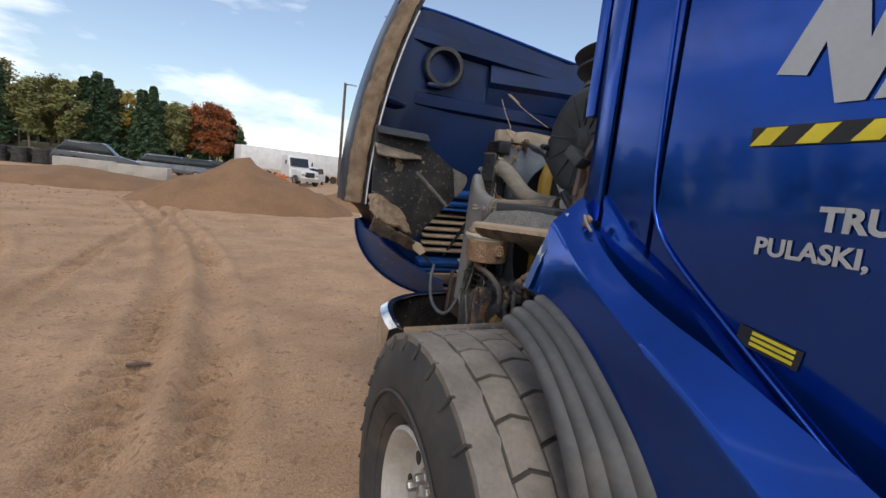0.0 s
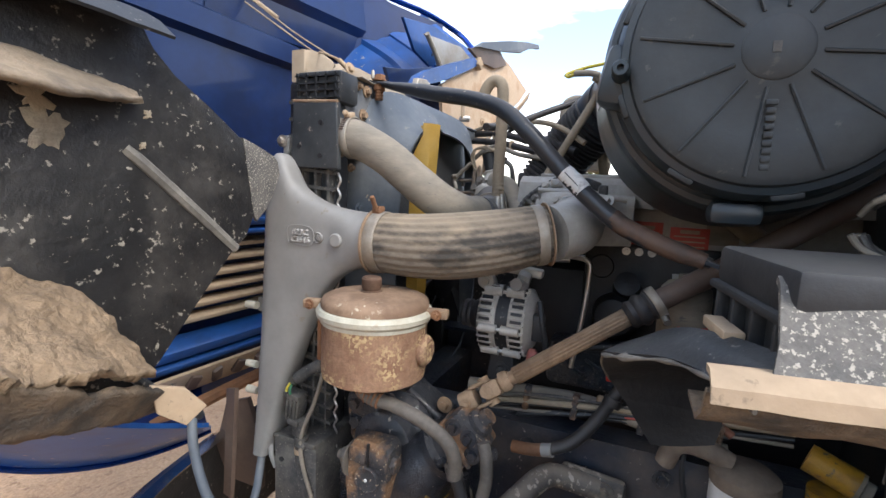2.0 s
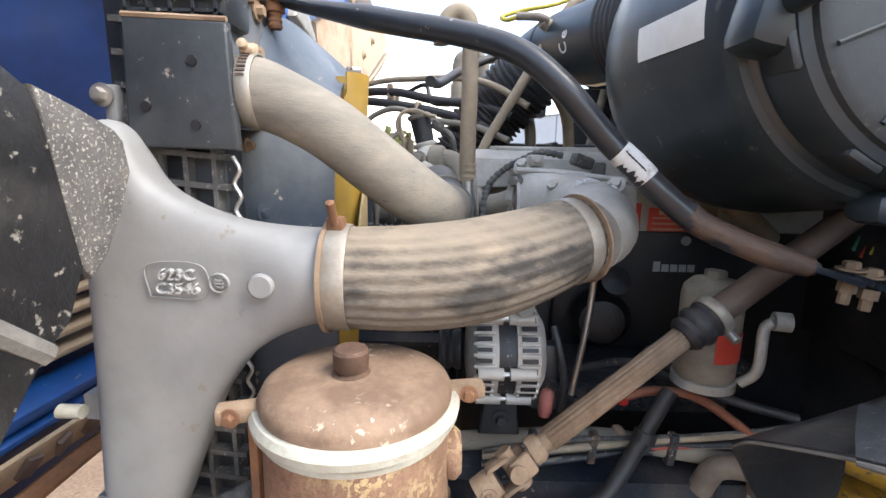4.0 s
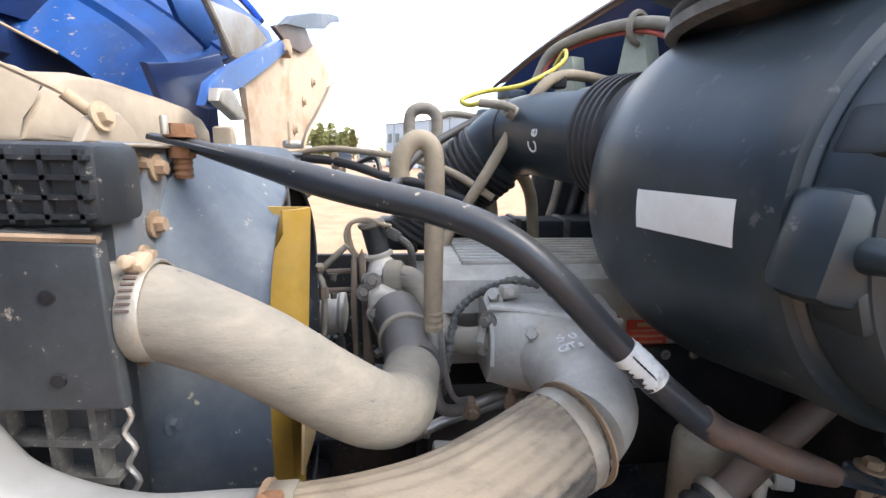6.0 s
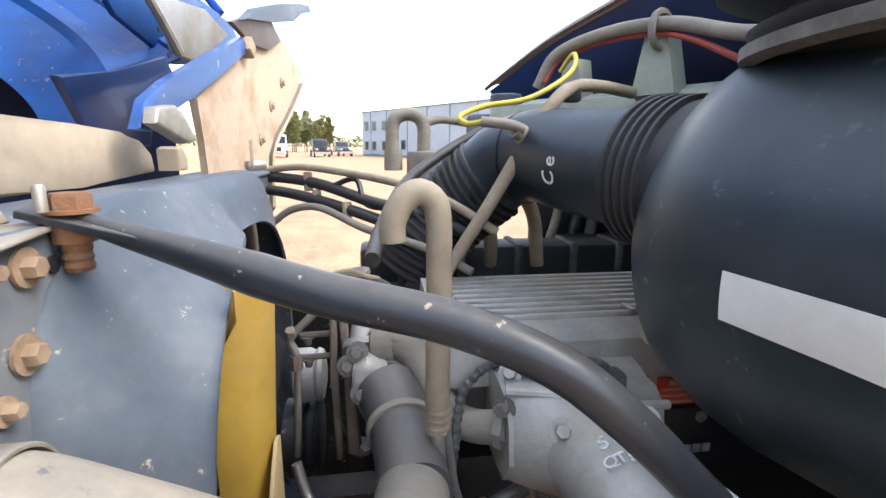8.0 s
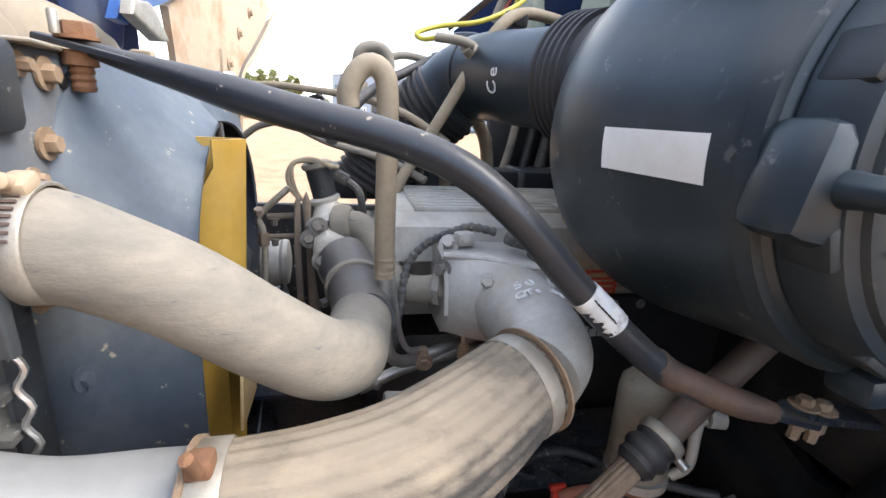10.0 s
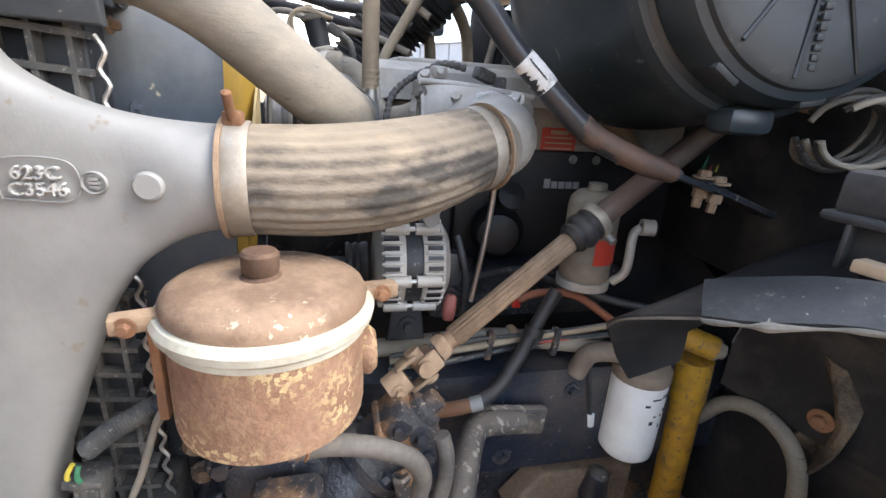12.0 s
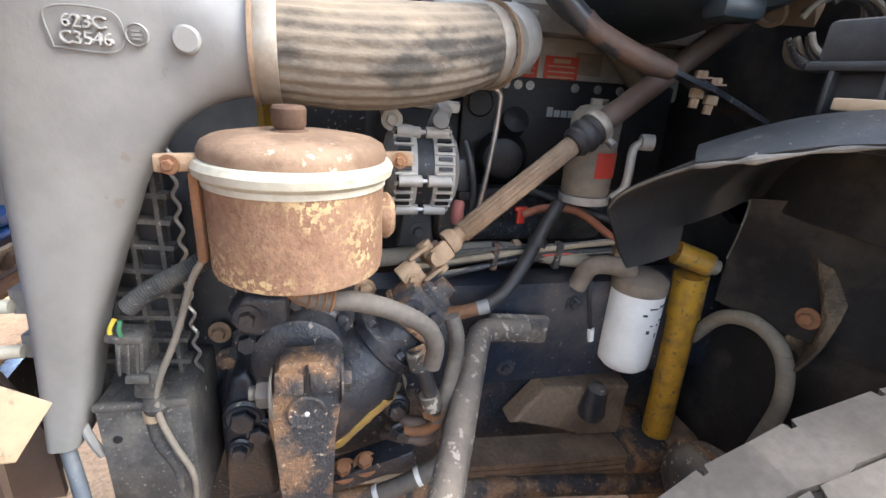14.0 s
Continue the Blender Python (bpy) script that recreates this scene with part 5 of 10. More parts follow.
part("side_plate", Geo().box((1.20, 2.185, 1.03), (0.012, 0.075, 0.52), Euler((0.05, 0, 0)).to_matrix(), 0.004), M_black, frame_ob, "smooth black side plate")
part("spring_pad", Geo().prism([(1.27, 0.80), (1.50, 0.815), (1.58, 0.72), (1.43, 0.70), (1.40, 0.66), (1.27, 0.65)], Matrix(((0, 0, -1, 1.34), (1, 0, 0, 0), (0, 1, 0, 0), (0, 0, 0, 1))), 0.06, 0.012), M_spring, frame_ob, "dirt-caked spring pad")
part("bump_stop", Geo().lathe([(0.03, 0), (0.034, 0.02), (0.028, 0.045), (0.024, 0.085), (0.012, 0.095), (0, 0.096)], (1.27, 1.375, 0.735), (-0.1, 0, 1), 18), M_strut, frame_ob, "black rubber bump stop")
part("cross_tube", Geo().tube([(1.0, 1.75, 0.50), (1.35, 1.55, 0.55), (2.0, 1.35, 0.58)], 0.035, 12, 12), M_spring, frame_ob, "dirt-coated steering cross tube")
part("brake_hose", Geo().tube([(1.27, 1.14, 0.94), (1.213, 1.14, 1.022), (1.141, 1.14, 1.058), (1.075, 1.138, 1.047), (1.042, 1.132, 1.0), (1.03, 1.13, 0.92), (1.05, 1.13, 0.80)], 0.016, 12, 40), M_hose, frame_ob, "grey rubber brake hose in a loop")
part("toe_board", Geo().prism([(0.80, 0.62), (2.40, 0.62), (2.40, 1.29), (1.45, 1.29), (1.30, 1.22), (1.05, 1.27), (0.80, 1.25)], frame_xyz((0, 1.065, 0), (1, 0, 0), (0, 0, 1)), -0.03, 0.0), M_liner, frame_ob, "dull dark toe board below the cab")
chamber = part("brake_chamber", Geo().lathe([(0.03, -0.02), (0.06, -0.01), (0.078, 0.01), (0.084, 0.03), (0.09, 0.034), (0.09, 0.046), (0.084, 0.05), (0.078, 0.075), (0.06, 0.095), (0.02, 0.10), (0, 0.10)], (1.02, 1.30, 0.74), (0.1, -1, 0.2), 32), M_stay, frame_ob, "dusty round brake chamber")
part("clamp_ring", Geo().lathe([(0.09, 0.032), (0.096, 0.036), (0.096, 0.044), (0.09, 0.048)], (1.02, 1.30, 0.74), (0.1, -1, 0.2), 32, closed=True), M_gear, chamber)
part("cab_mount", Geo().prism([(0, 0), (0.14, 0.02), (0.16, -0.10), (0.10, -0.16), (0.09, -0.30), (0.03, -0.32), (0.02, -0.15)], frame_xyz((1.05, 1.10, 1.16), (0.3, -1, 0), (0, 0, 1)), 0.05, 0.012), M_gear, frame_ob, "dirt-crusted cab mount bracket")
# added panel that hides the lit ground beyond the rails
part("lower_blocker", Geo().box((1.95, 1.9, 0.62), (0.03, 1.4, 0.5), None, 0.006), M_grime, frame_ob, "added dark panel closing off the far underside")
part("drag_link", Geo().tube([(1.10, 2.0, 0.76), (1.12, 1.6, 0.70), (1.14, 1.2, 0.62)], 0.022, 12, 16), M_gear, frame_ob)
part("tow_bracket", Geo().prism([(0, 0), (0.10, 0.02), (0.13, 0.10), (0.10, 0.22), (0.04, 0.24), (0.0, 0.12)], frame_xyz((1.10, 2.40, 0.84), (-0.2, 1, 0), (0, 0, 1)), 0.02, 0.006), M_brownm, frame_ob, "dirt-crusted bracket at the frame horn")
part("horn_strap", Geo().prism([(0, 0), (0.03, 0), (0.045, 0.26), (0.01, 0.27)], frame_xyz((1.02, 2.42, 0.86), (0.2, 1, 0), (0.1, 0.1, 1)), 0.012, 0.003), M_brownm, frame_ob)
# sump enlarged and far panel added to keep the underside dark
part("under_pan", Geo().box((1.62, 1.45, 0.66), (0.52, 1.1, 0.34), None, 0.06), M_grime, frame_ob, "black engine sump")
part("far_blocker", Geo().box((2.22, 1.4, 1.05), (0.03, 2.0, 1.0), None, 0.01), M_shield, frame_ob, "added black panel closing off the far side")
part("gearbox", Geo().box((1.6, 0.2, 0.85), (0.6, 1.4, 0.6), None, 0.08), M_grime, frame_ob, "black gearbox case")
part("rear_wall", Geo().box((1.05, 0.55, 0.95), (0.55, 0.05, 0.9), None, 0.01), M_grime, frame_ob, "dark step well panel")

# ---- radiator ----
radiator = thing("radiator", (1.6, 2.3, 0.9), "black truck radiator with ribbed side tank and dusty top", "radiator")
part("core", Geo().box((1.62, 2.30, 1.40), (0.94, 0.12, 0.92), None, 0.01), M_dark, radiator, "dark radiator core")
side = part("side_tank", Geo().box((1.155, 2.268, 1.36), (0.05, 0.125, 0.92), None, 0.012), M_black, radiator, "black plastic ribbed side tank")
for k in range(24):
    z = 0.96 + k * 0.0365
    part("rib", Geo().box((1.122, 2.262, z), (0.022, 0.125, 0.007), Euler((0.08, 0, 0)).to_matrix()), M_plug, side)
for y in (2.215, 2.25, 2.285, 2.315):
    part("rib", Geo().box((1.123, y, 1.33), (0.022, 0.006, 0.78)), M_plug, side)
zig = [(1.122, 2.192 + 0.004 * (-1) ** k, 0.99 + 0.0165 * k) for k in range(41)]
part("crimp_strip", Geo().tube(zig, 0.0028, 6, 120), M_steel, radiator, "wavy crimped metal edge")
plate = part("side_bracket", Geo().prism([(2.174, 1.657), (2.302, 1.659), (2.296, 1.801), (2.179, 1.797)], Matrix(((0, 0, -1, 1.102), (1, 0, 0, 0), (0, 1, 0, 0), (0, 0, 0, 1))), 0.012, 0.004), M_bracket, radiator, "black steel bracket plate with bolt holes")
for y, z in ((2.219, 1.755), (2.276, 1.705), (2.220, 1.685)):
    part("hole", Geo().lathe([(0, 0), (0.0058, 0), (0.0058, 0.002), (0, 0.002)], (1.0895, y, z), (-1, 0, 0), 12), M_dark, plate)
part("bracket_edge", Geo().tube([(1.093, 2.179, 1.799), (1.093, 2.296, 1.803)], 0.0035, 6), M_rustlight, plate, "rusty upper edge")
cap = part("upper_tank", Geo().box((1.155, 2.252, 1.838), (0.07, 0.125, 0.070), None, 0.01), M_black, radiator)
for k in range(4):
    part("rib", Geo().box((1.117, 2.252, 1.814 + 0.0155 * k), (0.010, 0.115, 0.004)), M_black, cap)
for y in (2.20, 2.226, 2.252, 2.278, 2.304):
    part("rib", Geo().box((1.117, y, 1.838), (0.010, 0.004, 0.058)), M_black, cap)
flange = part("flange", Geo().box((1.215, 2.208, 1.78), (0.115, 0.008, 0.19), None, 0.003), M_shroud, radiator, "grey-blue flange with bolts")
for x, z, r in ((1.205, 1.855, 0.006), (1.239, 1.85, 0.0085), (1.225, 1.792, 0.0085), (1.198, 1.765, 0.006), (1.178, 1.665, 0.006)):
    part("bolt", Geo().bolt((x, 2.203, z), (0, -1, 0), r, 0.012), M_rustlight, flange)
part("slot", Geo().lathe([(0, 0), (0.007, 0), (0.007, 0.002), (0, 0.002)], (1.268, 2.2035, 1.845), (0, -1, 0), 12), M_dark, flange)
top = part("top_tank", Geo().box((1.66, 2.285, 1.848), (0.88, 0.15, 0.045), None, 0.012), M_shroud, radiator, "grey-blue steel top tank")
part("top_fold", Geo().box((1.68, 2.218, 1.868), (0.80, 0.03, 0.008), Euler((0.2, 0, 0)).to_matrix(), 0.004), M_shroud, top)
part("sticker", Geo().box((1.56, 2.26, 1.8715), (0.05, 0.02, 0.002)), M_white, top)
part("sticker", Geo().box((1.36, 2.255, 1.8715), (0.035, 0.018, 0.002)), M_white, top)
part("recirc_seal", Geo().prism([(1.285, 1.875), (1.305, 1.90), (1.344, 1.942), (1.362, 1.957), (1.39, 1.964), (1.44, 1.964), (1.514, 1.961), (1.60, 1.958), (1.72, 1.950), (1.79, 1.938), (1.825, 1.915), (1.832, 1.88), (1.6, 1.872)], frame_xyz((0, 2.45, 0), (1, 0, 0), (0, 0, 1)), 0.09, 0.010), M_seal, radiator, "tan dust-covered rubber seal on top", sharp=60)
part("recirc_seal", Geo().prism([(1.20, 1.948), (1.22, 1.950), (1.26, 1.954), (1.285, 1.955), (1.309, 1.95), (1.325, 1.94), (1.317, 1.932), (1.293, 1.928), (1.283, 1.918), (1.286, 1.897), (1.275, 1.872), (1.20, 1.872)], frame_xyz((0, 2.395, 0), (1, 0, 0), (0, 0, 1)), 0.045, 0.010), M_seal, radiator, sharp=60)
part("seal_end", Geo().prism([(0, 0), (0.035, 0.0), (0.04, 0.02), (0.02, 0.045), (0.0, 0.04)], frame_xyz((1.84, 2.36, 1.882), (1, 0, 0), (0, 0, 1)), 0.04, 0.006), M_seal, radiator)
lug = part("cable_anchor", Geo().prism([(1.188, 1.874), (1.205, 1.896), (1.225, 1.908), (1.254, 1.906), (1.278, 1.89), (1.289, 1.873)], frame_xyz((0, 2.248, 0), (1, 0, 0), (0, 0, 1)), 0.010, 0.004), M_seal, radiator, "dusty steel cable anchor")
part("anchor_bolt", Geo().bolt((1.217, 2.237, 1.899), (-0.2, -1, 0.2), 0.0085, 0.010), M_tan, lug)
part("cable", Geo().tube([(1.215, 2.243, 1.903), (1.203, 2.262, 1.920), (1.24, 2.34, 1.95), (1.313, 2.42, 1.978), (1.38, 2.60, 2.08), (1.48, 2.84, 2.215)], 0.0028, 6, 24), M_tan, lug)
part("cable_sleeve", Geo().tube([(1.217, 2.245, 1.902), (1.204, 2.26, 1.919)], 0.006, 10), M_tan, lug)
part("stud", Geo().lathe([(0.0042, 0), (0.0042, 0.018), (0.003, 0.02), (0, 0.02)], (1.262, 2.20, 1.885), (0, 0, 1), 10), M_clamp, radiator)
part("lower_bracket", Geo().box((1.12, 2.247, 0.935), (0.15, 0.12, 0.22), None, 0.006), M_plug, radiator, "dirty black lower bracket box")
part("bracket_hole", Geo().lathe([(0, 0), (0.006, 0), (0.006, 0.002), (0, 0.002)], (1.0445, 2.284, 0.988), (-1, 0, 0), 12), M_dark, radiator)
part("bracket_fold", Geo().box((1.046, 2.247, 1.042), (0.01, 0.12, 0.012), None, 0.003), M_plug, radiator)
part("end_clip", Geo().box((1.9, 2.2, 1.89), (0.03, 0.04, 0.02), Euler((0, 0, 0.5)).to_matrix(), 0.006), M_steel, radiator)
part("end_ear", Geo().prism([(0, 0), (0.05, 0), (0.05, 0.05), (0.02, 0.07), (0, 0.05)], frame_xyz((1.86, 2.2, 1.89), (1, 0.2, 0), (0, 0, 1)), 0.006, 0.002), M_tan, radiator)

# ---- charge-air tank ----
tank = thing("charge_air_tank", (1.09, 2.25, 0.94), "light grey cast aluminium charge-air tank with embossed marks", "engine tank")
pairs = [((2.066, 1.4555), (2.066, 1.5695)), ((2.095, 1.4535), (2.095, 1.570)), ((2.128, 1.442), (2.13, 1.572)), ((2.158, 1.421), (2.172, 1.579)), ((2.178, 1.396), (2.206, 1.590)),
         ((2.196, 1.370), (2.238, 1.606)), ((2.210, 1.343), (2.262, 1.625)), ((2.219, 1.318), (2.279, 1.66)), ((2.228, 1.295), (2.297, 1.690)),
         ((2.237, 1.272), (2.330, 1.690)), ((2.245, 1.254), (2.339, 1.55)), ((2.254, 1.228), (2.342, 1.46)), ((2.266, 1.20), (2.346, 1.36)),
         ((2.279, 1.168), (2.351, 1.27)), ((2.297, 1.095), (2.360, 1.13)), ((2.312, 1.04), (2.368, 1.05)), ((2.332, 0.98), (2.374, 0.98))]
ks = np.linspace(0, len(pairs) - 1, 76)
lower = np.array([[np.interp(k, range(len(pairs)), [q[0][c] for q in pairs]) for c in (0, 1)] for k in ks])
upper = np.array([[np.interp(k, range(len(pairs)), [q[1][c] for q in pairs]) for c in (0, 1)] for k in ks])
for _ in range(6):
    for arr in (lower, upper):
        arr[1:-1] = 0.25 * arr[:-2] + 0.5 * arr[1:-1] + 0.25 * arr[2:]
g = Geo()
SEG = 48
for i, k in enumerate(ks):
    e_ = min(1, max(0, (k - 0.6) / 2.4))
    e_ = e_ * e_ * (3 - 2 * e_)
    n_ = 2.0 + 1.6 * e_
    hx, xc = 0.057 - 0.021 * e_, 1.0805 - 0.0075 * e_
    for q in range(SEG):
        a = 2 * math.pi * q / SEG
        ca, sa = math.cos(a), math.sin(a)
        u_ = math.copysign(abs(ca) ** (2 / n_), ca) * 0.5 + 0.5
        w_ = math.copysign(abs(sa) ** (2 / n_), sa)
        p = lower[i] + (upper[i] - lower[i]) * u_
        g.v.append((xc - hx * w_, p[0], p[1]))
for i in range(len(ks) - 1):
    for q in range(SEG):
        g.f.append((i * SEG + q, i * SEG + (q + 1) % SEG, (i + 1) * SEG + (q + 1) % SEG, (i + 1) * SEG + q))
g.f += [tuple(range(SEG)), tuple((len(ks) - 1) * SEG + q for q in range(SEG))]
bod = part("tank_body", g, M_cast, tank, "light grey cast body", sharp=60)
XF = 1.0345
part("boss", Geo().lathe([(0.0145, 0), (0.0145, 0.004), (0.012, 0.006), (0, 0.006)], (XF - 0.005, 2.1310, 1.5120), (-1, 0, 0), 24), M_cast, bod)
# letters painted lighter in place of their relief shading
part("cast_mark", text_geo("623C", 0.0175, frame_xyz((XF, 2.2458, 1.5159), (0, -1, 0), (0, 0, 1)), 0.004, 1.05, 0.0), M_castmark, bod, "raised cast mark")
part("cast_mark", text_geo("C3546", 0.0175, frame_xyz((XF, 2.2497, 1.5004), (0, -1, 0), (0, 0, 1)), 0.004, 1.02, 0.0), M_castmark, bod, "raised cast mark")
part("mark_frame", Geo().tube([(XF, 2.2574, 1.4961), (XF, 2.2574, 1.5318), (XF, 2.1986, 1.5318), (XF, 2.1986, 1.4961), (XF, 2.2574, 1.4961)], 0.0010, 6, 60), M_cast, bod)
part("maker_ring", Geo().lathe([(0.0092, 0), (0.0105, 0.0028), (0.0118, 0), (0.0105, -0.001)], (XF, 2.1793, 1.5130), (-1, 0, 0), 24, closed=True), M_cast, bod)
part("maker_sign", Geo().box((XF, 2.1793, 1.5130), (0.006, 0.009, 0.003)).box((XF, 2.1793, 1.5168), (0.006, 0.008, 0.0025)).box((XF, 2.1793, 1.5091), (0.006, 0.008, 0.0025)), M_cast, bod)
for z in (1.19, 1.125, 1.335):
    ear = part("mount_ear", Geo().prism([(0, -0.018), (0.035, -0.015), (0.035, 0.018), (0, 0.018)], frame_xyz((1.075, 2.348, z), (0, 1, 0), (0, 0, 1)), 0.03, 0.006), M_cast, tank)
    part("ear_stud", Geo().lathe([(0.009, 0), (0.009, 0.03), (0, 0.03)], (1.066, 2.378, z), (0, 1, 0), 12), M_cream, ear)
part("top_ear", Geo().box((1.11, 2.325, 1.705), (0.02, 0.016, 0.05), None, 0.004), M_cast, tank)
part("top_screw", Geo().bolt((1.097, 2.33, 1.717), (-1, 0, 0), 0.008, 0.012), M_steel, tank)
part("drain_lip", Geo().tube([(1.066, 2.335, 1.02), (1.05, 2.32, 0.99), (1.055, 2.312, 0.955)], 0.006, 8, 10), M_cast, tank)


# ---- hoses ----
def clamp_part(p, axis, r, w, parent, material, label=""):
    cl = part("clamp", Geo().lathe([(r, -w / 2), (r + 0.002, -w / 2), (r + 0.0032, -w * 0.4), (r + 0.0032, w * 0.4), (r + 0.002, w / 2), (r, w / 2)], p, axis, 40, closed=True), material, parent, label)
    return cl


ribh = thing("charge_air_hose", (1.12, 1.92, 1.43), "ribbed charge-air hose, tan dust over black rubber, with clamps", "hose")
hp = [(1.080, 2.067, 1.511), (1.083, 2.03, 1.510), (1.091, 1.97, 1.509), (1.108, 1.90, 1.514), (1.145, 1.83, 1.525), (1.183, 1.77, 1.539), (1.1985, 1.744, 1.5432)]
part("hose_body", Geo().tube(hp, lambda s: 0.0585 + 0.0075 * math.sin(math.pi * s) - 0.002 * s, 120, 60, flute=24, depth=0.020), M_ribhose, ribh, "fluted hose body", sharp=180)
c1 = clamp_part((1.081, 2.055, 1.511), (0.03, -1, 0), 0.0605, 0.026, ribh, M_clamp, "steel band clamp, rusted at its bolt")
part("clamp_edge", Geo().lathe([(0.0595, 0), (0.0665, 0.0), (0.0665, 0.005), (0.0595, 0.005)], (1.081, 2.0715, 1.511), (0.03, -1, 0), 40, closed=True), M_rustlight, c1)
part("clamp_bolt", Geo().box((1.068, 2.057, 1.577), (0.022, 0.020, 0.016), None, 0.004).lathe([(0.005, 0), (0.005, 0.032), (0, 0.034)], (1.060, 2.057, 1.577), (-0.55, 0, 0.8), 10), M_rust, c1, "rusty clamp bolt")
c2 = clamp_part((1.190, 1.757, 1.5405), (0.42, -0.88, 0.16), 0.0585, 0.020, ribh, M_clamp, "steel band clamp")
part("clamp_edge", Geo().lathe([(0.058, 0), (0.0645, 0.0), (0.0645, 0.003), (0.058, 0.003)], (1.197, 1.742, 1.5432), (0.42, -0.88, 0.16), 40, closed=True), M_rustlight, c2)

uph = thing("upper_hose", (1.18, 2.06, 1.55), "smooth grey-tan dusty coolant hose with a worm clamp", "hose")
up = [(1.134, 2.213, 1.7285), (1.135, 2.195, 1.7285), (1.136, 2.16, 1.7255), (1.139, 2.085, 1.690), (1.150, 2.02, 1.640), (1.168, 1.975, 1.604), (1.205, 1.948, 1.583), (1.255, 1.938, 1.574), (1.31, 1.93, 1.574)]
part("hose_body", Geo().tube(up, lambda s: 0.0395 + 0.0022 * math.exp(-((s - 0.1) / 0.08) ** 2), 36, 60), M_hose, uph, "smooth hose body")
c3 = clamp_part((1.136, 2.168, 1.728), (0.02, -1, 0), 0.0425, 0.018, uph, M_clamp, "dusty worm-drive clamp")
for k in range(10):
    a = radians(100 + 7 * k)
    part("clamp_slot", Geo().box((1.136 + 0.0458 * math.cos(a), 2.168, 1.728 + 0.0458 * math.sin(a)), (0.003, 0.010, 0.0022), Euler((0, -a, 0)).to_matrix()), M_brownm, c3)
part("clamp_screw", Geo().box((1.122, 2.168, 1.774), (0.022, 0.018, 0.012), Euler((0, -0.4, 0)).to_matrix(), 0.004).lathe([(0.006, 0), (0.006, 0.008), (0, 0.010)], (1.114, 2.170, 1.776), (-0.9, 0, 0.3), 10), M_tan, c3)
part("clamp_back", Geo().lathe([(0.0405, 0), (0.043, 0.0), (0.043, 0.010), (0.0405, 0.010)], (1.1345, 2.210, 1.7285), (0.02, -1, 0), 36, closed=True), M_hose, uph)

part("neck", Geo().tube([(1.134, 2.25, 1.728), (1.134, 2.205, 1.7285)], 0.035, 28), M_dark, uph, "dark radiator neck")

# ---- engine ----
engine = thing("diesel_engine", (1.72, 1.5, 0.75), "dusty grey six-cylinder diesel engine with black side cover", "engine")
part("block", Geo().box((1.72, 1.42, 1.12), (0.34, 0.95, 0.62), None, 0.03), M_dark, engine, "black engine block")
head = part("cylinder_head", Geo().box((1.72, 1.45, 1.535), (0.36, 0.92, 0.13), None, 0.012), M_alu, engine, "dusty grey cylinder head")
vc = part("valve_cover", Geo().prism([(1.475, 1.60), (1.49, 1.655), (1.52, 1.672), (1.76, 1.68), (1.78, 1.60)], Matrix(((1, 0, 0, 0), (0, 0, -1, 1.875), (0, 1, 0, 0), (0, 0, 0, 1))), 0.92, 0.006), M_alu, engine, "ribbed grey valve cover")
for k in range(9):
    part("cover_rib", Geo().box((1.54 + 0.024 * k, 1.40, 1.676 + 0.0008 * k), (0.010, 0.86, 0.010), None, 0.003), M_alu, vc)
for k in range(4):
    part("name_bar", Geo().box((1.545 + 0.006 * k, 1.56 - 0.035 * k, 1.684), (0.03, 0.008, 0.003)), M_alu, vc)
panel = part("side_cover", Geo().box((1.532, 1.42, 1.37), (0.02, 0.55, 0.275), None, 0.008), M_dark, engine, "black side cover with silver badge")
for y in (1.595, 1.565, 1.535, 1.42, 1.36, 1.30):
    part("cover_bolt", Geo().bolt((1.521, y, 1.49), (-1, 0, 0), 0.006, 0.008), M_steel, panel)
part("badge_ring", Geo().lathe([(0.028, 0), (0.030, 0.002), (0.032, 0), (0.030, -0.002)], (1.519, 1.652, 1.445), (-1, 0, 0), 32, closed=True), M_dark, panel, "dark round badge")
for k in range(5):
    part("badge_bar", Geo().box((1.519, 1.477 - 0.0185 * k, 1.430 + (0.003 if k == 0 else 0)), (0.002, 0.015, 0.022 if k == 0 else 0.016)), M_silver, panel)
part("pump_body", Geo().lathe([(0.03, 0), (0.055, 0.005), (0.06, 0.05), (0.045, 0.075), (0.03, 0.08), (0, 0.08)], (1.52, 1.595, 1.33), (-1, 0.2, 0), 28), M_dark, engine)
part("pump_cap", Geo().lathe([(0.03, 0), (0.034, 0.01), (0.03, 0.05), (0, 0.055)], (1.50, 1.585, 1.395), (-1, 0, 0.5), 24), M_dark, engine)
for y0, y1, z0, z1 in ((1.590, 1.515, 1.505, 1.567), (1.498, 1.412, 1.50, 1.558)):
    lab = part("warning_label", Geo().prism([(-y0, z0), (-y1, z0), (-y1, z1), (-y0, z1)], Matrix(((0, 0, -1, 1.5385 - 0.002), (-1, 0, 0, 0), (0, 1, 0, 0), (0, 0, 0, 1))), 0.0015), M_red, engine, "red warning label with pale print")
    for k in range(4):
        part("print_bar", Geo().box((1.5348, (y0 + y1) / 2, z0 + 0.012 + 0.012 * k), (0.001, (y0 - y1) * (0.8 if k < 3 else 0.5), 0.0035 if k < 3 else 0.009)), M_tan, lab)
part("pale_label", Geo().box((1.5378, 1.385, 1.545), (0.0015, 0.07, 0.05)), M_hose, engine)
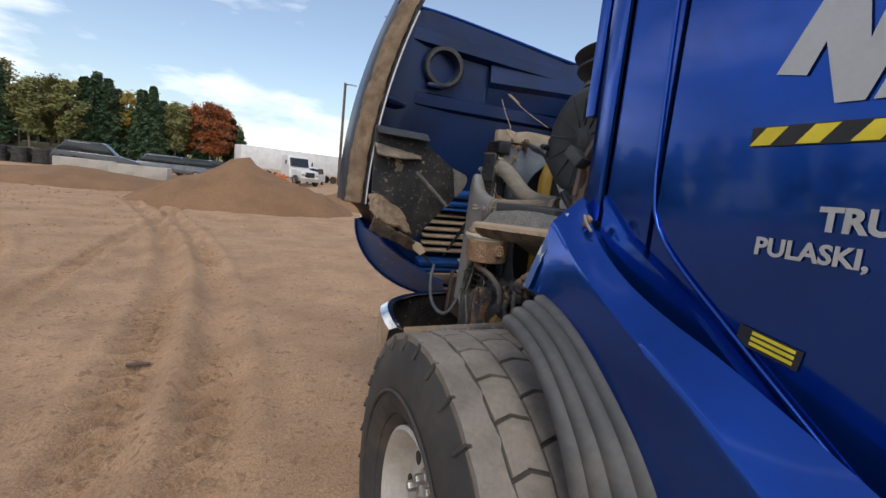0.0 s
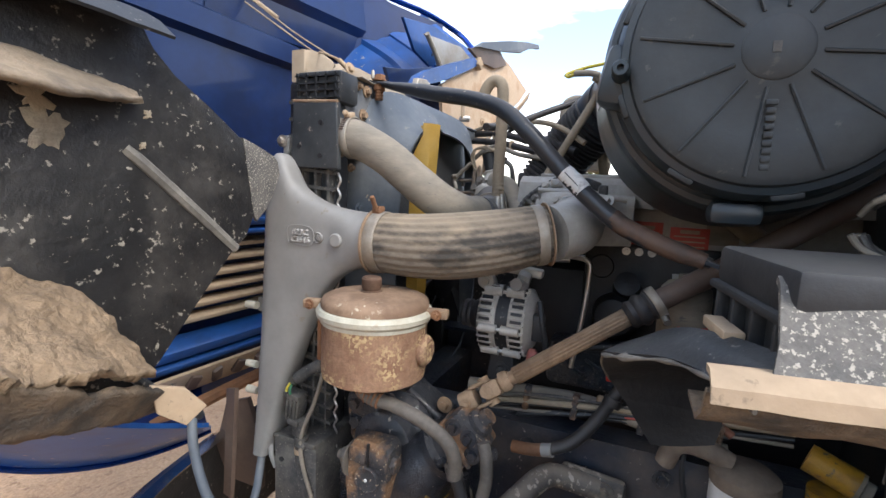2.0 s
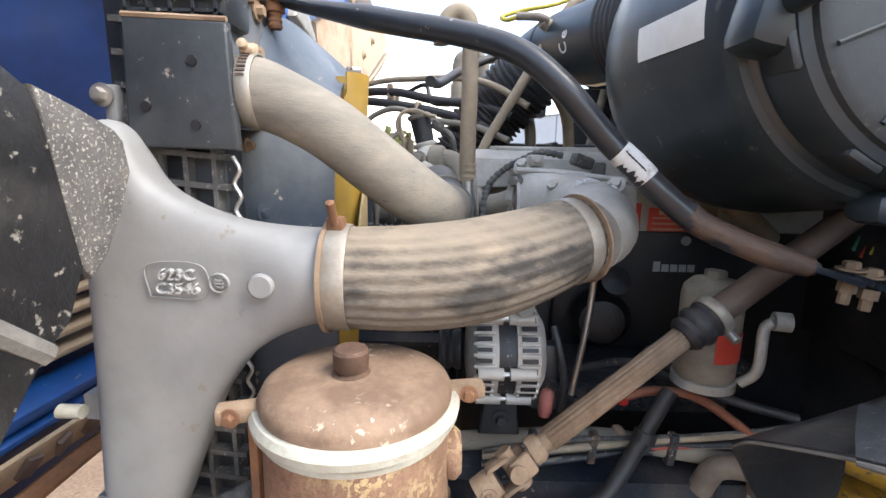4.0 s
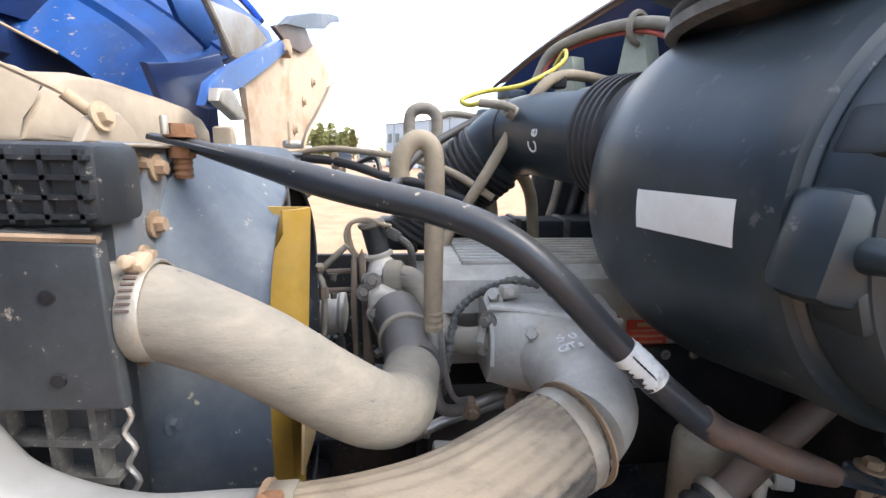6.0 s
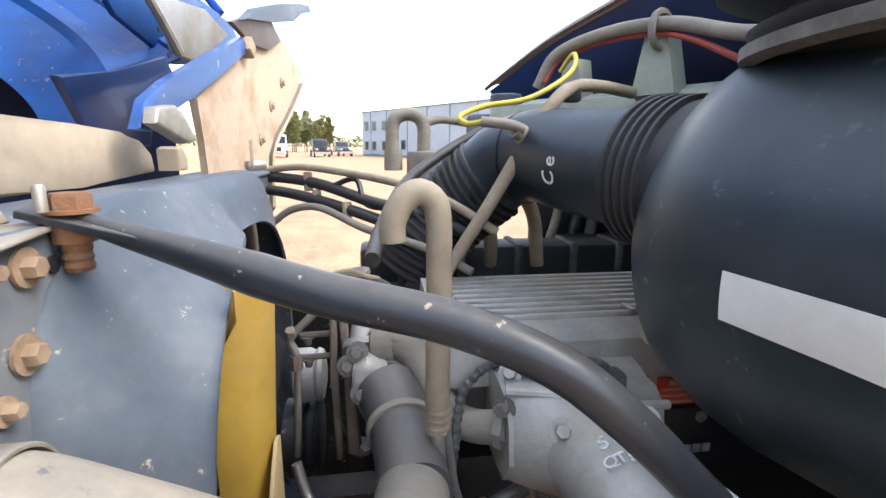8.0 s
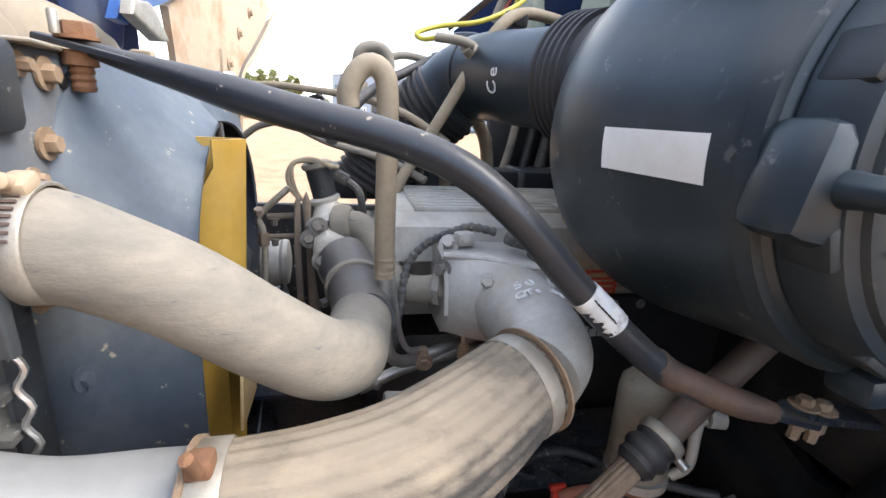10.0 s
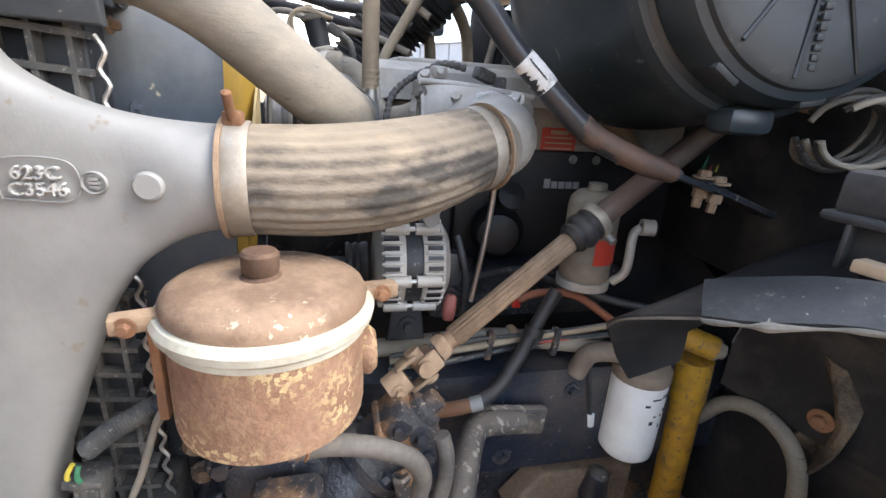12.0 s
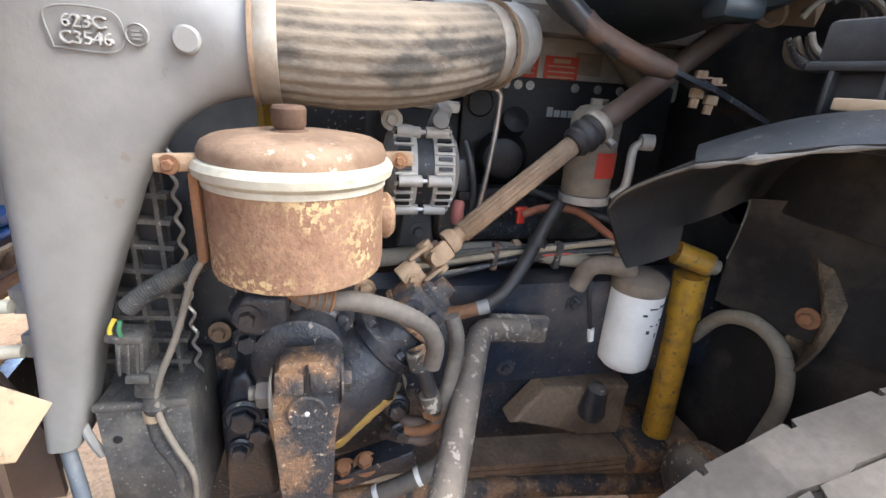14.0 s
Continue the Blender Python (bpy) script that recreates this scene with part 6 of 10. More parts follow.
# intake elbow with chalk marks
elb = part("intake_elbow", Geo().tube([(1.205, 1.732, 1.5455), (1.235, 1.704, 1.554), (1.28, 1.697, 1.560), (1.335, 1.702, 1.566), (1.40, 1.715, 1.570)], lambda s: 0.0565 + 0.006 * s, 36, 30), M_alu, engine, "cast grey intake elbow with chalk writing")
body_rows = []
for i in range(11):
    s = i / 10
    y = 1.80 - 0.215 * s
    x0 = 1.372 - 0.055 * math.sin(math.pi * min(1, s * 1.1)) + 0.02 * s
    body_rows.append([(x0 + 0.02, y, 1.512), (x0 - 0.004, y, 1.55), (x0 + 0.004, y, 1.598), (x0 + 0.026, y, 1.628 - 0.012 * s), (x0 + 0.05, y, 1.638 - 0.02 * s), (1.46, y, 1.645 - 0.02 * s), (1.49, y, 1.63), (1.49, y, 1.512)])
man = part("intake_body", Geo().sheet(body_rows, -0.008), M_alu, engine, "cast grey intake body on the head", sharp=50)
part("body_end", Geo().prism([(1.392, 1.512), (1.368, 1.55), (1.376, 1.598), (1.398, 1.628), (1.49, 1.642), (1.49, 1.512)], Matrix(((1, 0, 0, 0), (0, 0, -1, 1.806), (0, 1, 0, 0), (0, 0, 0, 1))), 0.012, 0.003), M_alu, man)
part("top_lip", Geo().tube([(1.40, 1.805, 1.634), (1.385, 1.74, 1.632), (1.365, 1.68, 1.626), (1.37, 1.60, 1.618)], 0.006, 8, 20), M_alu, man)
for p in ((1.350, 1.748, 1.606), (1.352, 1.64, 1.612), (1.43, 1.79, 1.642)):
    part("elbow_bolt", Geo().bolt(p, (-0.75, 0.35, 0.55), 0.0095, 0.014), M_alu, man)
part("bleed_clip", Geo().box((1.43, 1.767, 1.652), (0.022, 0.03, 0.022), Euler((0, 0, 0.3)).to_matrix(), 0.005).lathe([(0.006, 0), (0.006, 0.004), (0, 0.004)], (1.418, 1.767, 1.654), (-1, 0, 0.2), 12), M_alu, man)
for word, size, x_, y_ in (("50", 0.026, 1.298, 1.733), ("15w", 0.017, 1.304, 1.695), ("QTs", 0.020, 1.272, 1.738), ("40", 0.022, 1.274, 1.692)):
    for k, ch in enumerate(word):
        lean = math.asin((1.700 - y_ + 0.62 * size * (k + 0.4)) / 0.0605)
        nrm = Vector((0, -math.sin(lean), math.cos(lean)))
        part("chalk", text_geo(ch, size, frame_xyz(Vector((x_, 1.700, 1.5605)) + nrm * 0.0618, nrm.cross(Vector((-1, 0, 0))), (1, 0, 0.05)), 0.0008, 1.0, 0.0002), M_chalk, elb, "white chalk writing")
# coolant elbow and thermostat
elbow = part("thermostat_elbow", Geo().tube([(1.31, 1.925, 1.572), (1.36, 1.928, 1.570), (1.41, 1.932, 1.574), (1.46, 1.942, 1.590), (1.49, 1.952, 1.60)], lambda v: 0.040 + 0.003 * v, 32, 30), M_elbow, engine, "smooth dark coolant elbow, dusty on top")
part("elbow_band", Geo().lathe([(0.0425, -0.006), (0.0455, -0.005), (0.0455, 0.005), (0.0425, 0.006)], (1.425, 1.9345, 1.578), (1, 0.12, 0.2), 32), M_hose, elbow)
part("elbow_screw", Geo().bolt((1.432, 1.968, 1.555), (-0.5, 0.8, -0.2), 0.008, 0.02), M_iron, elbow)
house = part("thermostat_housing", Geo().prism([(1.935, 1.555), (1.985, 1.56), (2.000, 1.60), (1.997, 1.635), (1.978, 1.648), (1.95, 1.635)], side_at(1.535), 0.06, 0.010), M_alu, engine, "dusty cast thermostat housing")
part("housing_neck", Geo().tube([(1.53, 1.978, 1.615), (1.555, 1.978, 1.645), (1.578, 1.976, 1.672)], lambda v: 0.030 - 0.007 * v, 22, 10), M_alu, house)
part("housing_flange", Geo().lathe([(0.028, 0), (0.036, 0.002), (0.036, 0.012), (0.028, 0.014)], (1.545, 1.978, 1.634), (0.6, 0, 0.75), 26), M_alu, house)
for q in ((1.473, 1.985, 1.603), (1.475, 1.960, 1.575), (1.50, 2.004, 1.632), (1.50, 1.99, 1.652)):
    part("housing_bolt", Geo().bolt(q, (-0.9, 0.1, 0.3), 0.009, 0.012), M_iron, house)
ear = part("housing_ear", Geo().prism([(1.916, 1.585), (1.944, 1.582), (1.958, 1.61), (1.95, 1.636), (1.93, 1.628)], side_at(1.515), 0.014, 0.004), M_iron, engine)
part("ear_bolt", Geo().bolt((1.50, 1.935, 1.604), (-1, 0.1, 0.2), 0.0105, 0.014), M_iron, ear)
byp = part("bypass_tube", Geo().tube([(1.55, 1.972, 1.640), (1.535, 1.955, 1.645), (1.53, 1.927, 1.647), (1.515, 1.903, 1.627), (1.49, 1.882, 1.587), (1.46, 1.86, 1.566), (1.43, 1.832, 1.568), (1.40, 1.797, 1.585)], lambda v: 0.0245 - 0.003 * v, 24, 60), M_hose, engine, "bent tan coolant tube")
part("bypass_collar", Geo().lathe([(0.026, -0.016), (0.034, -0.012), (0.0355, 0.0), (0.034, 0.012), (0.028, 0.017)], (1.537, 1.952, 1.646), (-0.25, -0.95, 0.1), 28), M_hose, byp)
part("bypass_flange", Geo().prism([(-0.03, -0.022), (0.02, -0.026), (0.03, 0.0), (0.02, 0.03), (-0.02, 0.042), (-0.034, 0.02)], frame_xyz((1.408, 1.797, 1.582), (-0.75, 0.6, 0), (0, 0, 1)), 0.014, 0.004), M_alu, engine)
part("flange_bolt", Geo().bolt((1.396, 1.806, 1.612), (-0.6, 0.6, 0.2), 0.0095, 0.014), M_iron, engine)
sensor = part("sensor_body", Geo().tube([(1.58, 1.993, 1.737), (1.58, 1.988, 1.715), (1.58, 1.982, 1.688)], lambda v: 0.0225 - 0.002 * v, 22, 10), M_black, engine, "black sensor body")
part("sensor_cap", Geo().lathe([(0.023, 0), (0.0255, 0.003), (0.0255, 0.009), (0.02, 0.012), (0, 0.012)], (1.58, 1.994, 1.736), (0, 0.25, 1), 22), M_hose, sensor, "dusty sensor cap")
part("sensor_ring", Geo().lathe([(0.022, 0), (0.0275, 0.003), (0.0275, 0.009), (0.022, 0.012)], (1.58, 1.981, 1.676), (0, 0.28, 1), 22), M_alu, sensor)
part("sensor_plug", Geo().box((1.58, 1.955, 1.722), (0.02, 0.028, 0.02), Euler((0.5, 0, 0)).to_matrix(), 0.004).tube([(1.58, 1.945, 1.716), (1.575, 1.925, 1.70), (1.575, 1.918, 1.67), (1.59, 1.915, 1.63)], 0.007, 8, 16), M_plug, sensor)
for k in range(2):
    part("sensor_bail", Geo().tube([(1.56, 1.968 - 0.01 * k, 1.74), (1.56, 2.002, 1.753 - 0.004 * k), (1.56, 2.030, 1.746), (1.56, 2.041 - 0.006 * k, 1.725), (1.56, 2.035 - 0.006 * k, 1.70), (1.56, 2.02, 1.683)], 0.004, 8, 30), M_rubt, engine, "bent tan wire guard")
for outline in ([(2.019, 1.45), (2.029, 1.45), (2.033, 1.60), (2.031, 1.68), (2.027, 1.692), (2.021, 1.68), (2.022, 1.60)], [(1.988, 1.45), (2.011, 1.46), (2.013, 1.60), (2.018, 1.685), (2.012, 1.70), (2.005, 1.68), (2.004, 1.58)]):
    part("front_bracket", Geo().prism(outline, side_at(1.56), 0.018, 0.003), M_dustbrk, engine, "tall dusty brown front bracket")
for z in (1.654, 1.618):
    pin = part("bracket_pin", Geo().tube([(1.565, 2.077, z), (1.56, 2.028, z + 0.003)], 0.005, 8), M_dustbrk, engine)
    part("pin_nut", Geo().bolt((1.565, 2.066, z - 0.002), (0, 0, -1), 0.006, 0.014), M_iron, pin)
part("front_pulley", Geo().lathe([(0.02, 0), (0.042, 0.004), (0.046, 0.012), (0.042, 0.018), (0.046, 0.026), (0.046, 0.05), (0.03, 0.056), (0, 0.056)], (1.65, 2.05, 1.545), (0, 1, 0), 36), M_alu, engine, "dusty grey front drum")
pul = part("idler_pulley", Geo().lathe([(0, 0), (0.055, 0), (0.064, 0.004), (0.058, 0.012), (0.064, 0.02), (0.058, 0.028), (0.064, 0.036), (0.064, 0.06), (0, 0.06)], (1.64, 2.06, 1.435), (0, 1, 0), 36), M_black, engine, "black belt pulley")
part("fan_belt", Geo().sheet([[(1.57, y, z), (1.59, y, z)] for y, z in ((2.038, 1.56), (2.036, 1.52), (2.032, 1.49), (2.02, 1.465), (2.0, 1.45), (1.97, 1.445))], 0.008), M_black, engine, "black ribbed belt")
sl = part("steel_line", Geo().tube([(1.55, 2.089, 1.46), (1.55, 2.086, 1.50), (1.55, 2.081, 1.60), (1.55, 2.083, 1.635), (1.55, 2.088, 1.656), (1.55, 2.062, 1.684), (1.55, 2.038, 1.706)], 0.0058, 10, 50), M_clamp, engine)
part("line_nut", Geo().bolt((1.55, 2.0815, 1.605), (0, 0.05, 1), 0.0095, 0.024, False), M_dustbrk, sl)
part("line_nut", Geo().bolt((1.55, 2.087, 1.66), (-0.4, 0, 1), 0.009, 0.012, False), M_dustbrk, sl)
part("steel_line", Geo().tube([(1.478, 2.078, 1.50), (1.46, 2.06, 1.455), (1.42, 2.02, 1.435), (1.36, 1.9, 1.445)], 0.0075, 10, 20), M_steel, engine)
# dipstick tube
dip = part("filler_tube", Geo().tube([(1.36, 1.945, 1.838), (1.36, 1.945, 1.858), (1.36, 1.934, 1.880), (1.36, 1.918, 1.889), (1.36, 1.903, 1.880), (1.36, 1.8975, 1.856), (1.36, 1.8965, 1.78), (1.36, 1.897, 1.70), (1.36, 1.897, 1.615)], 0.0138, 18, 60), M_rubt, engine, "tan rubber breather hose")
for k in range(3):
    part("hose_band", Geo().lathe([(0.0125, 0), (0.0148, 0.003), (0.0148, 0.006), (0.0125, 0.009)], (1.36, 1.896, 1.618 + 0.010 * k), (0, 0, 1), 18), M_rubt, dip)
part("steel_tube", Geo().tube([(1.36, 1.896, 1.62), (1.36, 1.893, 1.55), (1.362, 1.888, 1.50), (1.37, 1.872, 1.478), (1.385, 1.84, 1.472), (1.405, 1.79, 1.478), (1.43, 1.73, 1.485)], 0.0095, 14, 40), M_steel, engine, "bright bent steel tube")
part("thin_tube", Geo().tube([(1.355, 1.886, 1.62), (1.358, 1.875, 1.54), (1.365, 1.86, 1.50), (1.38, 1.84, 1.49)], 0.0045, 8, 20), M_steel, engine)
part("tube_clip", Geo().box((1.385, 1.832, 1.472), (0.02, 0.016, 0.036), None, 0.005).bolt((1.372, 1.832, 1.472), (-1, 0, 0), 0.008, 0.01), M_rustlight, engine)
part("lower_tube", Geo().tube([(1.36, 1.93, 1.44), (1.38, 1.87, 1.455), (1.40, 1.80, 1.465), (1.42, 1.72, 1.468)], 0.009, 12, 20), M_steel, engine)
part("bleed_screw", Geo().tube([(1.375, 1.77, 1.47), (1.375, 1.772, 1.53)], 0.004, 8).lathe([(0.007, 0), (0.009, 0.01), (0.009, 0.028), (0.006, 0.034), (0, 0.034)], (1.375, 1.77, 1.465), (0, 0, 1), 12), M_rustlight, engine)
part("wire_loom", Geo().tube([(1.41, 1.875, 1.48), (1.425, 1.862, 1.56), (1.45, 1.85, 1.605), (1.46, 1.82, 1.635), (1.45, 1.785, 1.655), (1.44, 1.755, 1.668), (1.43, 1.715, 1.662)], lambda s: 0.0065 + 0.0008 * (1 if int(s * 50) % 2 else -1), 10, 101), M_plug, engine, "grey corrugated wire loom")
part("loom_plug", Geo().box((1.415, 1.683, 1.652), (0.024, 0.042, 0.022), Euler((0.3, 0, 0.3)).to_matrix(), 0.005).box((1.405, 1.655, 1.636), (0.03, 0.02, 0.03), None, 0.005), M_plug, engine)
part("wiring_box", Geo().box((1.98, 1.62, 1.66), (0.10, 0.75, 0.085), None, 0.012), M_box, engine, "long dusty black wiring trough")
for y in (1.9, 1.76, 1.62, 1.48, 1.36):
    part("trough_band", Geo().box((1.98, y, 1.66), (0.112, 0.02, 0.095), None, 0.006), M_plug, engine)
part("rear_clutter", Geo().box((2.05, 1.3, 1.60), (0.16, 0.3, 0.2), None, 0.03), M_dark, engine)
for p in ([(1.92, 1.72, 1.83), (1.90, 1.70, 1.74), (1.93, 1.69, 1.66)], [(1.86, 1.66, 1.86), (1.90, 1.60, 1.78), (1.91, 1.58, 1.66)]):
    part("tan_hose", Geo().tube(p, 0.016, 12, 16), M_rubt, engine)
part("rear_hose", Geo().tube([(1.42, 1.60, 1.70), (1.42, 1.48, 1.66), (1.46, 1.36, 1.57), (1.50, 1.26, 1.5)], 0.022, 14, 20), M_rubt, engine, "tan heater hose")
part("lower_hose", Geo().tube([(1.30, 1.92, 1.15), (1.30, 1.80, 1.16), (1.30, 1.65, 1.165), (1.295, 1.5, 1.145), (1.30, 1.37, 1.12)], 0.0175, 16, 40), M_hose, engine, "grey coolant hose low on the engine")
part("hose_clip", Geo().lathe([(0.019, -0.008), (0.022, -0.004), (0.022, 0.004), (0.019, 0.008)], (1.30, 1.615, 1.165), (0, 1, 0), 20), M_rustlight, engine)
part("oil_pipe", Geo().tube([(1.40, 1.735, 1.478), (1.36, 1.70, 1.482), (1.35, 1.668, 1.475), (1.35, 1.665, 1.44), (1.35, 1.672, 1.35), (1.352, 1.69, 1.22)], 0.006, 10, 40), M_steel, engine, "bent steel dipstick tube")
part("red_hose", Geo().tube([(1.32, 1.60, 1.235), (1.31, 1.56, 1.252), (1.30, 1.49, 1.25), (1.295, 1.42, 1.207), (1.285, 1.365, 1.165)], 0.0085, 10, 30), mk("red_brown_hose", (0.25, 0.09, 0.05), (0.18, 0.08, 0.05), 0.7, scale=14), engine, "red-brown fuel hose")
part("red_tee", Geo().box((1.33, 1.60, 1.23), (0.012, 0.018, 0.035), None, 0.003).box((1.33, 1.60, 1.245), (0.012, 0.03, 0.01), None, 0.003), mk("red_plastic", (0.45, 0.03, 0.02), None, 0.4, scale=20), engine, "red plastic tee fitting")
for k in range(6):
    y = 1.72 - 0.06 * k
    part("injector_line", Geo().tube([(1.50, y + 0.02, 1.20 + 0.01 * (k % 3)), (1.42, y, 1.22), (1.40, y - 0.05, 1.19 + 0.015 * (k % 2)), (1.5, y - 0.08, 1.17)], 0.005, 8, 20), M_grime, engine)
part("lower_casting", Geo().box((1.47, 1.55, 1.20), (0.1, 0.42, 0.12), None, 0.02), M_grime, engine)
part("side_rail_casting", Geo().box((1.42, 1.52, 1.255), (0.05, 0.4, 0.02), None, 0.006), M_grime, engine)
part("loom_tube", Geo().tube([(1.36, 1.68, 1.27), (1.38, 1.58, 1.275), (1.36, 1.5, 1.255), (1.33, 1.4, 1.225), (1.3, 1.3, 1.21)], 0.009, 10, 24), M_black, engine)

# ---- fan shroud and fan ring ----
shroud = thing("fan_shroud", (1.65, 2.15, 1.0), "blue-grey sheet steel fan shroud over the radiator", "fan shroud")
cx, cz = 1.62, 1.40


def rounded(a, rx, rz, n=3.0):
    """A point of a rounded square about the fan's axis."""
    ca, sa = math.cos(a), math.sin(a)
    k = (abs(ca) ** n + abs(sa) ** n) ** (-1 / n)
    return cx + rx * k * ca, cz + rz * k * sa


sg = []
for i in range(97):
    a = math.pi * 2 * i / 96
    bx, bz = rounded(a, 0.405, 0.475, 6.0)
    qx, qz = rounded(a, 0.402, 0.455, 5.0)
    mx, mz = rounded(a, 0.400, 0.425, 3.6)
    rx, rz = rounded(a, 0.398, 0.40)
    lean = 0.075 * max(0.0, -math.cos(a)) ** 0.5
    sg.append([(bx, 2.235, bz), (bx, 2.205, bz), (qx, 2.195, qz), (mx, 2.185 - lean * 0.4, mz), (rx, 2.17 - lean * 0.8, rz), (rx, 2.17 - lean, rz)])
part("shroud_skin", Geo().sheet(sg, 0.006), M_shroud, shroud, "pressed shroud skin", sharp=60)
for k in range(6):
    part("shroud_bolt", Geo().bolt((1.213, 2.20, 1.05 + 0.13 * k), (-0.3, -1, 0), 0.008, 0.01), M_shroud, shroud)
fanring = thing("fan_guard", (1.62, 2.08, 1.05), "ochre yellow plastic fan guard, dusty", "fan guard")
fg = []
for i in range(25):
    z = 1.03 + 0.762 * i / 24
    k = min(0.86, abs(z - cz) / 0.40)
    xl = max(1.352, cx - 0.385 * max(0.0, 1 - k ** 3) ** (1 / 3))
    yr = 2.073 + 0.055 * (1.76 - z)
    back = min(1.0, max(0.0, (1.745 - z) / 0.03))
    fg.append([(min(xl, 1.36), 2.102 + 0.033 * back, z), (min(xl + 0.004, 1.365), 2.095 + 0.010 * back, z), (min(xl + 0.012, 1.37), yr + 0.012, z), (1.392, yr, z), (1.402, yr + 0.006, z), (1.405, yr + 0.06, z)])
part("guard_plate", Geo().sheet(fg, 0.006), M_yellow, fanring)
part("guard_gusset", Geo().prism([(1.30, 1.43), (1.398, 1.43), (1.398, 1.60), (1.38, 1.605), (1.33, 1.55)], frame_xyz((0, 2.082, 0), (1, 0, 0), (0, 0, 1)), 0.004, 0.001), M_guarddust, fanring, "dust-paled web of the guard")
fan = thing("cooling_fan", (1.62, 2.1, 1.1), "black radiator fan at rest behind the shroud", "fan")
part("fan_hub", Geo().lathe([(0.09, 0), (0.10, 0.02), (0.10, 0.05), (0.06, 0.07), (0, 0.07)], (cx + 0.1, 2.22, cz - 0.05), (0, -1, 0), 28), M_dark, fan)
for k in range(9):
    ra = 2 * math.pi * k / 9
    part("fan_blade", Geo().sheet([[(cx + 0.1 + r_ * math.cos(ra + d), 2.19 + 0.08 * d, cz - 0.05 + r_ * math.sin(ra + d)) for r_ in (0.09, 0.18, 0.26)] for d in np.linspace(-0.2, 0.2, 5)], 0.005), M_dark, fan)

# ---- support strut ----
strut = thing("support_strut", (1.2, 1.8, 1.48), "bent black steel support rod with rusty lower end and bolts", "support rod")
sp = [(1.281, 2.20, 1.881), (1.268, 2.155, 1.868), (1.25, 2.10, 1.855), (1.217, 2.005, 1.832), (1.195, 1.912, 1.813), (1.172, 1.842, 1.787), (1.160, 1.786, 1.743), (1.162, 1.722, 1.678), (1.152, 1.661, 1.621), (1.146, 1.598, 1.573), (1.136, 1.525, 1.542), (1.125, 1.456, 1.522)]


def strut_r(s):
    return 0.0165 * min(1, 0.36 + s * 3.4) if s < 0.5 else 0.0165 * min(1, 0.5 + (1 - s) * 9)


part("rod", Geo().tube(sp, strut_r, 20, 90), M_strut, strut, "black painted rod")
part("rust_sleeve", Geo().tube([(1.148, 1.618, 1.588), (1.1455, 1.592, 1.570), (1.136, 1.525, 1.542), (1.126, 1.465, 1.524)], lambda s: 0.0170 - 0.004 * max(0, s - 0.8) * 5, 20, 30), M_lowrust, strut, "worn rusty lower end")
ta0, ta1 = Vector((1.1605, 1.709, 1.6655)), Vector((1.154, 1.672, 1.6315))
part("strut_tag", Geo().tube([ta0, ta0.lerp(ta1, 0.5) + Vector((0, 0, 0.001)), ta1], lambda v: 0.0172 + 0.0009 * noise.noise(Vector((v * 9, 2, 0))), 24, 26), M_tag, strut, "torn white paper tag with bars")
for k in range(6):
    p = ta0.lerp(ta1, 0.2 + 0.11 * k)
    part("tag_bar", Geo().box(p + Vector((-0.0172, 0.002, 0.004)), (0.002, 0.0014, 0.008), Euler((-0.7, 0, 0)).to_matrix()), M_dark, strut)
part("flat_end", Geo().prism([(-0.03, -0.018), (0.06, -0.011), (0.06, 0.011), (-0.03, 0.018), (-0.04, 0.0)], frame_xyz((1.277, 2.19, 1.874), (-0.25, -0.93, -0.2), (1, -0.25, 0)), 0.006, 0.002), M_strut, strut)
part("top_bolt", Geo().lathe([(0.018, 0), (0.018, 0.003), (0.0, 0.003)], (1.279, 2.191, 1.8825), (0, 0, 1), 20).bolt((1.279, 2.191, 1.8835), (0, 0, 1), 0.0145, 0.014, False), M_rust, strut, "rusty hex bolt")
part("bolt_shank", Geo().lathe([(0.0145, 0), (0.0145, 0.013), (0.0095, 0.014), (0.0105, 0.018), (0.009, 0.021), (0.0105, 0.025), (0.009, 0.028), (0.0105, 0.032), (0.009, 0.036), (0, 0.037)], (1.279, 2.191, 1.8730), (0, 0, -1), 16), M_rust, strut)
part("top_plate", Geo().box((1.235, 2.222, 1.872), (0.10, 0.06, 0.004), Euler((0, 0, 0.2)).to_matrix(), 0.002), M_clamp, strut)
part("low_eye", Geo().prism([(0, -0.014), (0.07, -0.016), (0.085, 0.0), (0.07, 0.016), (0, 0.012)], frame_xyz((1.128, 1.468, 1.521), (0.03, -0.92, -0.28), (1, 0, 0)), 0.008, 0.002), M_strut, strut)
part("low_bracket", Geo().prism([(0, -0.02), (0.20, -0.03), (0.24, 0.0), (0.2, 0.03), (0, 0.02)], frame_xyz((1.138, 1.415, 1.508), (0.25, -0.95, -0.30), (1, 0.2, 0)), 0.01, 0.003), M_grime, strut)
for y, z in ((1.400, 1.490), (1.370, 1.481)):
    part("low_bolt", Geo().bolt((1.14, y, z + 0.028), (0, 0, 1), 0.010, 0.012).lathe([(0.011, 0), (0.011, 0.014), (0.007, 0.015), (0.007, 0.03), (0, 0.03)], (1.14, y, z + 0.012), (0, 0.1, -1), 6), M_rustlight, strut)

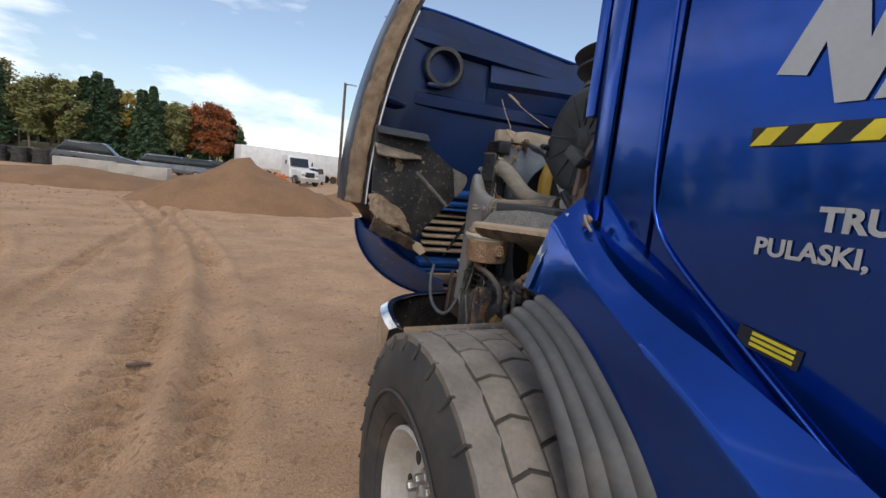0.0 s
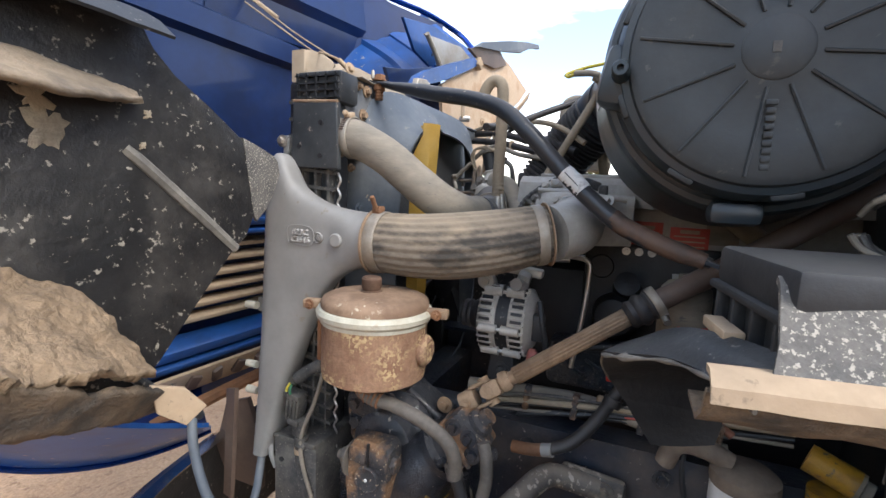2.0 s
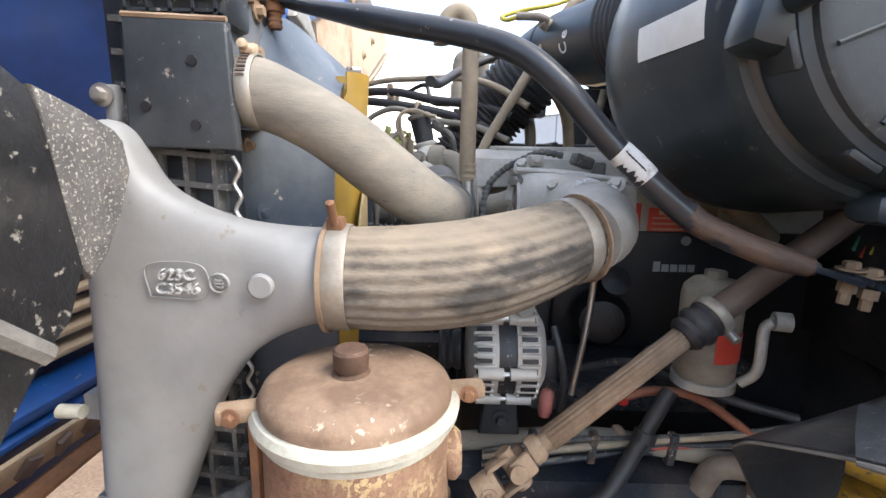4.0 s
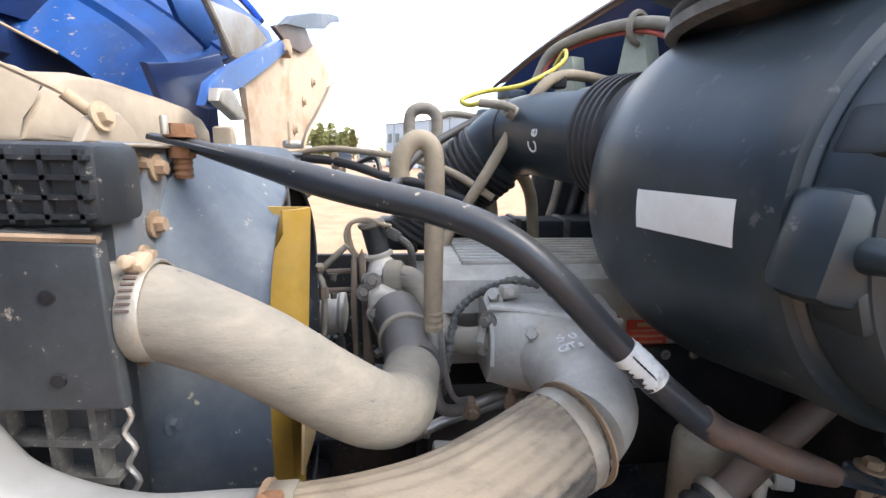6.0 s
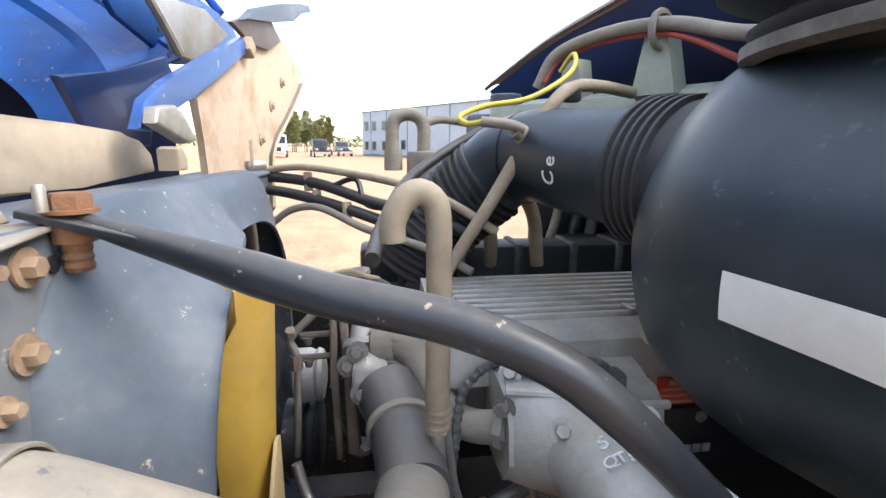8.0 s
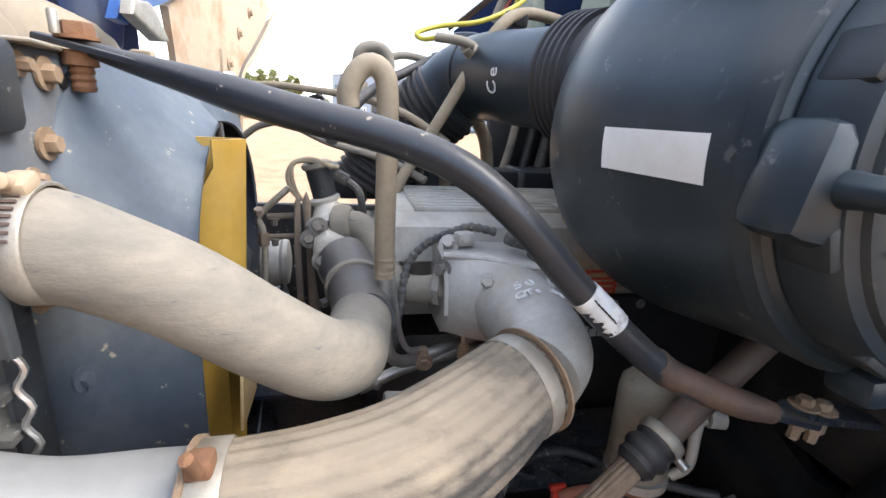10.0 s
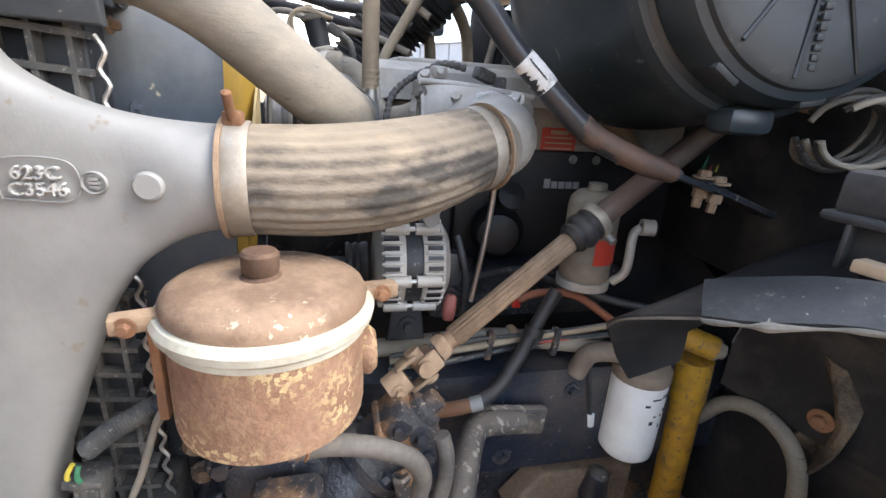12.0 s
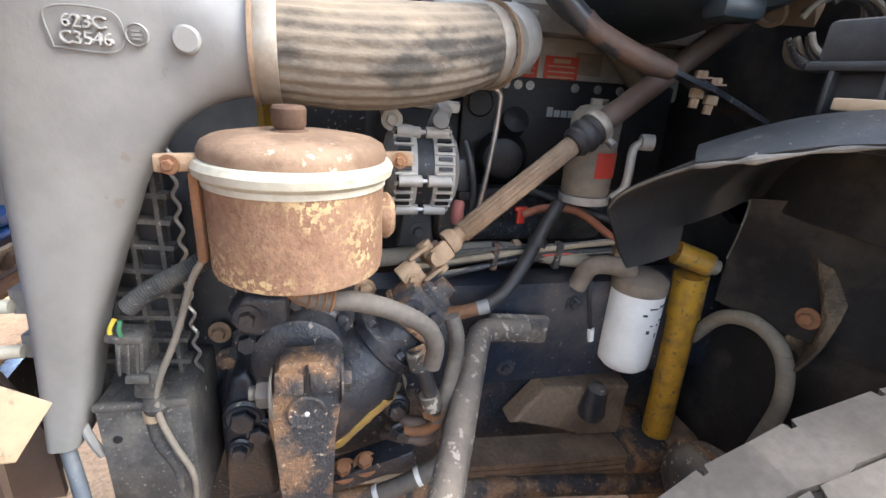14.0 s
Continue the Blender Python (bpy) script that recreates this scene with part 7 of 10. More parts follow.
# ---- power steering reservoir ----
can = thing("fluid_reservoir", (1.065, 2.018, 1.19), "rusty steel fluid reservoir with flaking cream paint and lid", "fluid reservoir")
CC = (1.067, 2.018, 0)
CR = 0.117
part("canister", Geo().lathe([(0, 1.192), (CR - 0.012, 1.192), (CR - 0.002, 1.198), (CR, 1.21), (CR, 1.315), (CR + 0.001, 1.325), (0, 1.325)], CC, (0, 0, 1), 56), M_can, can, "rusty canister with flaking yellow-cream paint")
part("rolled_band", Geo().lathe([(CR, 1.325), (CR + 0.004, 1.326), (CR + 0.011, 1.332), (CR + 0.013, 1.342), (CR + 0.008, 1.350), (CR + 0.001, 1.351), (CR - 0.01, 1.34)], CC, (0, 0, 1), 56, closed=True), M_cream, can, "chipped cream rolled clamp band")
part("band_lower", Geo().lathe([(CR, 1.317), (CR + 0.0025, 1.318), (CR + 0.0025, 1.326), (CR, 1.327)], CC, (0, 0, 1), 56, closed=True), M_cream, can)
lid = part("lid", Geo().lathe([(CR + 0.002, 1.350), (CR + 0.003, 1.360), (CR - 0.002, 1.370), (CR - 0.013, 1.376), (CR - 0.045, 1.381), (0.03, 1.384), (0, 1.384)], CC, (0, 0, 1), 56), M_lid, can, "rusty domed lid")
part("knob", Geo().lathe([(0.026, 1.383), (0.018, 1.387), (0.0215, 1.392), (0.0222, 1.412), (0.019, 1.416), (0, 1.416)], (1.058, 2.024, 0), (0, 0, 1), 28), mk("dark_rust_knob", (0.09, 0.05, 0.03), (0.14, 0.08, 0.05), 0.8, scale=20, bump=0.3), lid, "dark rusty knob")
for d in (Vector((-0.28, 0.96, 0)), Vector((0.2, -0.98, 0))):
    p = Vector((CC[0], CC[1], 1.345)) + d * (CR + 0.016)
    q = p + d * 0.02
    lg = part("band_lug", Geo().box(p + d * 0.008, (0.026, 0.05, 0.02), Matrix.Rotation(math.atan2(-d.x, d.y), 3, 'Z'), 0.004), M_rustlight, can, "rusty clamp lug")
    part("lug_bolt", Geo().bolt(p + d * 0.012 + Vector((-0.013, 0, 0)), (-1, 0, 0), 0.007, 0.010), M_rust, lg)
part("port_boss", Geo().lathe([(0.03, 0), (0.034, 0.006), (0.034, 0.012), (0.026, 0.02), (0, 0.02)], (1.075, 1.905, 1.265), (0.05, -1, 0), 24), M_can, can)
part("back_strap", Geo().box((1.045, 2.136, 1.275), (0.05, 0.012, 0.12), None, 0.004), M_rust, can)
part("rear_mount", Geo().box((1.19, 2.06, 1.27), (0.03, 0.08, 0.10), None, 0.006), M_black, can)
ret = [(1.02, 2.02, 1.17), (1.018, 1.99, 1.158), (1.03, 1.945, 1.148), (1.045, 1.885, 1.122), (1.055, 1.83, 1.085), (1.06, 1.81, 1.045), (1.068, 1.812, 1.0)]
hz = part("return_hose", Geo().tube(ret, 0.0152, 18, 50), M_oldhose, can, "grey rubber return hose with blue smear")
part("outlet_pipe", Geo().tube([(1.03, 2.03, 1.195), (1.022, 2.02, 1.172), (1.02, 1.995, 1.160)], 0.017, 16, 12), M_rust, can)
for k in range(4):
    p = Vector((1.02, 2.005, 1.163)).lerp(Vector((1.022, 1.975, 1.155)), k / 3)
    part("hose_ring", Geo().lathe([(0.016, -0.003), (0.019, 0), (0.016, 0.003)], p, (0.05, -1, -0.25), 20), M_rust, hz)

# ---- alternator ----
alt = thing("alternator", (1.29, 1.82, 1.25), "silver-grey cast alternator with slotted end housings", "alternator")
AO = (1.29, 1.895, 1.333)
ay = (0, -1, 0)
part("front_housing", Geo().lathe([(0.03, 0.0), (0.06, 0.004), (0.075, 0.016), (0.077, 0.05), (0.06, 0.052), (0, 0.052)], AO, ay, 40), M_alu, alt, "slotted grey end housing")
part("stator_band", Geo().lathe([(0, 0.05), (0.073, 0.05), (0.0735, 0.078), (0, 0.078)], AO, ay, 40), M_black, alt, "dark stator band")
part("rear_housing", Geo().lathe([(0, 0.077), (0.06, 0.077), (0.077, 0.079), (0.075, 0.115), (0.055, 0.128), (0, 0.13)], AO, ay, 40), M_alu, alt, "slotted grey end housing")
for y0, n0 in ((1.868, 0), (1.797, 1)):
    for k in range(15):
        a = radians(95 + 12.5 * k)
        p = Vector((1.29 + 0.0745 * math.cos(a), y0, 1.333 + 0.0745 * math.sin(a)))
        part("cooling_slot", Geo().box(p, (0.012, 0.024, 0.0062), Euler((0, -a, 0)).to_matrix()), M_dark, alt)
        part("cooling_fin", Geo().box(Vector((1.29 + 0.076 * math.cos(a + 0.109), y0, 1.333 + 0.076 * math.sin(a + 0.109))), (0.009, 0.034, 0.0045), Euler((0, -a - 0.109, 0)).to_matrix(), 0.001), M_alu, alt)
for a in (120, 185, 235):
    ra = radians(a)
    for yy in (1.858, 1.808):
        part("through_boss", Geo().tube([(1.29 + 0.08 * math.cos(ra), yy + 0.02, 1.333 + 0.08 * math.sin(ra)), (1.29 + 0.08 * math.cos(ra), yy - 0.02, 1.333 + 0.08 * math.sin(ra))], 0.010, 12), M_alu, alt)
    part("through_bolt", Geo().tube([(1.29 + 0.08 * math.cos(ra), 1.86, 1.333 + 0.08 * math.sin(ra)), (1.29 + 0.08 * math.cos(ra), 1.80, 1.333 + 0.08 * math.sin(ra))], 0.004, 8), M_steel, alt)
part("pulley", Geo().lathe([(0, -0.045), (0.032, -0.045), (0.034, -0.04), (0.03, -0.034), (0.034, -0.028), (0.03, -0.022), (0.034, -0.016), (0.034, -0.008), (0, -0.008)], AO, ay, 32), M_dark, alt, "black grooved pulley")
part("top_ear", Geo().box((1.275, 1.80, 1.425), (0.03, 0.03, 0.05), Euler((0.3, -0.3, 0)).to_matrix(), 0.008).lathe([(0.014, 0), (0.014, 0.03), (0, 0.03)], (1.262, 1.80, 1.42), (-1, 0.2, 0.2), 14), M_cast, alt, "bright mounting ear")
part("top_ear", Geo().box((1.285, 1.885, 1.425), (0.03, 0.03, 0.05), Euler((-0.4, -0.3, 0)).to_matrix(), 0.008).bolt((1.268, 1.885, 1.42), (-1, 0, 0), 0.011, 0.012), M_alu, alt)
part("top_link", Geo().box((1.30, 1.83, 1.45), (0.03, 0.14, 0.02), Euler((0.1, 0, 0)).to_matrix(), 0.005), M_alu, alt)
part("foot", Geo().prism([(1.80, 1.19), (1.87, 1.19), (1.86, 1.27), (1.81, 1.27)], Matrix(((0, 0, -1, 1.29), (1, 0, 0, 0), (0, 1, 0, 0), (0, 0, 0, 1))), 0.03, 0.006), M_black, alt).parent
part("foot_bolt", Geo().bolt((1.258, 1.832, 1.222), (-1, 0, 0), 0.010, 0.012), M_black, alt)
part("regulator", Geo().box((1.262, 1.758, 1.33), (0.03, 0.03, 0.06), None, 0.006), M_black, alt)
wr = part("battery_lead", Geo().tube([(1.255, 1.755, 1.39), (1.24, 1.745, 1.35), (1.245, 1.735, 1.30), (1.26, 1.735, 1.24)], 0.006, 10, 24), M_black, alt)
part("red_boot", Geo().lathe([(0.009, 0), (0.012, 0.01), (0.011, 0.04), (0.007, 0.045), (0, 0.045)], (1.24, 1.765, 1.24), (0.1, -0.1, 1), 16), mk("faded_red_rubber", (0.36, 0.12, 0.10), None, 0.7, scale=20), alt, "faded red terminal boot")

# ---- fuel filter, spin-on filter, shock ----
ff = thing("fuel_filter", (1.31, 1.47, 1.28), "dusty grey canister fuel filter with red label", "filter")
FO = (1.315, 1.47, 0)
part("filter_can", Geo().lathe([(0, 1.283), (0.044, 1.283), (0.049, 1.29), (0.0495, 1.43), (0.047, 1.445), (0.035, 1.458), (0.02, 1.462), (0, 1.462)], FO, (0, 0, 1), 40), M_hose, ff, "dusty grey can")
part("filter_nut", Geo().lathe([(0.018, 1.46), (0.018, 1.474), (0, 1.474)], FO, (0, 0, 1), 6), M_hose, ff)
lb_g = []
for k in range(9):
    a = radians(165 + 9 * k)
    lb_g.append([(FO[0] + 0.0502 * math.cos(a), FO[1] + 0.0502 * math.sin(a), z) for z in (1.325, 1.375)])
part("warning_label", Geo().sheet(lb_g, 0.0008), M_red, ff, "red warning label")
part("filter_base", Geo().lathe([(0.03, 1.262), (0.052, 1.268), (0.052, 1.284), (0, 1.284)], FO, (0, 0, 1), 30), M_alu, ff)
part("valve_arm", Geo().tube([(1.29, 1.42, 1.28), (1.28, 1.40, 1.31), (1.285, 1.395, 1.38), (1.28, 1.385, 1.395)], 0.009, 10, 20), M_alu, ff)
part("valve_eye", Geo().lathe([(0.010, -0.012), (0.016, -0.012), (0.016, 0.012), (0.010, 0.012)], (1.275, 1.375, 1.398), (0.3, 1, 0), 18, closed=True), M_alu, ff)

wf = thing("spin_on_filter", (1.235, 1.358, 0.93), "white spin-on filter with small black print, dusty head", "filter")
WO = (1.24, 1.345, 0)
cn = part("filter_can", Geo().lathe([(0, 0.905), (0.047, 0.907), (0.055, 0.916), (0.0565, 0.93), (0.0565, 1.093), (0, 1.093)], WO, (0, 0, 1), 40), M_white, wf, "white painted can")
part("filter_head", Geo().lathe([(0.0575, 1.093), (0.059, 1.10), (0.058, 1.118), (0.043, 1.13), (0, 1.132)], WO, (0, 0, 1), 32), M_dustbrk, wf, "dusty brown filter head")
part("head_arm", Geo().tube([(1.24, 1.37, 1.13), (1.245, 1.41, 1.145), (1.255, 1.46, 1.14), (1.265, 1.48, 1.09)], 0.02, 12, 18), M_dustbrk, wf)
pm = Geo()
for k, (a, z, w, h) in enumerate(((188, 1.06, 0.006, 0.003), (205, 1.06, 0.004, 0.004), (168, 1.085, 0.010, 0.005), (213, 1.07, 0.008, 0.004), (226, 1.07, 0.007, 0.004), (205, 1.035, 0.003, 0.010), (185, 1.10, 0.02, 0.003), (240, 1.06, 0.004, 0.03), (182, 1.045, 0.008, 0.008))):
    ra = radians(a)
    pm.box((WO[0] + 0.0567 * math.cos(ra), WO[1] + 0.0567 * math.sin(ra), z - 0.03), (0.001, w, h), Matrix.Rotation(ra, 3, 'Z'))
part("print_bars", pm, M_dark, cn, "small black printed bars")
for k, ch in enumerate("3838"):
    ra = radians(199 + 6.5 * k)
    nrm = Vector((math.cos(ra), math.sin(ra), 0))
    part("print_digit", text_geo(ch, 0.010, frame_xyz(Vector((WO[0], WO[1], 1.070)) + nrm * 0.0568, (-nrm.y, nrm.x, 0), (0, 0, 1)), 0.0004), M_dark, cn)

shock = thing("shock_absorber", (1.2, 1.22, 0.72), "yellow painted shock absorber, chipped and dirty", "shock absorber")
part("shock_body", Geo().tube([(1.2, 1.232, 1.13), (1.2, 1.222, 0.92), (1.2, 1.214, 0.72)], 0.031, 24, 8), M_shock, shock, "yellow tube")
part("dust_cover", Geo().tube([(1.2, 1.233, 1.135), (1.2, 1.228, 1.04)], 0.035, 24), M_shock, shock)
part("top_eye", Geo().tube([(1.218, 1.268, 1.180), (1.192, 1.205, 1.160)], 0.025, 20), M_shock, shock)
part("eye_nut", Geo().lathe([(0.024, 0), (0.024, 0.006), (0.016, 0.008), (0.016, 0.02), (0, 0.02)], (1.192, 1.205, 1.160), (-0.38, -0.9, -0.25), 20), M_hose, shock)

# ---- steering shaft and gear ----
ss = thing("steering_shaft", (1.19, 1.6, 1.15), "dusty splined steering shaft with rubber boot and universal joint", "steering shaft")
d = (Vector((1.148, 1.80, 1.21)) - Vector((1.285, 1.16, 1.655))).normalized()
ptop, pcl = Vector((1.285, 1.16, 1.655)), Vector((1.213, 1.508, 1.419))
part("upper_tube", Geo().tube([ptop, pcl], 0.0205, 24), M_brownm, ss, "dull brown upper tube")
part("boot", Geo().lathe([(0.022, -0.01), (0.028, 0.0), (0.030, 0.008), (0.026, 0.014), (0.0315, 0.022), (0.0315, 0.030), (0.026, 0.037), (0.028, 0.046), (0.022, 0.055), (0.0, 0.056)], pcl, d, 28), M_rub, ss, "black ribbed rubber boot")
bc = clamp_part(pcl + d * -0.004, d, 0.0285, 0.016, ss, M_clamp, "steel worm clamp")
part("clamp_screw", Geo().lathe([(0.007, -0.012), (0.007, 0.012), (0, 0.012)], pcl + Vector((-0.02, -0.022, -0.022)), (1, 0.3, 0.5), 10), M_steel, bc)
plow = Vector((1.160, 1.752, 1.244))
part("splined_shaft", Geo().tube([pcl + d * 0.05, plow], 0.0165, 60, flute=15, depth=0.10), M_rustlight, ss, "splined tan dusty shaft", sharp=180)
part("shaft_end", Geo().tube([plow, plow + d * 0.022], lambda s: 0.015 - 0.003 * s, 20), M_rustlight, ss)
yk = part("upper_yoke", Geo().lathe([(0.017, 0), (0.021, 0.008), (0.021, 0.02), (0, 0.02)], plow + d * 0.012, d, 24), M_rustlight, ss, "dusty tan yoke")
jc = Vector((1.146, 1.803, 1.206))
for s_ in (-1, 1):
    sdv = Vector((-0.9, -0.1, 0.3)).normalized()
    part("yoke_arm", Geo().box(jc - d * 0.012 + sdv * (0.021 * s_), (0.009, 0.034, 0.034), frame_xyz((0, 0, 0), sdv, d).to_3x3(), 0.006), M_rustlight, ss)
    sd2 = sdv.cross(d).normalized()
    part("yoke_arm", Geo().box(jc + d * 0.016 + sd2 * (0.021 * s_), (0.009, 0.04, 0.034), frame_xyz((0, 0, 0), sd2, d).to_3x3(), 0.006), M_rustlight, ss)
part("joint_cap", Geo().tube([jc + sdv * 0.032, jc - sdv * 0.032], 0.0125, 20), M_rustlight, ss)
part("joint_cap", Geo().tube([jc + sd2 * 0.03, jc - sd2 * 0.03], 0.0125, 20), M_rustlight, ss)
part("lower_yoke", Geo().lathe([(0.020, 0), (0.023, 0.01), (0.022, 0.035), (0, 0.035)], jc + d * 0.028, d, 24), M_rustlight, ss)
part("yoke_bolt", Geo().bolt(jc + d * 0.045 + Vector((-0.022, 0, 0)), (-1, 0, 0.2), 0.007, 0.01), M_rustlight, ss)

gear = thing("steering_gear", (1.1, 1.97, 0.75), "oily black cast steering gear box with rusty pitman arm", "steering gear")
gax, gper = Vector((0, 0.70, -0.714)), Vector((0, -0.714, -0.70))
grot = frame_xyz((0, 0, 0), gper, gax).to_3x3()
g0 = Vector((1.105, 1.872, 1.116))
case = part("gear_case", Geo().lathe([(0.045, -0.005), (0.05, 0.006), (0.05, 0.028), (0.064, 0.036), (0.064, 0.052), (0.056, 0.058), (0.062, 0.075), (0.074, 0.10), (0.076, 0.215), (0.066, 0.25), (0.04, 0.262), (0, 0.262)], g0, gax, 40), M_oily, gear, "oily black gear casting")
for k in range(5):
    a = 2 * math.pi * k / 5 + 0.5
    q = g0 + gax * 0.036 + Vector((math.cos(a), 0, 0)) * 0.056 + gper * (0.056 * math.sin(a))
    part("flange_bolt", Geo().bolt(q, -gax, 0.009, 0.014), M_oily, case)
boss = part("sector_boss", Geo().lathe([(0.10, 0.0), (0.104, 0.012), (0.096, 0.03), (0.078, 0.042), (0.07, 0.07), (0.055, 0.078), (0, 0.078)], (1.145, 2.035, 1.07), (-1, 0.04, 0.05), 40), M_oily, gear, "rounded black sector shaft boss")
for k in range(6):
    a = radians(35 + 52 * k)
    part("case_bolt", Geo().bolt((1.112, 2.037 + 0.085 * math.cos(a), 1.072 + 0.085 * math.sin(a)), (-1, 0, 0.1), 0.011, 0.014), M_oily, boss)
part("top_lug", Geo().prism([(2.05, 1.11), (2.12, 1.12), (2.135, 1.16), (2.11, 1.185), (2.05, 1.18)], side_at(1.13), 0.05, 0.012).bolt((1.079, 2.107, 1.152), (-1, 0, 0), 0.012, 0.014), M_oily, gear)
part("valve_body", Geo().box(Vector((1.10, 1.849, 1.142)), (0.094, 0.052, 0.078), grot, 0.010), M_gear, gear, "rust-stained valve body")
part("valve_rib", Geo().box(Vector((1.096, 1.866, 1.125)), (0.10, 0.012, 0.084), grot, 0.004), M_gear, gear)
for u, w in ((-0.03, 0.0), (0.004, -0.012), (0.034, 0.004)):
    part("valve_plug", Geo().bolt(Vector((1.062, 1.849, 1.142)) + gper * u + gax * w, (-1, 0, 0.1), 0.010, 0.012), M_oily, gear)
part("input_stub", Geo().lathe([(0.028, 0), (0.028, 0.012), (0.018, 0.018), (0.016, 0.035), (0, 0.035)], Vector((1.10, 1.832, 1.16)), -gax, 24), M_gear, gear)
part("port_union", Geo().bolt((1.085, 1.816, 1.112), (-0.2, -0.9, 0.2), 0.014, 0.03, False).bolt((1.06, 1.862, 1.10), (-0.6, -0.3, -0.8), 0.014, 0.026, False), M_gear, gear)
mnt = part("mount_plate", Geo().prism([(1.84, 0.84), (1.93, 0.80), (2.17, 0.78), (2.185, 0.96), (2.155, 1.05), (2.12, 1.12), (2.02, 1.17), (1.93, 1.12), (1.87, 1.0)], side_at(1.235), 0.075, 0.015), M_oily, gear, "black mounting plate against the rail")
part("mount_web", Geo().prism([(2.09, 0.78), (2.172, 0.78), (2.168, 0.95), (2.146, 1.03), (2.12, 1.045), (2.10, 0.99)], side_at(1.16), 0.055, 0.014), M_oily, mnt)
for y, z, r_ in ((2.112, 1.103, 0.016), (2.13, 0.962, 0.021), (2.108, 0.933, 0.017), (2.14, 0.90, 0.013), (1.87, 1.045, 0.014), (1.885, 0.955, 0.016), (1.875, 0.90, 0.013)):
    part("mount_bolt", Geo().lathe([(r_ * 1.5, 0), (r_ * 1.5, 0.006), (r_ * 1.2, 0.009), (r_ * 1.2, 0.012)], (1.104, y, z), (-1, 0, 0), 22).bolt((1.094, y, z), (-1, 0, 0), r_, 0.014, False), M_oily, mnt)
crust = []
for i in range(16):
    w = i / 15
    row = []
    for j in range(6):
        a = radians(212 + 11 * j + 7 * noise.noise(Vector((w * 5, j * 0.6, 3))) * (1 if j in (0, 5) else 0.3))
        r_ = 0.0762 + 0.0022 * abs(noise.noise(Vector((w * 14, j * 1.3, 8)))) - (0.0015 if j in (0, 5) else 0)
        row.append(g0 + gax * (0.10 + 0.115 * w) + Vector((r_ * math.cos(a), 0, 0)) - gper * (r_ * math.sin(a)))
    crust.append(row)
part("ochre_crust", Geo().sheet(crust, 0.002), M_ochre, case, "ochre crust of dried fluid")
pit = part("pitman_arm", Geo().prism([(2.067, 1.104), (2.058, 1.119), (1.984, 1.122), (1.974, 1.110), (1.973, 1.075), (1.986, 1.003), (1.992, 0.90), (1.995, 0.80), (2.066, 0.80), (2.066, 0.90), (2.069, 0.961), (2.078, 1.02), (2.075, 1.05)], side_at(1.045), 0.048, 0.008), M_gear, gear, "rusty forged pitman arm")
part("arm_split", Geo().box((0.996, 2.022, 1.092), (0.006, 0.0045, 0.055)), M_dark, pit)
part("arm_pinch", Geo().box((1.008, 2.046, 1.092), (0.036, 0.040, 0.034), Euler((0.06, 0, 0)).to_matrix(), 0.006), M_gear, pit)
part("arm_pinch", Geo().box((1.008, 1.998, 1.094), (0.036, 0.042, 0.034), Euler((-0.06, 0, 0)).to_matrix(), 0.006), M_gear, pit)
part("pinch_bolt", Geo().bolt((1.012, 2.068, 1.071), (0, 1, 0), 0.021, 0.022).lathe([(0.010, 0.02), (0.010, 0.032), (0, 0.032)], (1.012, 2.068, 1.071), (0, 1, 0), 14), M_oldhose, pit, "worn steel pinch bolt")
part("pinch_head", Geo().bolt((1.012, 1.977, 1.082), (0, -1, 0), 0.018, 0.014), M_gear, pit)
part("sector_shaft", Geo().lathe([(0.0275, 0), (0.0275, 0.005), (0.025, 0.0075), (0.022, 0.006), (0, 0.006)], (0.998, 2.024, 1.045), (-1, 0, 0), 32), M_gear, pit)
part("shaft_dot", Geo().lathe([(0.0035, 0), (0.003, 0.002), (0, 0.002)], (0.9915, 2.024, 1.045), (-1, 0, 0), 10), M_white, pit)
ft = part("mount_foot", Geo().prism([(1.85, 0.845), (1.99, 0.805), (1.998, 0.835), (1.90, 0.865), (1.855, 0.878)], side_at(1.12), 0.05, 0.006), M_oily, gear)
for y, z in ((1.974, 0.838), (1.937, 0.848)):
    part("foot_bolt", Geo().bolt((1.085, y, z), (-0.4, 0.1, 0.9), 0.013, 0.022), M_rust, ft)
part("pressure_hose", Geo().tube([(1.065, 1.808, 1.145), (1.06, 1.799, 1.115), (1.06, 1.797, 1.075), (1.06, 1.803, 1.036), (1.06, 1.814, 0.979), (1.065, 1.822, 0.95)], 0.0125, 14, 30), M_oldhose, gear, "grimy grey hydraulic hose")
ph = part("pressure_hose", Geo().tube([(1.055, 1.865, 1.098), (1.05, 1.858, 1.075), (1.05, 1.847, 1.047), (1.05, 1.836, 1.01), (1.055, 1.828, 0.975)], 0.0125, 14, 24), M_rub, gear, "black hydraulic hose with crimped ends")
for u in (0.15, 0.8):
    q = Vector((1.055, 1.865, 1.098)).lerp(Vector((1.055, 1.828, 0.975)), u)
    part("crimp_sleeve", Geo().lathe([(0.014, -0.016), (0.0165, -0.014), (0.0165, 0.014), (0.014, 0.016)], q + Vector((-0.003, 0.002 * (u < 0.5), 0)), (0, 0.3, 0.95), 16), M_stay, ph)
part("hose_union", Geo().bolt((1.06, 1.832, 0.982), (0, -0.25, -0.95), 0.018, 0.02, False).tube([(1.062, 1.826, 0.965), (1.065, 1.82, 0.94), (1.08, 1.84, 0.915), (1.09, 1.87, 0.91)], 0.009, 10, 16), M_rust, gear)
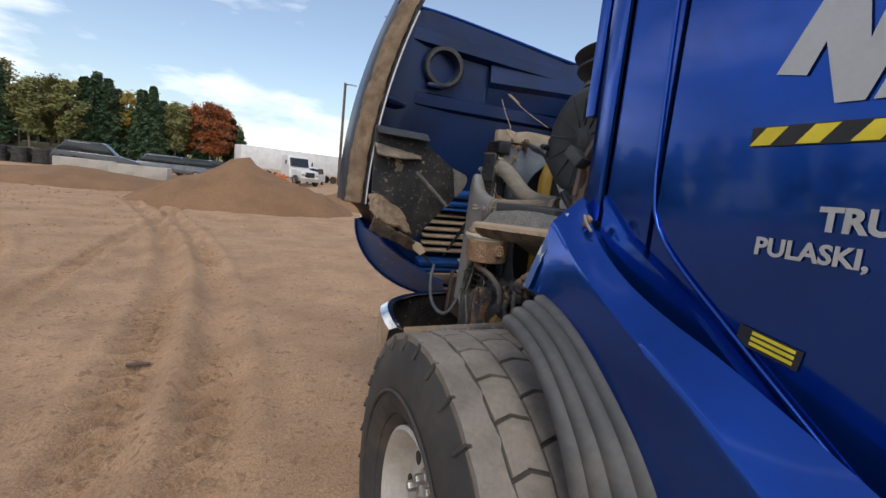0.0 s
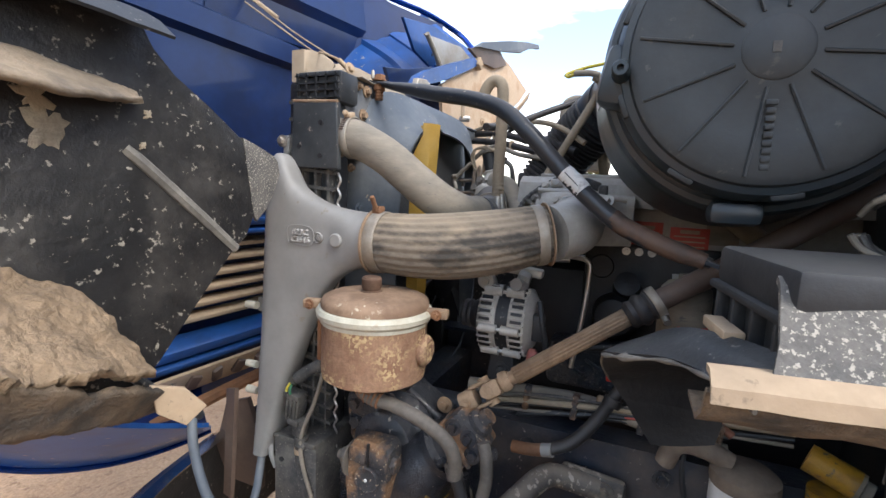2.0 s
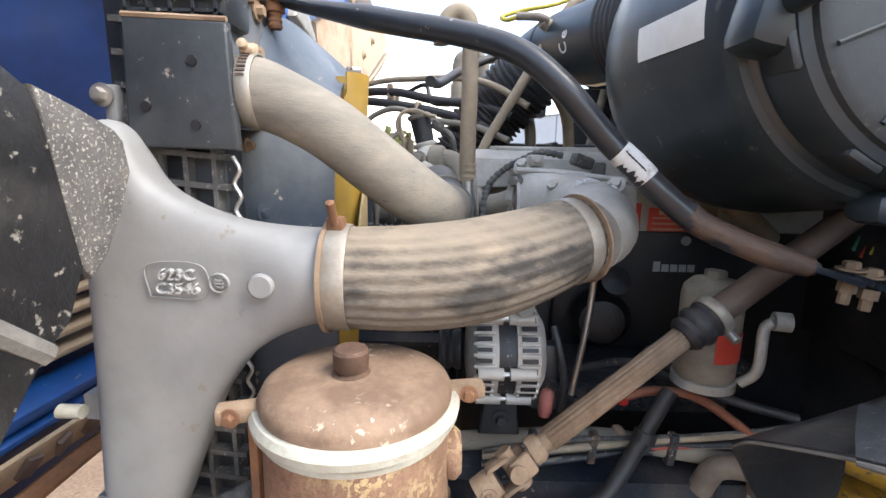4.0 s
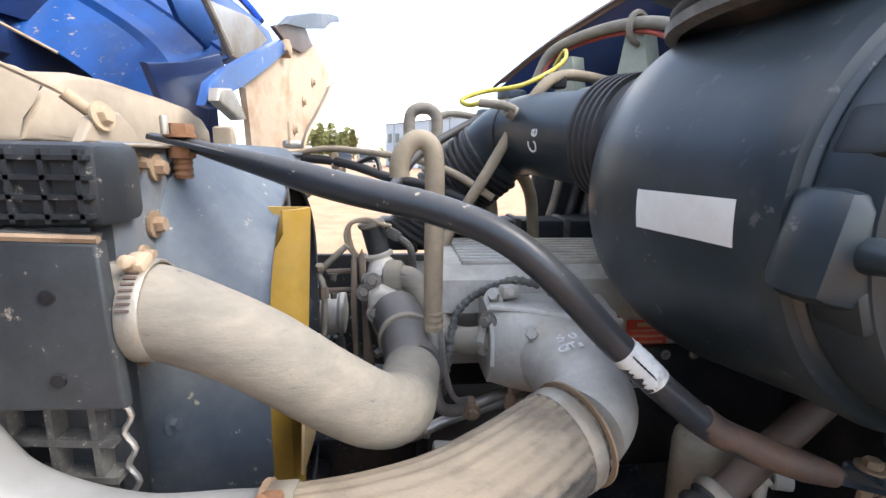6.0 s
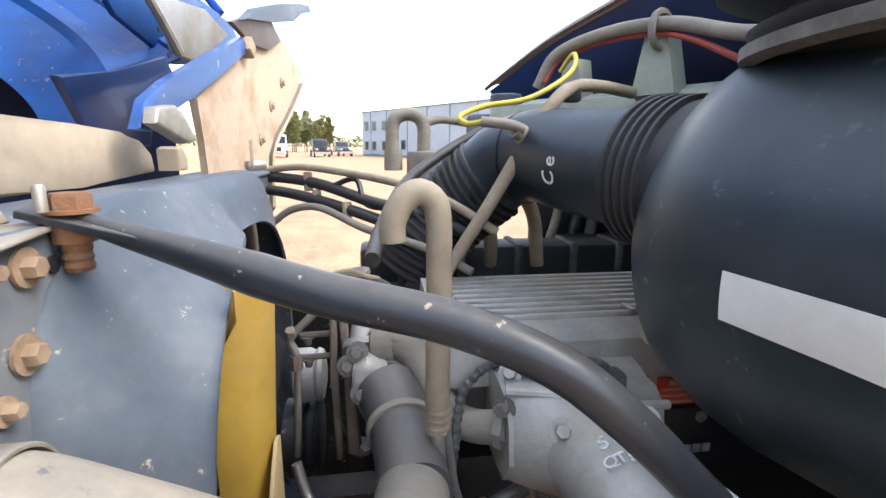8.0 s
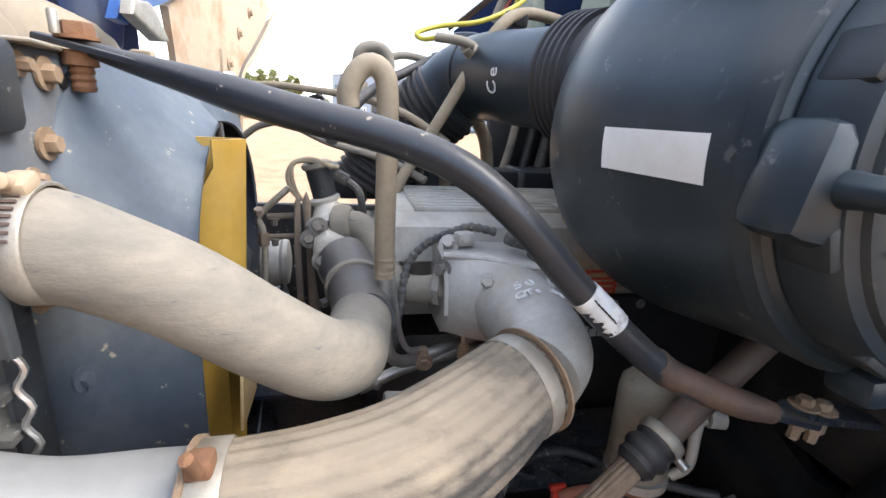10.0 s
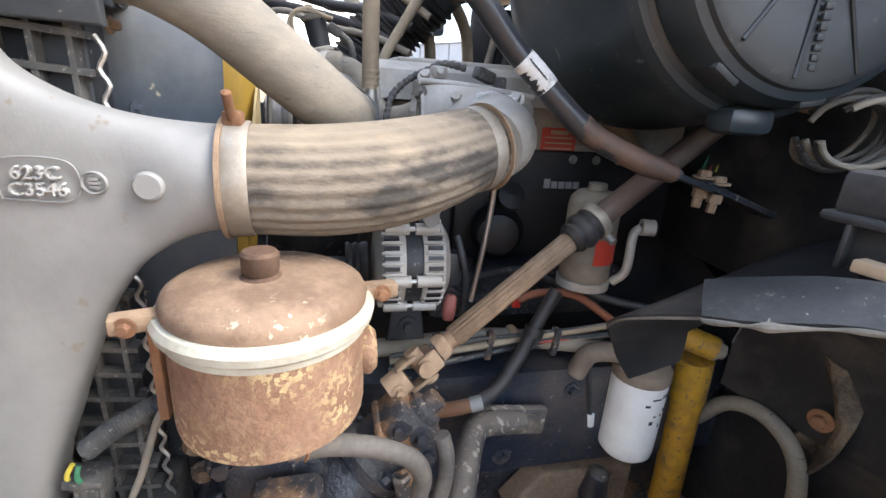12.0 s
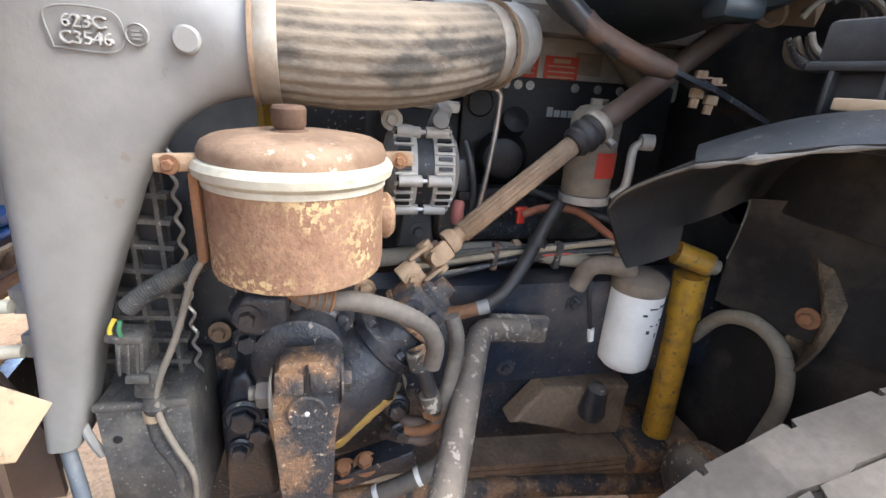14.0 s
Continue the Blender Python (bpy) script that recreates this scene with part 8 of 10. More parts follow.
lh = part("drain_hose", Geo().tube([(1.10, 2.00, 0.72), (1.10, 1.932, 0.75), (1.10, 1.865, 0.775), (1.10, 1.805, 0.808), (1.12, 1.75, 0.85)], 0.017, 14, 30), M_oldhose, gear, "grey hose with pale bands under the gear")
for y, z in ((1.915, 0.757), (1.838, 0.789)):
    part("pale_band", Geo().lathe([(0.0175, -0.005), (0.0185, -0.004), (0.0185, 0.004), (0.0175, 0.005)], (1.10, y, z), (0, -0.9, 0.4), 16), M_white, lh)
for k in range(3):
    part("tan_loop", Geo().tube([(1.14, 1.90 - 0.01 * k, 0.86 + 0.02 * k), (1.10, 1.865, 0.885 + 0.018 * k), (1.10, 1.83, 0.875 + 0.02 * k), (1.15, 1.80, 0.85 + 0.02 * k)], 0.011, 10, 20), M_brownm, gear)
har = thing("rail_harness", (1.2, 1.6, 1.05), "hoses and cables clipped along the grimy frame rail", "hose")
part("hose_fitting", Geo().tube([(1.16, 1.79, 1.06), (1.155, 1.755, 1.065), (1.15, 1.72, 1.075)], 0.0125, 14, 10), M_rust, har, "rusty hose fitting")
part("fitting_collar", Geo().tube([(1.151, 1.728, 1.073), (1.148, 1.708, 1.079)], 0.0135, 14), M_cast, har)
part("feed_hose", Geo().tube([(1.15, 1.715, 1.077), (1.165, 1.675, 1.095), (1.185, 1.635, 1.14), (1.20, 1.60, 1.20), (1.21, 1.568, 1.255)], 0.0125, 14, 30), M_rub, har, "black rubber feed hose")
part("hose_elbow", Geo().tube([(1.195, 1.61, 1.175), (1.198, 1.605, 1.19)], 0.018, 14), M_rub, har)
for p in ([(1.235, 1.84, 1.08), (1.225, 1.72, 1.12), (1.225, 1.6, 1.135), (1.24, 1.4, 1.14)], [(1.23, 1.80, 1.10), (1.22, 1.65, 1.135), (1.23, 1.5, 1.15), (1.24, 1.35, 1.148)]):
    part("wire_run", Geo().tube(p, 0.006, 8, 24), M_black, har)
part("red_wire", Geo().tube([(1.222, 1.60, 1.142), (1.22, 1.56, 1.148), (1.222, 1.52, 1.149)], 0.0035, 8, 12), M_redw, har)
for k in range(4):
    q = 0.012 * k
    part("wire_run", Geo().tube([(1.232 - q * 0.4, 1.86, 1.10 + q), (1.224 - q * 0.3, 1.74, 1.118 + q + 0.006 * (k % 2)), (1.222, 1.60, 1.142 + q * 0.6), (1.226, 1.46, 1.148 + q * 0.8 - 0.006 * (k % 2)), (1.24, 1.30, 1.15 + q)], 0.004 + 0.0012 * (k % 3), 8, 30), (M_hose, M_black, M_rubt, M_plug)[k], har)
for y in (1.78, 1.68, 1.55, 1.42):
    part("wire_clip", Geo().box((1.222, y, 1.145), (0.02, 0.014, 0.055), Euler((0.1, 0, 0)).to_matrix(), 0.004), M_gear, har)
# added nuts, some in pale hose grey to stand in for glints
for k, (y, z) in enumerate(((1.93, 1.135), (1.905, 1.04), (1.945, 0.985), (2.15, 1.07), (2.14, 1.02), (1.88, 0.95), (1.80, 0.985), (1.76, 0.935), (1.70, 0.955), (1.50, 0.98), (1.33, 0.955))):
    part("stud_nut", Geo().bolt((1.225 if y < 1.85 else 1.12, y, z), (-1, 0.05, 0.1), 0.010 + 0.002 * (k % 3), 0.014), (M_rustlight, M_gear, M_hose)[k % 3], har)
pig = part("pigtail", Geo().tube([(1.215, 1.47, 1.13), (1.205, 1.475, 1.08), (1.20, 1.468, 1.03), (1.205, 1.455, 0.98)], 0.005, 8, 20), M_black, har)
part("pigtail_plug", Geo().tube([(1.204, 1.455, 0.985), (1.206, 1.45, 0.955)], 0.008, 8), M_white, pig, "white connector tip")

# ---- electrical connector below the tank ----
con = thing("harness_connector", (1.08, 2.24, 0.84), "dusty dark electrical connector with loom and yellow wire", "connector")
part("loom", Geo().tube([(1.085, 2.155, 1.215), (1.082, 2.175, 1.203), (1.078, 2.225, 1.175), (1.076, 2.256, 1.150)], lambda s: 0.0125 + 0.0013 * (1 if int(s * 60) % 2 else -1), 16, 61), M_plug, con, "grey corrugated loom")
plug = part("plug", Geo().box((1.076, 2.257, 1.085), (0.033, 0.037, 0.058), Euler((0.12, 0, 0)).to_matrix(), 0.006), M_plug, con, "dusty black plug shell")
part("plug_collar", Geo().box((1.075, 2.259, 1.112), (0.038, 0.045, 0.012), Euler((0.12, 0, 0)).to_matrix(), 0.003), M_plug, plug)
for k in range(3):
    part("plug_rib", Geo().box((1.057, 2.246 + 0.011 * k, 1.082), (0.006, 0.004, 0.048), Euler((0.12, 0, 0)).to_matrix(), 0.001), M_plug, plug)
part("plug_latch", Geo().box((1.056, 2.25, 1.052), (0.01, 0.03, 0.014), Euler((0.12, 0, 0)).to_matrix(), 0.003), M_plug, plug)
part("plug_back", Geo().box((1.077, 2.245, 1.035), (0.028, 0.032, 0.05), Euler((0.16, 0, 0)).to_matrix(), 0.006), M_plug, plug)
part("plug_boot", Geo().lathe([(0.017, 0), (0.015, 0.012), (0.0185, 0.02), (0.014, 0.032), (0, 0.032)], (1.077, 2.242, 1.012), (0, 0.05, -1), 16), M_plug, plug)
part("yellow_wire", Geo().tube([(1.066, 2.268, 1.14), (1.062, 2.275, 1.125), (1.064, 2.272, 1.108)], 0.003, 8, 10), M_yelw, con)
part("green_wire", Geo().tube([(1.062, 2.26, 1.14), (1.058, 2.262, 1.125), (1.062, 2.258, 1.108)], 0.003, 8, 10), mk("green_wire", (0.05, 0.2, 0.1), None, 0.5, scale=9), con)
part("tail_cable", Geo().tube([(1.078, 2.242, 1.01), (1.08, 2.25, 0.97), (1.08, 2.245, 0.92), (1.082, 2.228, 0.87), (1.085, 2.225, 0.80)], 0.0115, 14, 30), M_plug, con, "grey taped cable")
part("tape_band", Geo().tube([(1.08, 2.249, 0.985), (1.08, 2.248, 0.965)], 0.0145, 14), M_tan, con)
part("thin_cable", Geo().tube([(1.06, 2.152, 1.222), (1.064, 2.17, 1.19), (1.068, 2.198, 1.11), (1.068, 2.232, 1.03), (1.066, 2.236, 0.98), (1.066, 2.222, 0.92), (1.07, 2.205, 0.86), (1.075, 2.21, 0.79)], 0.0048, 10, 50), M_hose, con, "grey thin cable")
part("loop_cable", Geo().tube([(1.16, 2.40, 1.05), (1.1, 2.38, 0.95), (1.02, 2.33, 0.87), (0.95, 2.30, 0.86), (0.90, 2.33, 0.92), (0.90, 2.38, 1.03), (0.93, 2.42, 1.12)], 0.010, 10, 50), M_shroud, con, "grey cable loop hanging to the hood")

# ---- air cleaner ----
acl = thing("air_cleaner", (1.25, 1.41, 1.55), "large black round air cleaner housing with ribbed end cap", "air cleaner")
AX = (1, 0, 0)
AC = (0, 1.412, 1.822)
body = part("cleaner_body", Geo().lathe([(0.0, 1.045), (0.192, 1.045), (0.210, 1.056), (0.2195, 1.075), (0.223, 1.12), (0.236, 1.20), (0.247, 1.27), (0.248, 1.32), (0.240, 1.37), (0.215, 1.415), (0.17, 1.437), (0.11, 1.442), (0, 1.442)], AC, AX, 72), M_aircl, acl, "smooth black drum body")
part("body_band", Geo().lathe([(0.205, 1.052), (0.2135, 1.054), (0.2195, 1.068), (0.212, 1.07)], AC, AX, 64, closed=True), M_aircl, acl)
part("cap_collar", Geo().lathe([(0.18, 0.995), (0.190, 0.998), (0.198, 1.012), (0.199, 1.045), (0.18, 1.05)], AC, AX, 64, closed=True), M_aircl, acl)
cap = part("end_cap", Geo().lathe([(0, 0.9935), (0.046, 0.9935), (0.056, 0.9965), (0.116, 0.991), (0.166, 0.986), (0.177, 0.99), (0.184, 1.003), (0.184, 1.02), (0, 1.02)], AC, AX, 72), M_aircap, acl, "matte black end cap with radial ribs")
for k in range(12):
    a = 2 * math.pi * k / 12 + 0.13
    u = Vector((0, math.cos(a), math.sin(a)))
    o = Vector(AC)
    part("cap_rib", Geo().tube([o + u * 0.050 + Vector((0.9945, 0, 0)), o + u * 0.168 + Vector((0.9855, 0, 0))], 0.0026, 6), M_aircap, cap)
part("cap_hub", Geo().lathe([(0.042, 1.0), (0.041, 0.9925), (0.037, 0.9905), (0, 0.9905)], AC, AX, 32), M_aircap, cap)
part("hub_mark", Geo().box((0.990, 1.414, 1.822), (0.002, 0.010, 0.014)), M_plug, cap)
for k in range(9):
    part("maker_bar", Geo().box((0.9875, 1.4125, 1.752 - 0.0105 * k), (0.004, 0.011 if k else 0.014, 0.0072), None, 0.001), M_aircap, cap)
    part("maker_bar", Geo().box((0.9875, 1.4125, 1.892 + 0.0095 * k), (0.004, 0.010, 0.0066), None, 0.001), M_aircap, cap)
for k in range(9):
    a = 2 * math.pi * k / 9 + 0.35
    u = Vector((0, math.cos(a), math.sin(a)))
    part("rim_pad", Geo().box(Vector(AC) + u * 0.192 + Vector((1.022, 0, 0)), (0.045, 0.014, 0.040), Matrix.Rotation(a, 3, 'X'), 0.005), M_aircap, cap)
stud = part("clip_stud", Geo().lathe([(0.016, 0.03), (0.012, 0.0), (0.012, -0.02), (0.010, -0.023), (0.005, -0.023), (0.005, -0.012), (0, -0.012)], (0.985, 1.60, 1.80), (1, 0, 0), 24), M_aircl, acl, "cap retaining stud")
part("stud_boss", Geo().box((1.03, 1.60, 1.80), (0.06, 0.06, 0.09), Euler((0.2, 0, 0)).to_matrix(), 0.015), M_aircl, acl)
part("drain_foot", Geo().box((1.05, 1.43, 1.605), (0.05, 0.07, 0.035), None, 0.012), M_aircl, acl)
lbl = []
for k in range(9):
    a = radians(-8.8 + 1.35 * k)
    lbl.append([(x, AC[1] + r_ * math.cos(a), AC[2] + 0.235 * math.sin(a) + 0.001) for x, r_ in ((1.096, 0.2212), (1.138, 0.2266), (1.183, 0.2345), (1.228, 0.2418))])
part("paper_label", Geo().sheet(lbl, 0.0008), M_white, body, "blank white paper label")
# inlet boot on top
boot = part("inlet_boot", Geo().lathe([(0.10, 0.18), (0.165, 0.21), (0.19, 0.225), (0.195, 0.237), (0.17, 0.243), (0.165, 0.252), (0.195, 0.262), (0.225, 0.277), (0.225, 0.287), (0.20, 0.297), (0.20, 0.305), (0.235, 0.325), (0.24, 0.333), (0.15, 0.335), (0.0, 0.335)], (1.22, 1.40, 1.822), (0.02, 0.06, 1), 56), M_rub, acl, "stepped black rubber inlet boot")
part("dusty_seal", Geo().lathe([(0.185, 0.205), (0.200, 0.210), (0.200, 0.222), (0.185, 0.226)], (1.22, 1.40, 1.822), (0.02, 0.06, 1), 56, closed=True), M_crease, acl)
# outlet bellows, duct and corrugated hose to the turbo
bl = Geo()
bp, bd_ = Vector((1.43, 1.54, 1.895)), Vector((0.80, 0.25, 0.06)).normalized()
prof = [(0.0, -0.03), (0.098, -0.03)]
for k in range(5):
    prof += [(0.098, 0.014 * k), (0.1045, 0.014 * k + 0.004), (0.1045, 0.014 * k + 0.009), (0.098, 0.014 * k + 0.0125)]
prof += [(0.09, 0.072), (0.0, 0.072)]
part("bellows", bl.lathe(prof, bp, bd_, 48), M_rub, acl, "black ribbed rubber bellows")
p0 = bp + bd_ * 0.05
duct = [p0, Vector((1.62, 1.60, 1.907)), Vector((1.73, 1.635, 1.915)), Vector((1.80, 1.675, 1.90)), Vector((1.84, 1.72, 1.855))]
dct = part("duct", Geo().tube(duct, 0.086, 40, 30), M_aircl, acl, "smooth dark grey air duct with chalk mark")
cd = Vector((0.92, 0.35, 0.03)).normalized()
for ch, sh, ang in (("e", 0.036, -0.22), ("C", 0.036, 0.12)):
    cn = Matrix.Rotation(-ang, 3, cd) @ Vector((-0.37, 0.90, -0.24))
    cn = (cn - cd * cn.dot(cd)).normalized()
    part("chalk", text_geo(ch, sh, frame_xyz(Vector((1.60, 1.593, 1.904)) + cn * 0.0872, cd.cross(cn), cd), 0.0006), M_white, dct)
part("duct_band", Geo().lathe([(0.086, -0.002), (0.088, -0.002), (0.088, 0.002), (0.086, 0.002)], (1.76, 1.65, 1.911), (0.85, 0.45, -0.1), 40, closed=True), M_dark, acl)
part("sensor_stem", Geo().lathe([(0.02, 0), (0.016, 0.012), (0.013, 0.014), (0.013, 0.03), (0, 0.03)], (1.675, 1.685, 1.948), (-0.35, 0.75, 0.35), 20), M_hose, acl)
cor = [Vector((1.825, 1.70, 1.872)), Vector((1.86, 1.76, 1.815)), Vector((1.88, 1.82, 1.745)), Vector((1.89, 1.87, 1.66))]
part("corrugated_hose", Geo().tube(cor, lambda s: 0.088 + 0.005 * (1 if int(s * 34) % 2 else -1), 40, 69), M_rub, acl, "black corrugated intake hose", sharp=20)

# ---- bulkhead panel behind the duct ----
bh = thing("insulation_panel", (2.14, 1.30, 1.45), "dark dusty insulation panel on the bulkhead behind the engine", "panel")
part("panel_sheet", Geo().box((2.15, 1.30, 1.67), (0.04, 0.44, 0.44), None, 0.015), M_dark, bh)
for k, (y, m_) in enumerate(((1.48, M_hose), (1.42, M_rub), (1.37, M_plug))):
    part("heater_hose", Geo().tube([(2.10, y, 1.50), (2.095 - 0.01 * k, y + 0.01, 1.62), (2.10, y - 0.02, 1.74), (2.11, y - 0.05, 1.88)], 0.013 + 0.002 * k, 12, 30), m_, bh)

# ---- coolant tank, hoses and wires at the cowl ----
rt = thing("coolant_tank", (1.95, 1.35, 1.9), "dusty milky plastic coolant tank on the cowl", "coolant tank")
part("tank_shell", Geo().box((1.98, 1.36, 1.985), (0.62, 0.22, 0.15), Euler((0, 0, 0.45)).to_matrix(), 0.05), M_poly, rt, "milky dusty tank shell")
part("tank_post", Geo().prism([(-0.05, 0), (0.05, 0), (0.028, 0.12), (-0.02, 0.12)], frame_xyz((1.80, 1.40, 2.04), (1, 0.4, 0), (0, 0, 1)), 0.05, 0.01), M_poly, rt)
part("tank_post", Geo().prism([(-0.04, 0), (0.04, 0), (0.028, 0.10), (-0.02, 0.10)], frame_xyz((2.02, 1.48, 2.04), (1, 0.4, 0), (0, 0, 1)), 0.05, 0.01), M_poly, rt)
part("filler_neck", Geo().lathe([(0.05, 0), (0.045, 0.05), (0.04, 0.06), (0, 0.06)], (2.30, 1.56, 2.0), (0, 0, 1), 28), M_poly, rt)
part("filler_cap", Geo().lathe([(0.046, 0), (0.048, 0.003), (0.048, 0.022), (0.044, 0.026), (0, 0.026)], (2.30, 1.56, 2.06), (0, 0, 1), 28), M_shroud, rt, "grey screw cap")
ch_ = thing("breather_hoses", (1.75, 1.7, 1.75), "tan and black breather hoses tied over the air duct", "hose")
part("tan_hose", Geo().tube([(1.82, 1.43, 2.045), (1.78, 1.52, 2.05), (1.74, 1.59, 2.043), (1.70, 1.645, 2.012), (1.69, 1.70, 1.935), (1.69, 1.76, 1.83), (1.70, 1.81, 1.745), (1.70, 1.845, 1.68), (1.69, 1.865, 1.60)], 0.012, 14, 60), M_rubt, ch_, "tan hose looped over the duct")
part("grey_hose", Geo().tube([(1.665, 1.71, 1.962), (1.665, 1.735, 1.97), (1.68, 1.78, 1.975)], 0.009, 12, 16), M_hose, ch_)
part("yellow_wire", Geo().tube([(1.68, 1.775, 1.975), (1.70, 1.80, 1.972), (1.72, 1.81, 1.985), (1.74, 1.76, 2.005), (1.74, 1.68, 2.02), (1.78, 1.60, 2.06), (1.85, 1.545, 2.10), (1.90, 1.53, 2.13), (1.94, 1.54, 2.10)], 0.005, 10, 60), M_yelw, ch_, "yellow wire")
part("red_wire", Geo().tube([(1.98, 1.56, 2.08), (1.97, 1.53, 2.13), (1.90, 1.47, 2.155), (1.80, 1.41, 2.155), (1.72, 1.38, 2.13), (1.62, 1.33, 2.07)], 0.006, 10, 50), M_redw, ch_, "red wire")
part("loom", Geo().tube([(2.0, 1.57, 2.07), (1.97, 1.54, 2.14), (1.88, 1.47, 2.17), (1.76, 1.40, 2.165), (1.62, 1.35, 2.12), (1.5, 1.3, 2.11)], 0.013, 12, 50), M_hose, ch_, "grey wire loom")
part("loop", Geo().lathe([(0.03, -0.006), (0.038, -0.006), (0.04, 0.0), (0.038, 0.006), (0.03, 0.006)], (1.79, 1.40, 2.16), (0.9, 0.5, 0), 24, closed=True), M_hose, ch_)
part("tie", Geo().box((1.735, 1.605, 2.03), (0.03, 0.045, 0.03), Euler((0, 0, 0.5)).to_matrix(), 0.006), M_black, ch_)
part("black_hose", Geo().tube([(1.90, 1.70, 1.98), (1.86, 1.80, 1.93), (1.75, 1.90, 1.87), (1.60, 1.95, 1.815), (1.455, 1.967, 1.795)], 0.0105, 12, 40), M_rub, ch_)
pl = thing("coolant_lines", (1.95, 2.1, 1.7), "black and tan hoses clipped together across the bay", "hose")
part("black_line", Geo().tube([(2.08, 2.25, 1.853), (2.05, 2.18, 1.855), (1.98, 2.08, 1.845), (1.90, 1.97, 1.815), (1.82, 1.86, 1.795), (1.76, 1.77, 1.76)], 0.0125, 14, 40), M_rub, pl)
part("black_line", Geo().tube([(2.06, 2.24, 1.828), (2.02, 2.16, 1.822), (1.94, 2.04, 1.80), (1.84, 1.90, 1.762), (1.77, 1.80, 1.72)], 0.0125, 14, 40), M_rub, pl)
part("tan_line", Geo().tube([(2.1, 2.26, 1.862), (2.02, 2.14, 1.882), (1.92, 2.02, 1.875), (1.80, 1.90, 1.858), (1.73, 1.82, 1.83), (1.70, 1.74, 1.78)], 0.0085, 12, 30), M_rubt, pl)
part("tan_line", Geo().tube([(2.02, 2.2, 1.75), (2.0, 2.15, 1.785), (1.95, 2.08, 1.795), (1.87, 1.98, 1.76), (1.78, 1.86, 1.735), (1.72, 1.78, 1.70)], 0.0085, 12, 30), M_hose, pl)
for p in ((2.0, 2.11, 1.85), (1.98, 2.09, 1.812), (1.92, 2.02, 1.79)):
    part("line_clip", Geo().box(p, (0.012, 0.02, 0.045), Euler((0, 0, 0.6)).to_matrix(), 0.004), M_tan, pl)
part("line_bracket", Geo().box((2.06, 2.24, 1.85), (0.03, 0.14, 0.006), Euler((0, 0, 0.5)).to_matrix(), 0.002), M_steel, pl)
part("twist_wire", Geo().tube([(1.96, 2.06, 1.84), (1.93, 2.0, 1.86), (1.90, 1.98, 1.81), (1.88, 1.93, 1.80)], 0.006, 8, 24), M_black, pl)
dr = thing("filter_drier", (2.3, 1.82, 1.7), "dusty grey canister with bent pipe on the far side", "canister")
part("drier_can", Geo().lathe([(0.0, 0), (0.075, 0.0), (0.08, 0.02), (0.08, 0.17), (0.075, 0.185), (0.0, 0.19)], (2.30, 1.78, 1.73), (0, 0, 1), 32), M_hose, dr)
part("bent_pipe", Geo().tube([(2.30, 1.90, 1.88), (2.30, 1.90, 1.99), (2.30, 1.875, 2.02), (2.30, 1.835, 2.02), (2.30, 1.81, 1.99), (2.30, 1.81, 1.91)], 0.02, 14, 30), M_hose, dr)
part("pipe_nut", Geo().lathe([(0.028, 0), (0.028, 0.06), (0, 0.06)], (2.30, 1.90, 1.86), (0, 0, 1), 12), M_hose, dr)
part("side_pipe", Geo().tube([(2.30, 1.80, 2.0), (2.32, 1.75, 2.01), (2.35, 1.65, 2.0)], 0.012, 10, 16), M_hose, dr)
part("side_frame", Geo().box((2.34, 1.62, 1.92), (0.05, 0.1, 0.22), None, 0.015), M_shroud, dr)

# ---- inner wheel liner, battery-type box, brackets ----
lin = thing("wheel_liner", (0.8, 1.25, 1.2), "dusty black plastic wheel liner with a dirt-caked lip", "wheel liner")
shell = [
    [(0.893, 1.577, 1.398), (0.955, 1.582, 1.367), (1.010, 1.580, 1.336), (1.045, 1.571, 1.308), (1.060, 1.550, 1.275)],
    [(0.800, 1.506, 1.434), (0.920, 1.512, 1.408), (1.000, 1.508, 1.370), (1.052, 1.492, 1.325), (1.070, 1.475, 1.275)],
    [(0.700, 1.425, 1.448), (0.860, 1.425, 1.436), (1.000, 1.420, 1.400), (1.065, 1.410, 1.340), (1.085, 1.400, 1.270)],
    [(0.670, 1.300, 1.458), (0.860, 1.300, 1.446), (1.040, 1.290, 1.408), (1.120, 1.280, 1.350), (1.140, 1.270, 1.280)],
    [(0.670, 1.160, 1.466), (0.860, 1.160, 1.452), (1.070, 1.160, 1.418), (1.160, 1.160, 1.360), (1.200, 1.158, 1.286)],
    [(0.670, 1.072, 1.470), (0.860, 1.072, 1.455), (1.070, 1.072, 1.420), (1.170, 1.074, 1.360), (1.210, 1.076, 1.290)]]
part("liner_skin", Geo().sheet(smooth_rows(shell, 4), 0.006), M_liner, lin, "dusty black liner shell")
flap = [[(1.060, 1.550, 1.277), (1.068, 1.528, 1.240), (1.070, 1.501, 1.202)], [(1.070, 1.475, 1.277), (1.075, 1.462, 1.240), (1.074, 1.455, 1.210)], [(1.085, 1.402, 1.275), (1.080, 1.405, 1.248), (1.076, 1.411, 1.223)]]
part("front_flap", Geo().sheet(smooth_rows(flap, 3), 0.005), M_liner, lin, "scuffed hanging front flap")
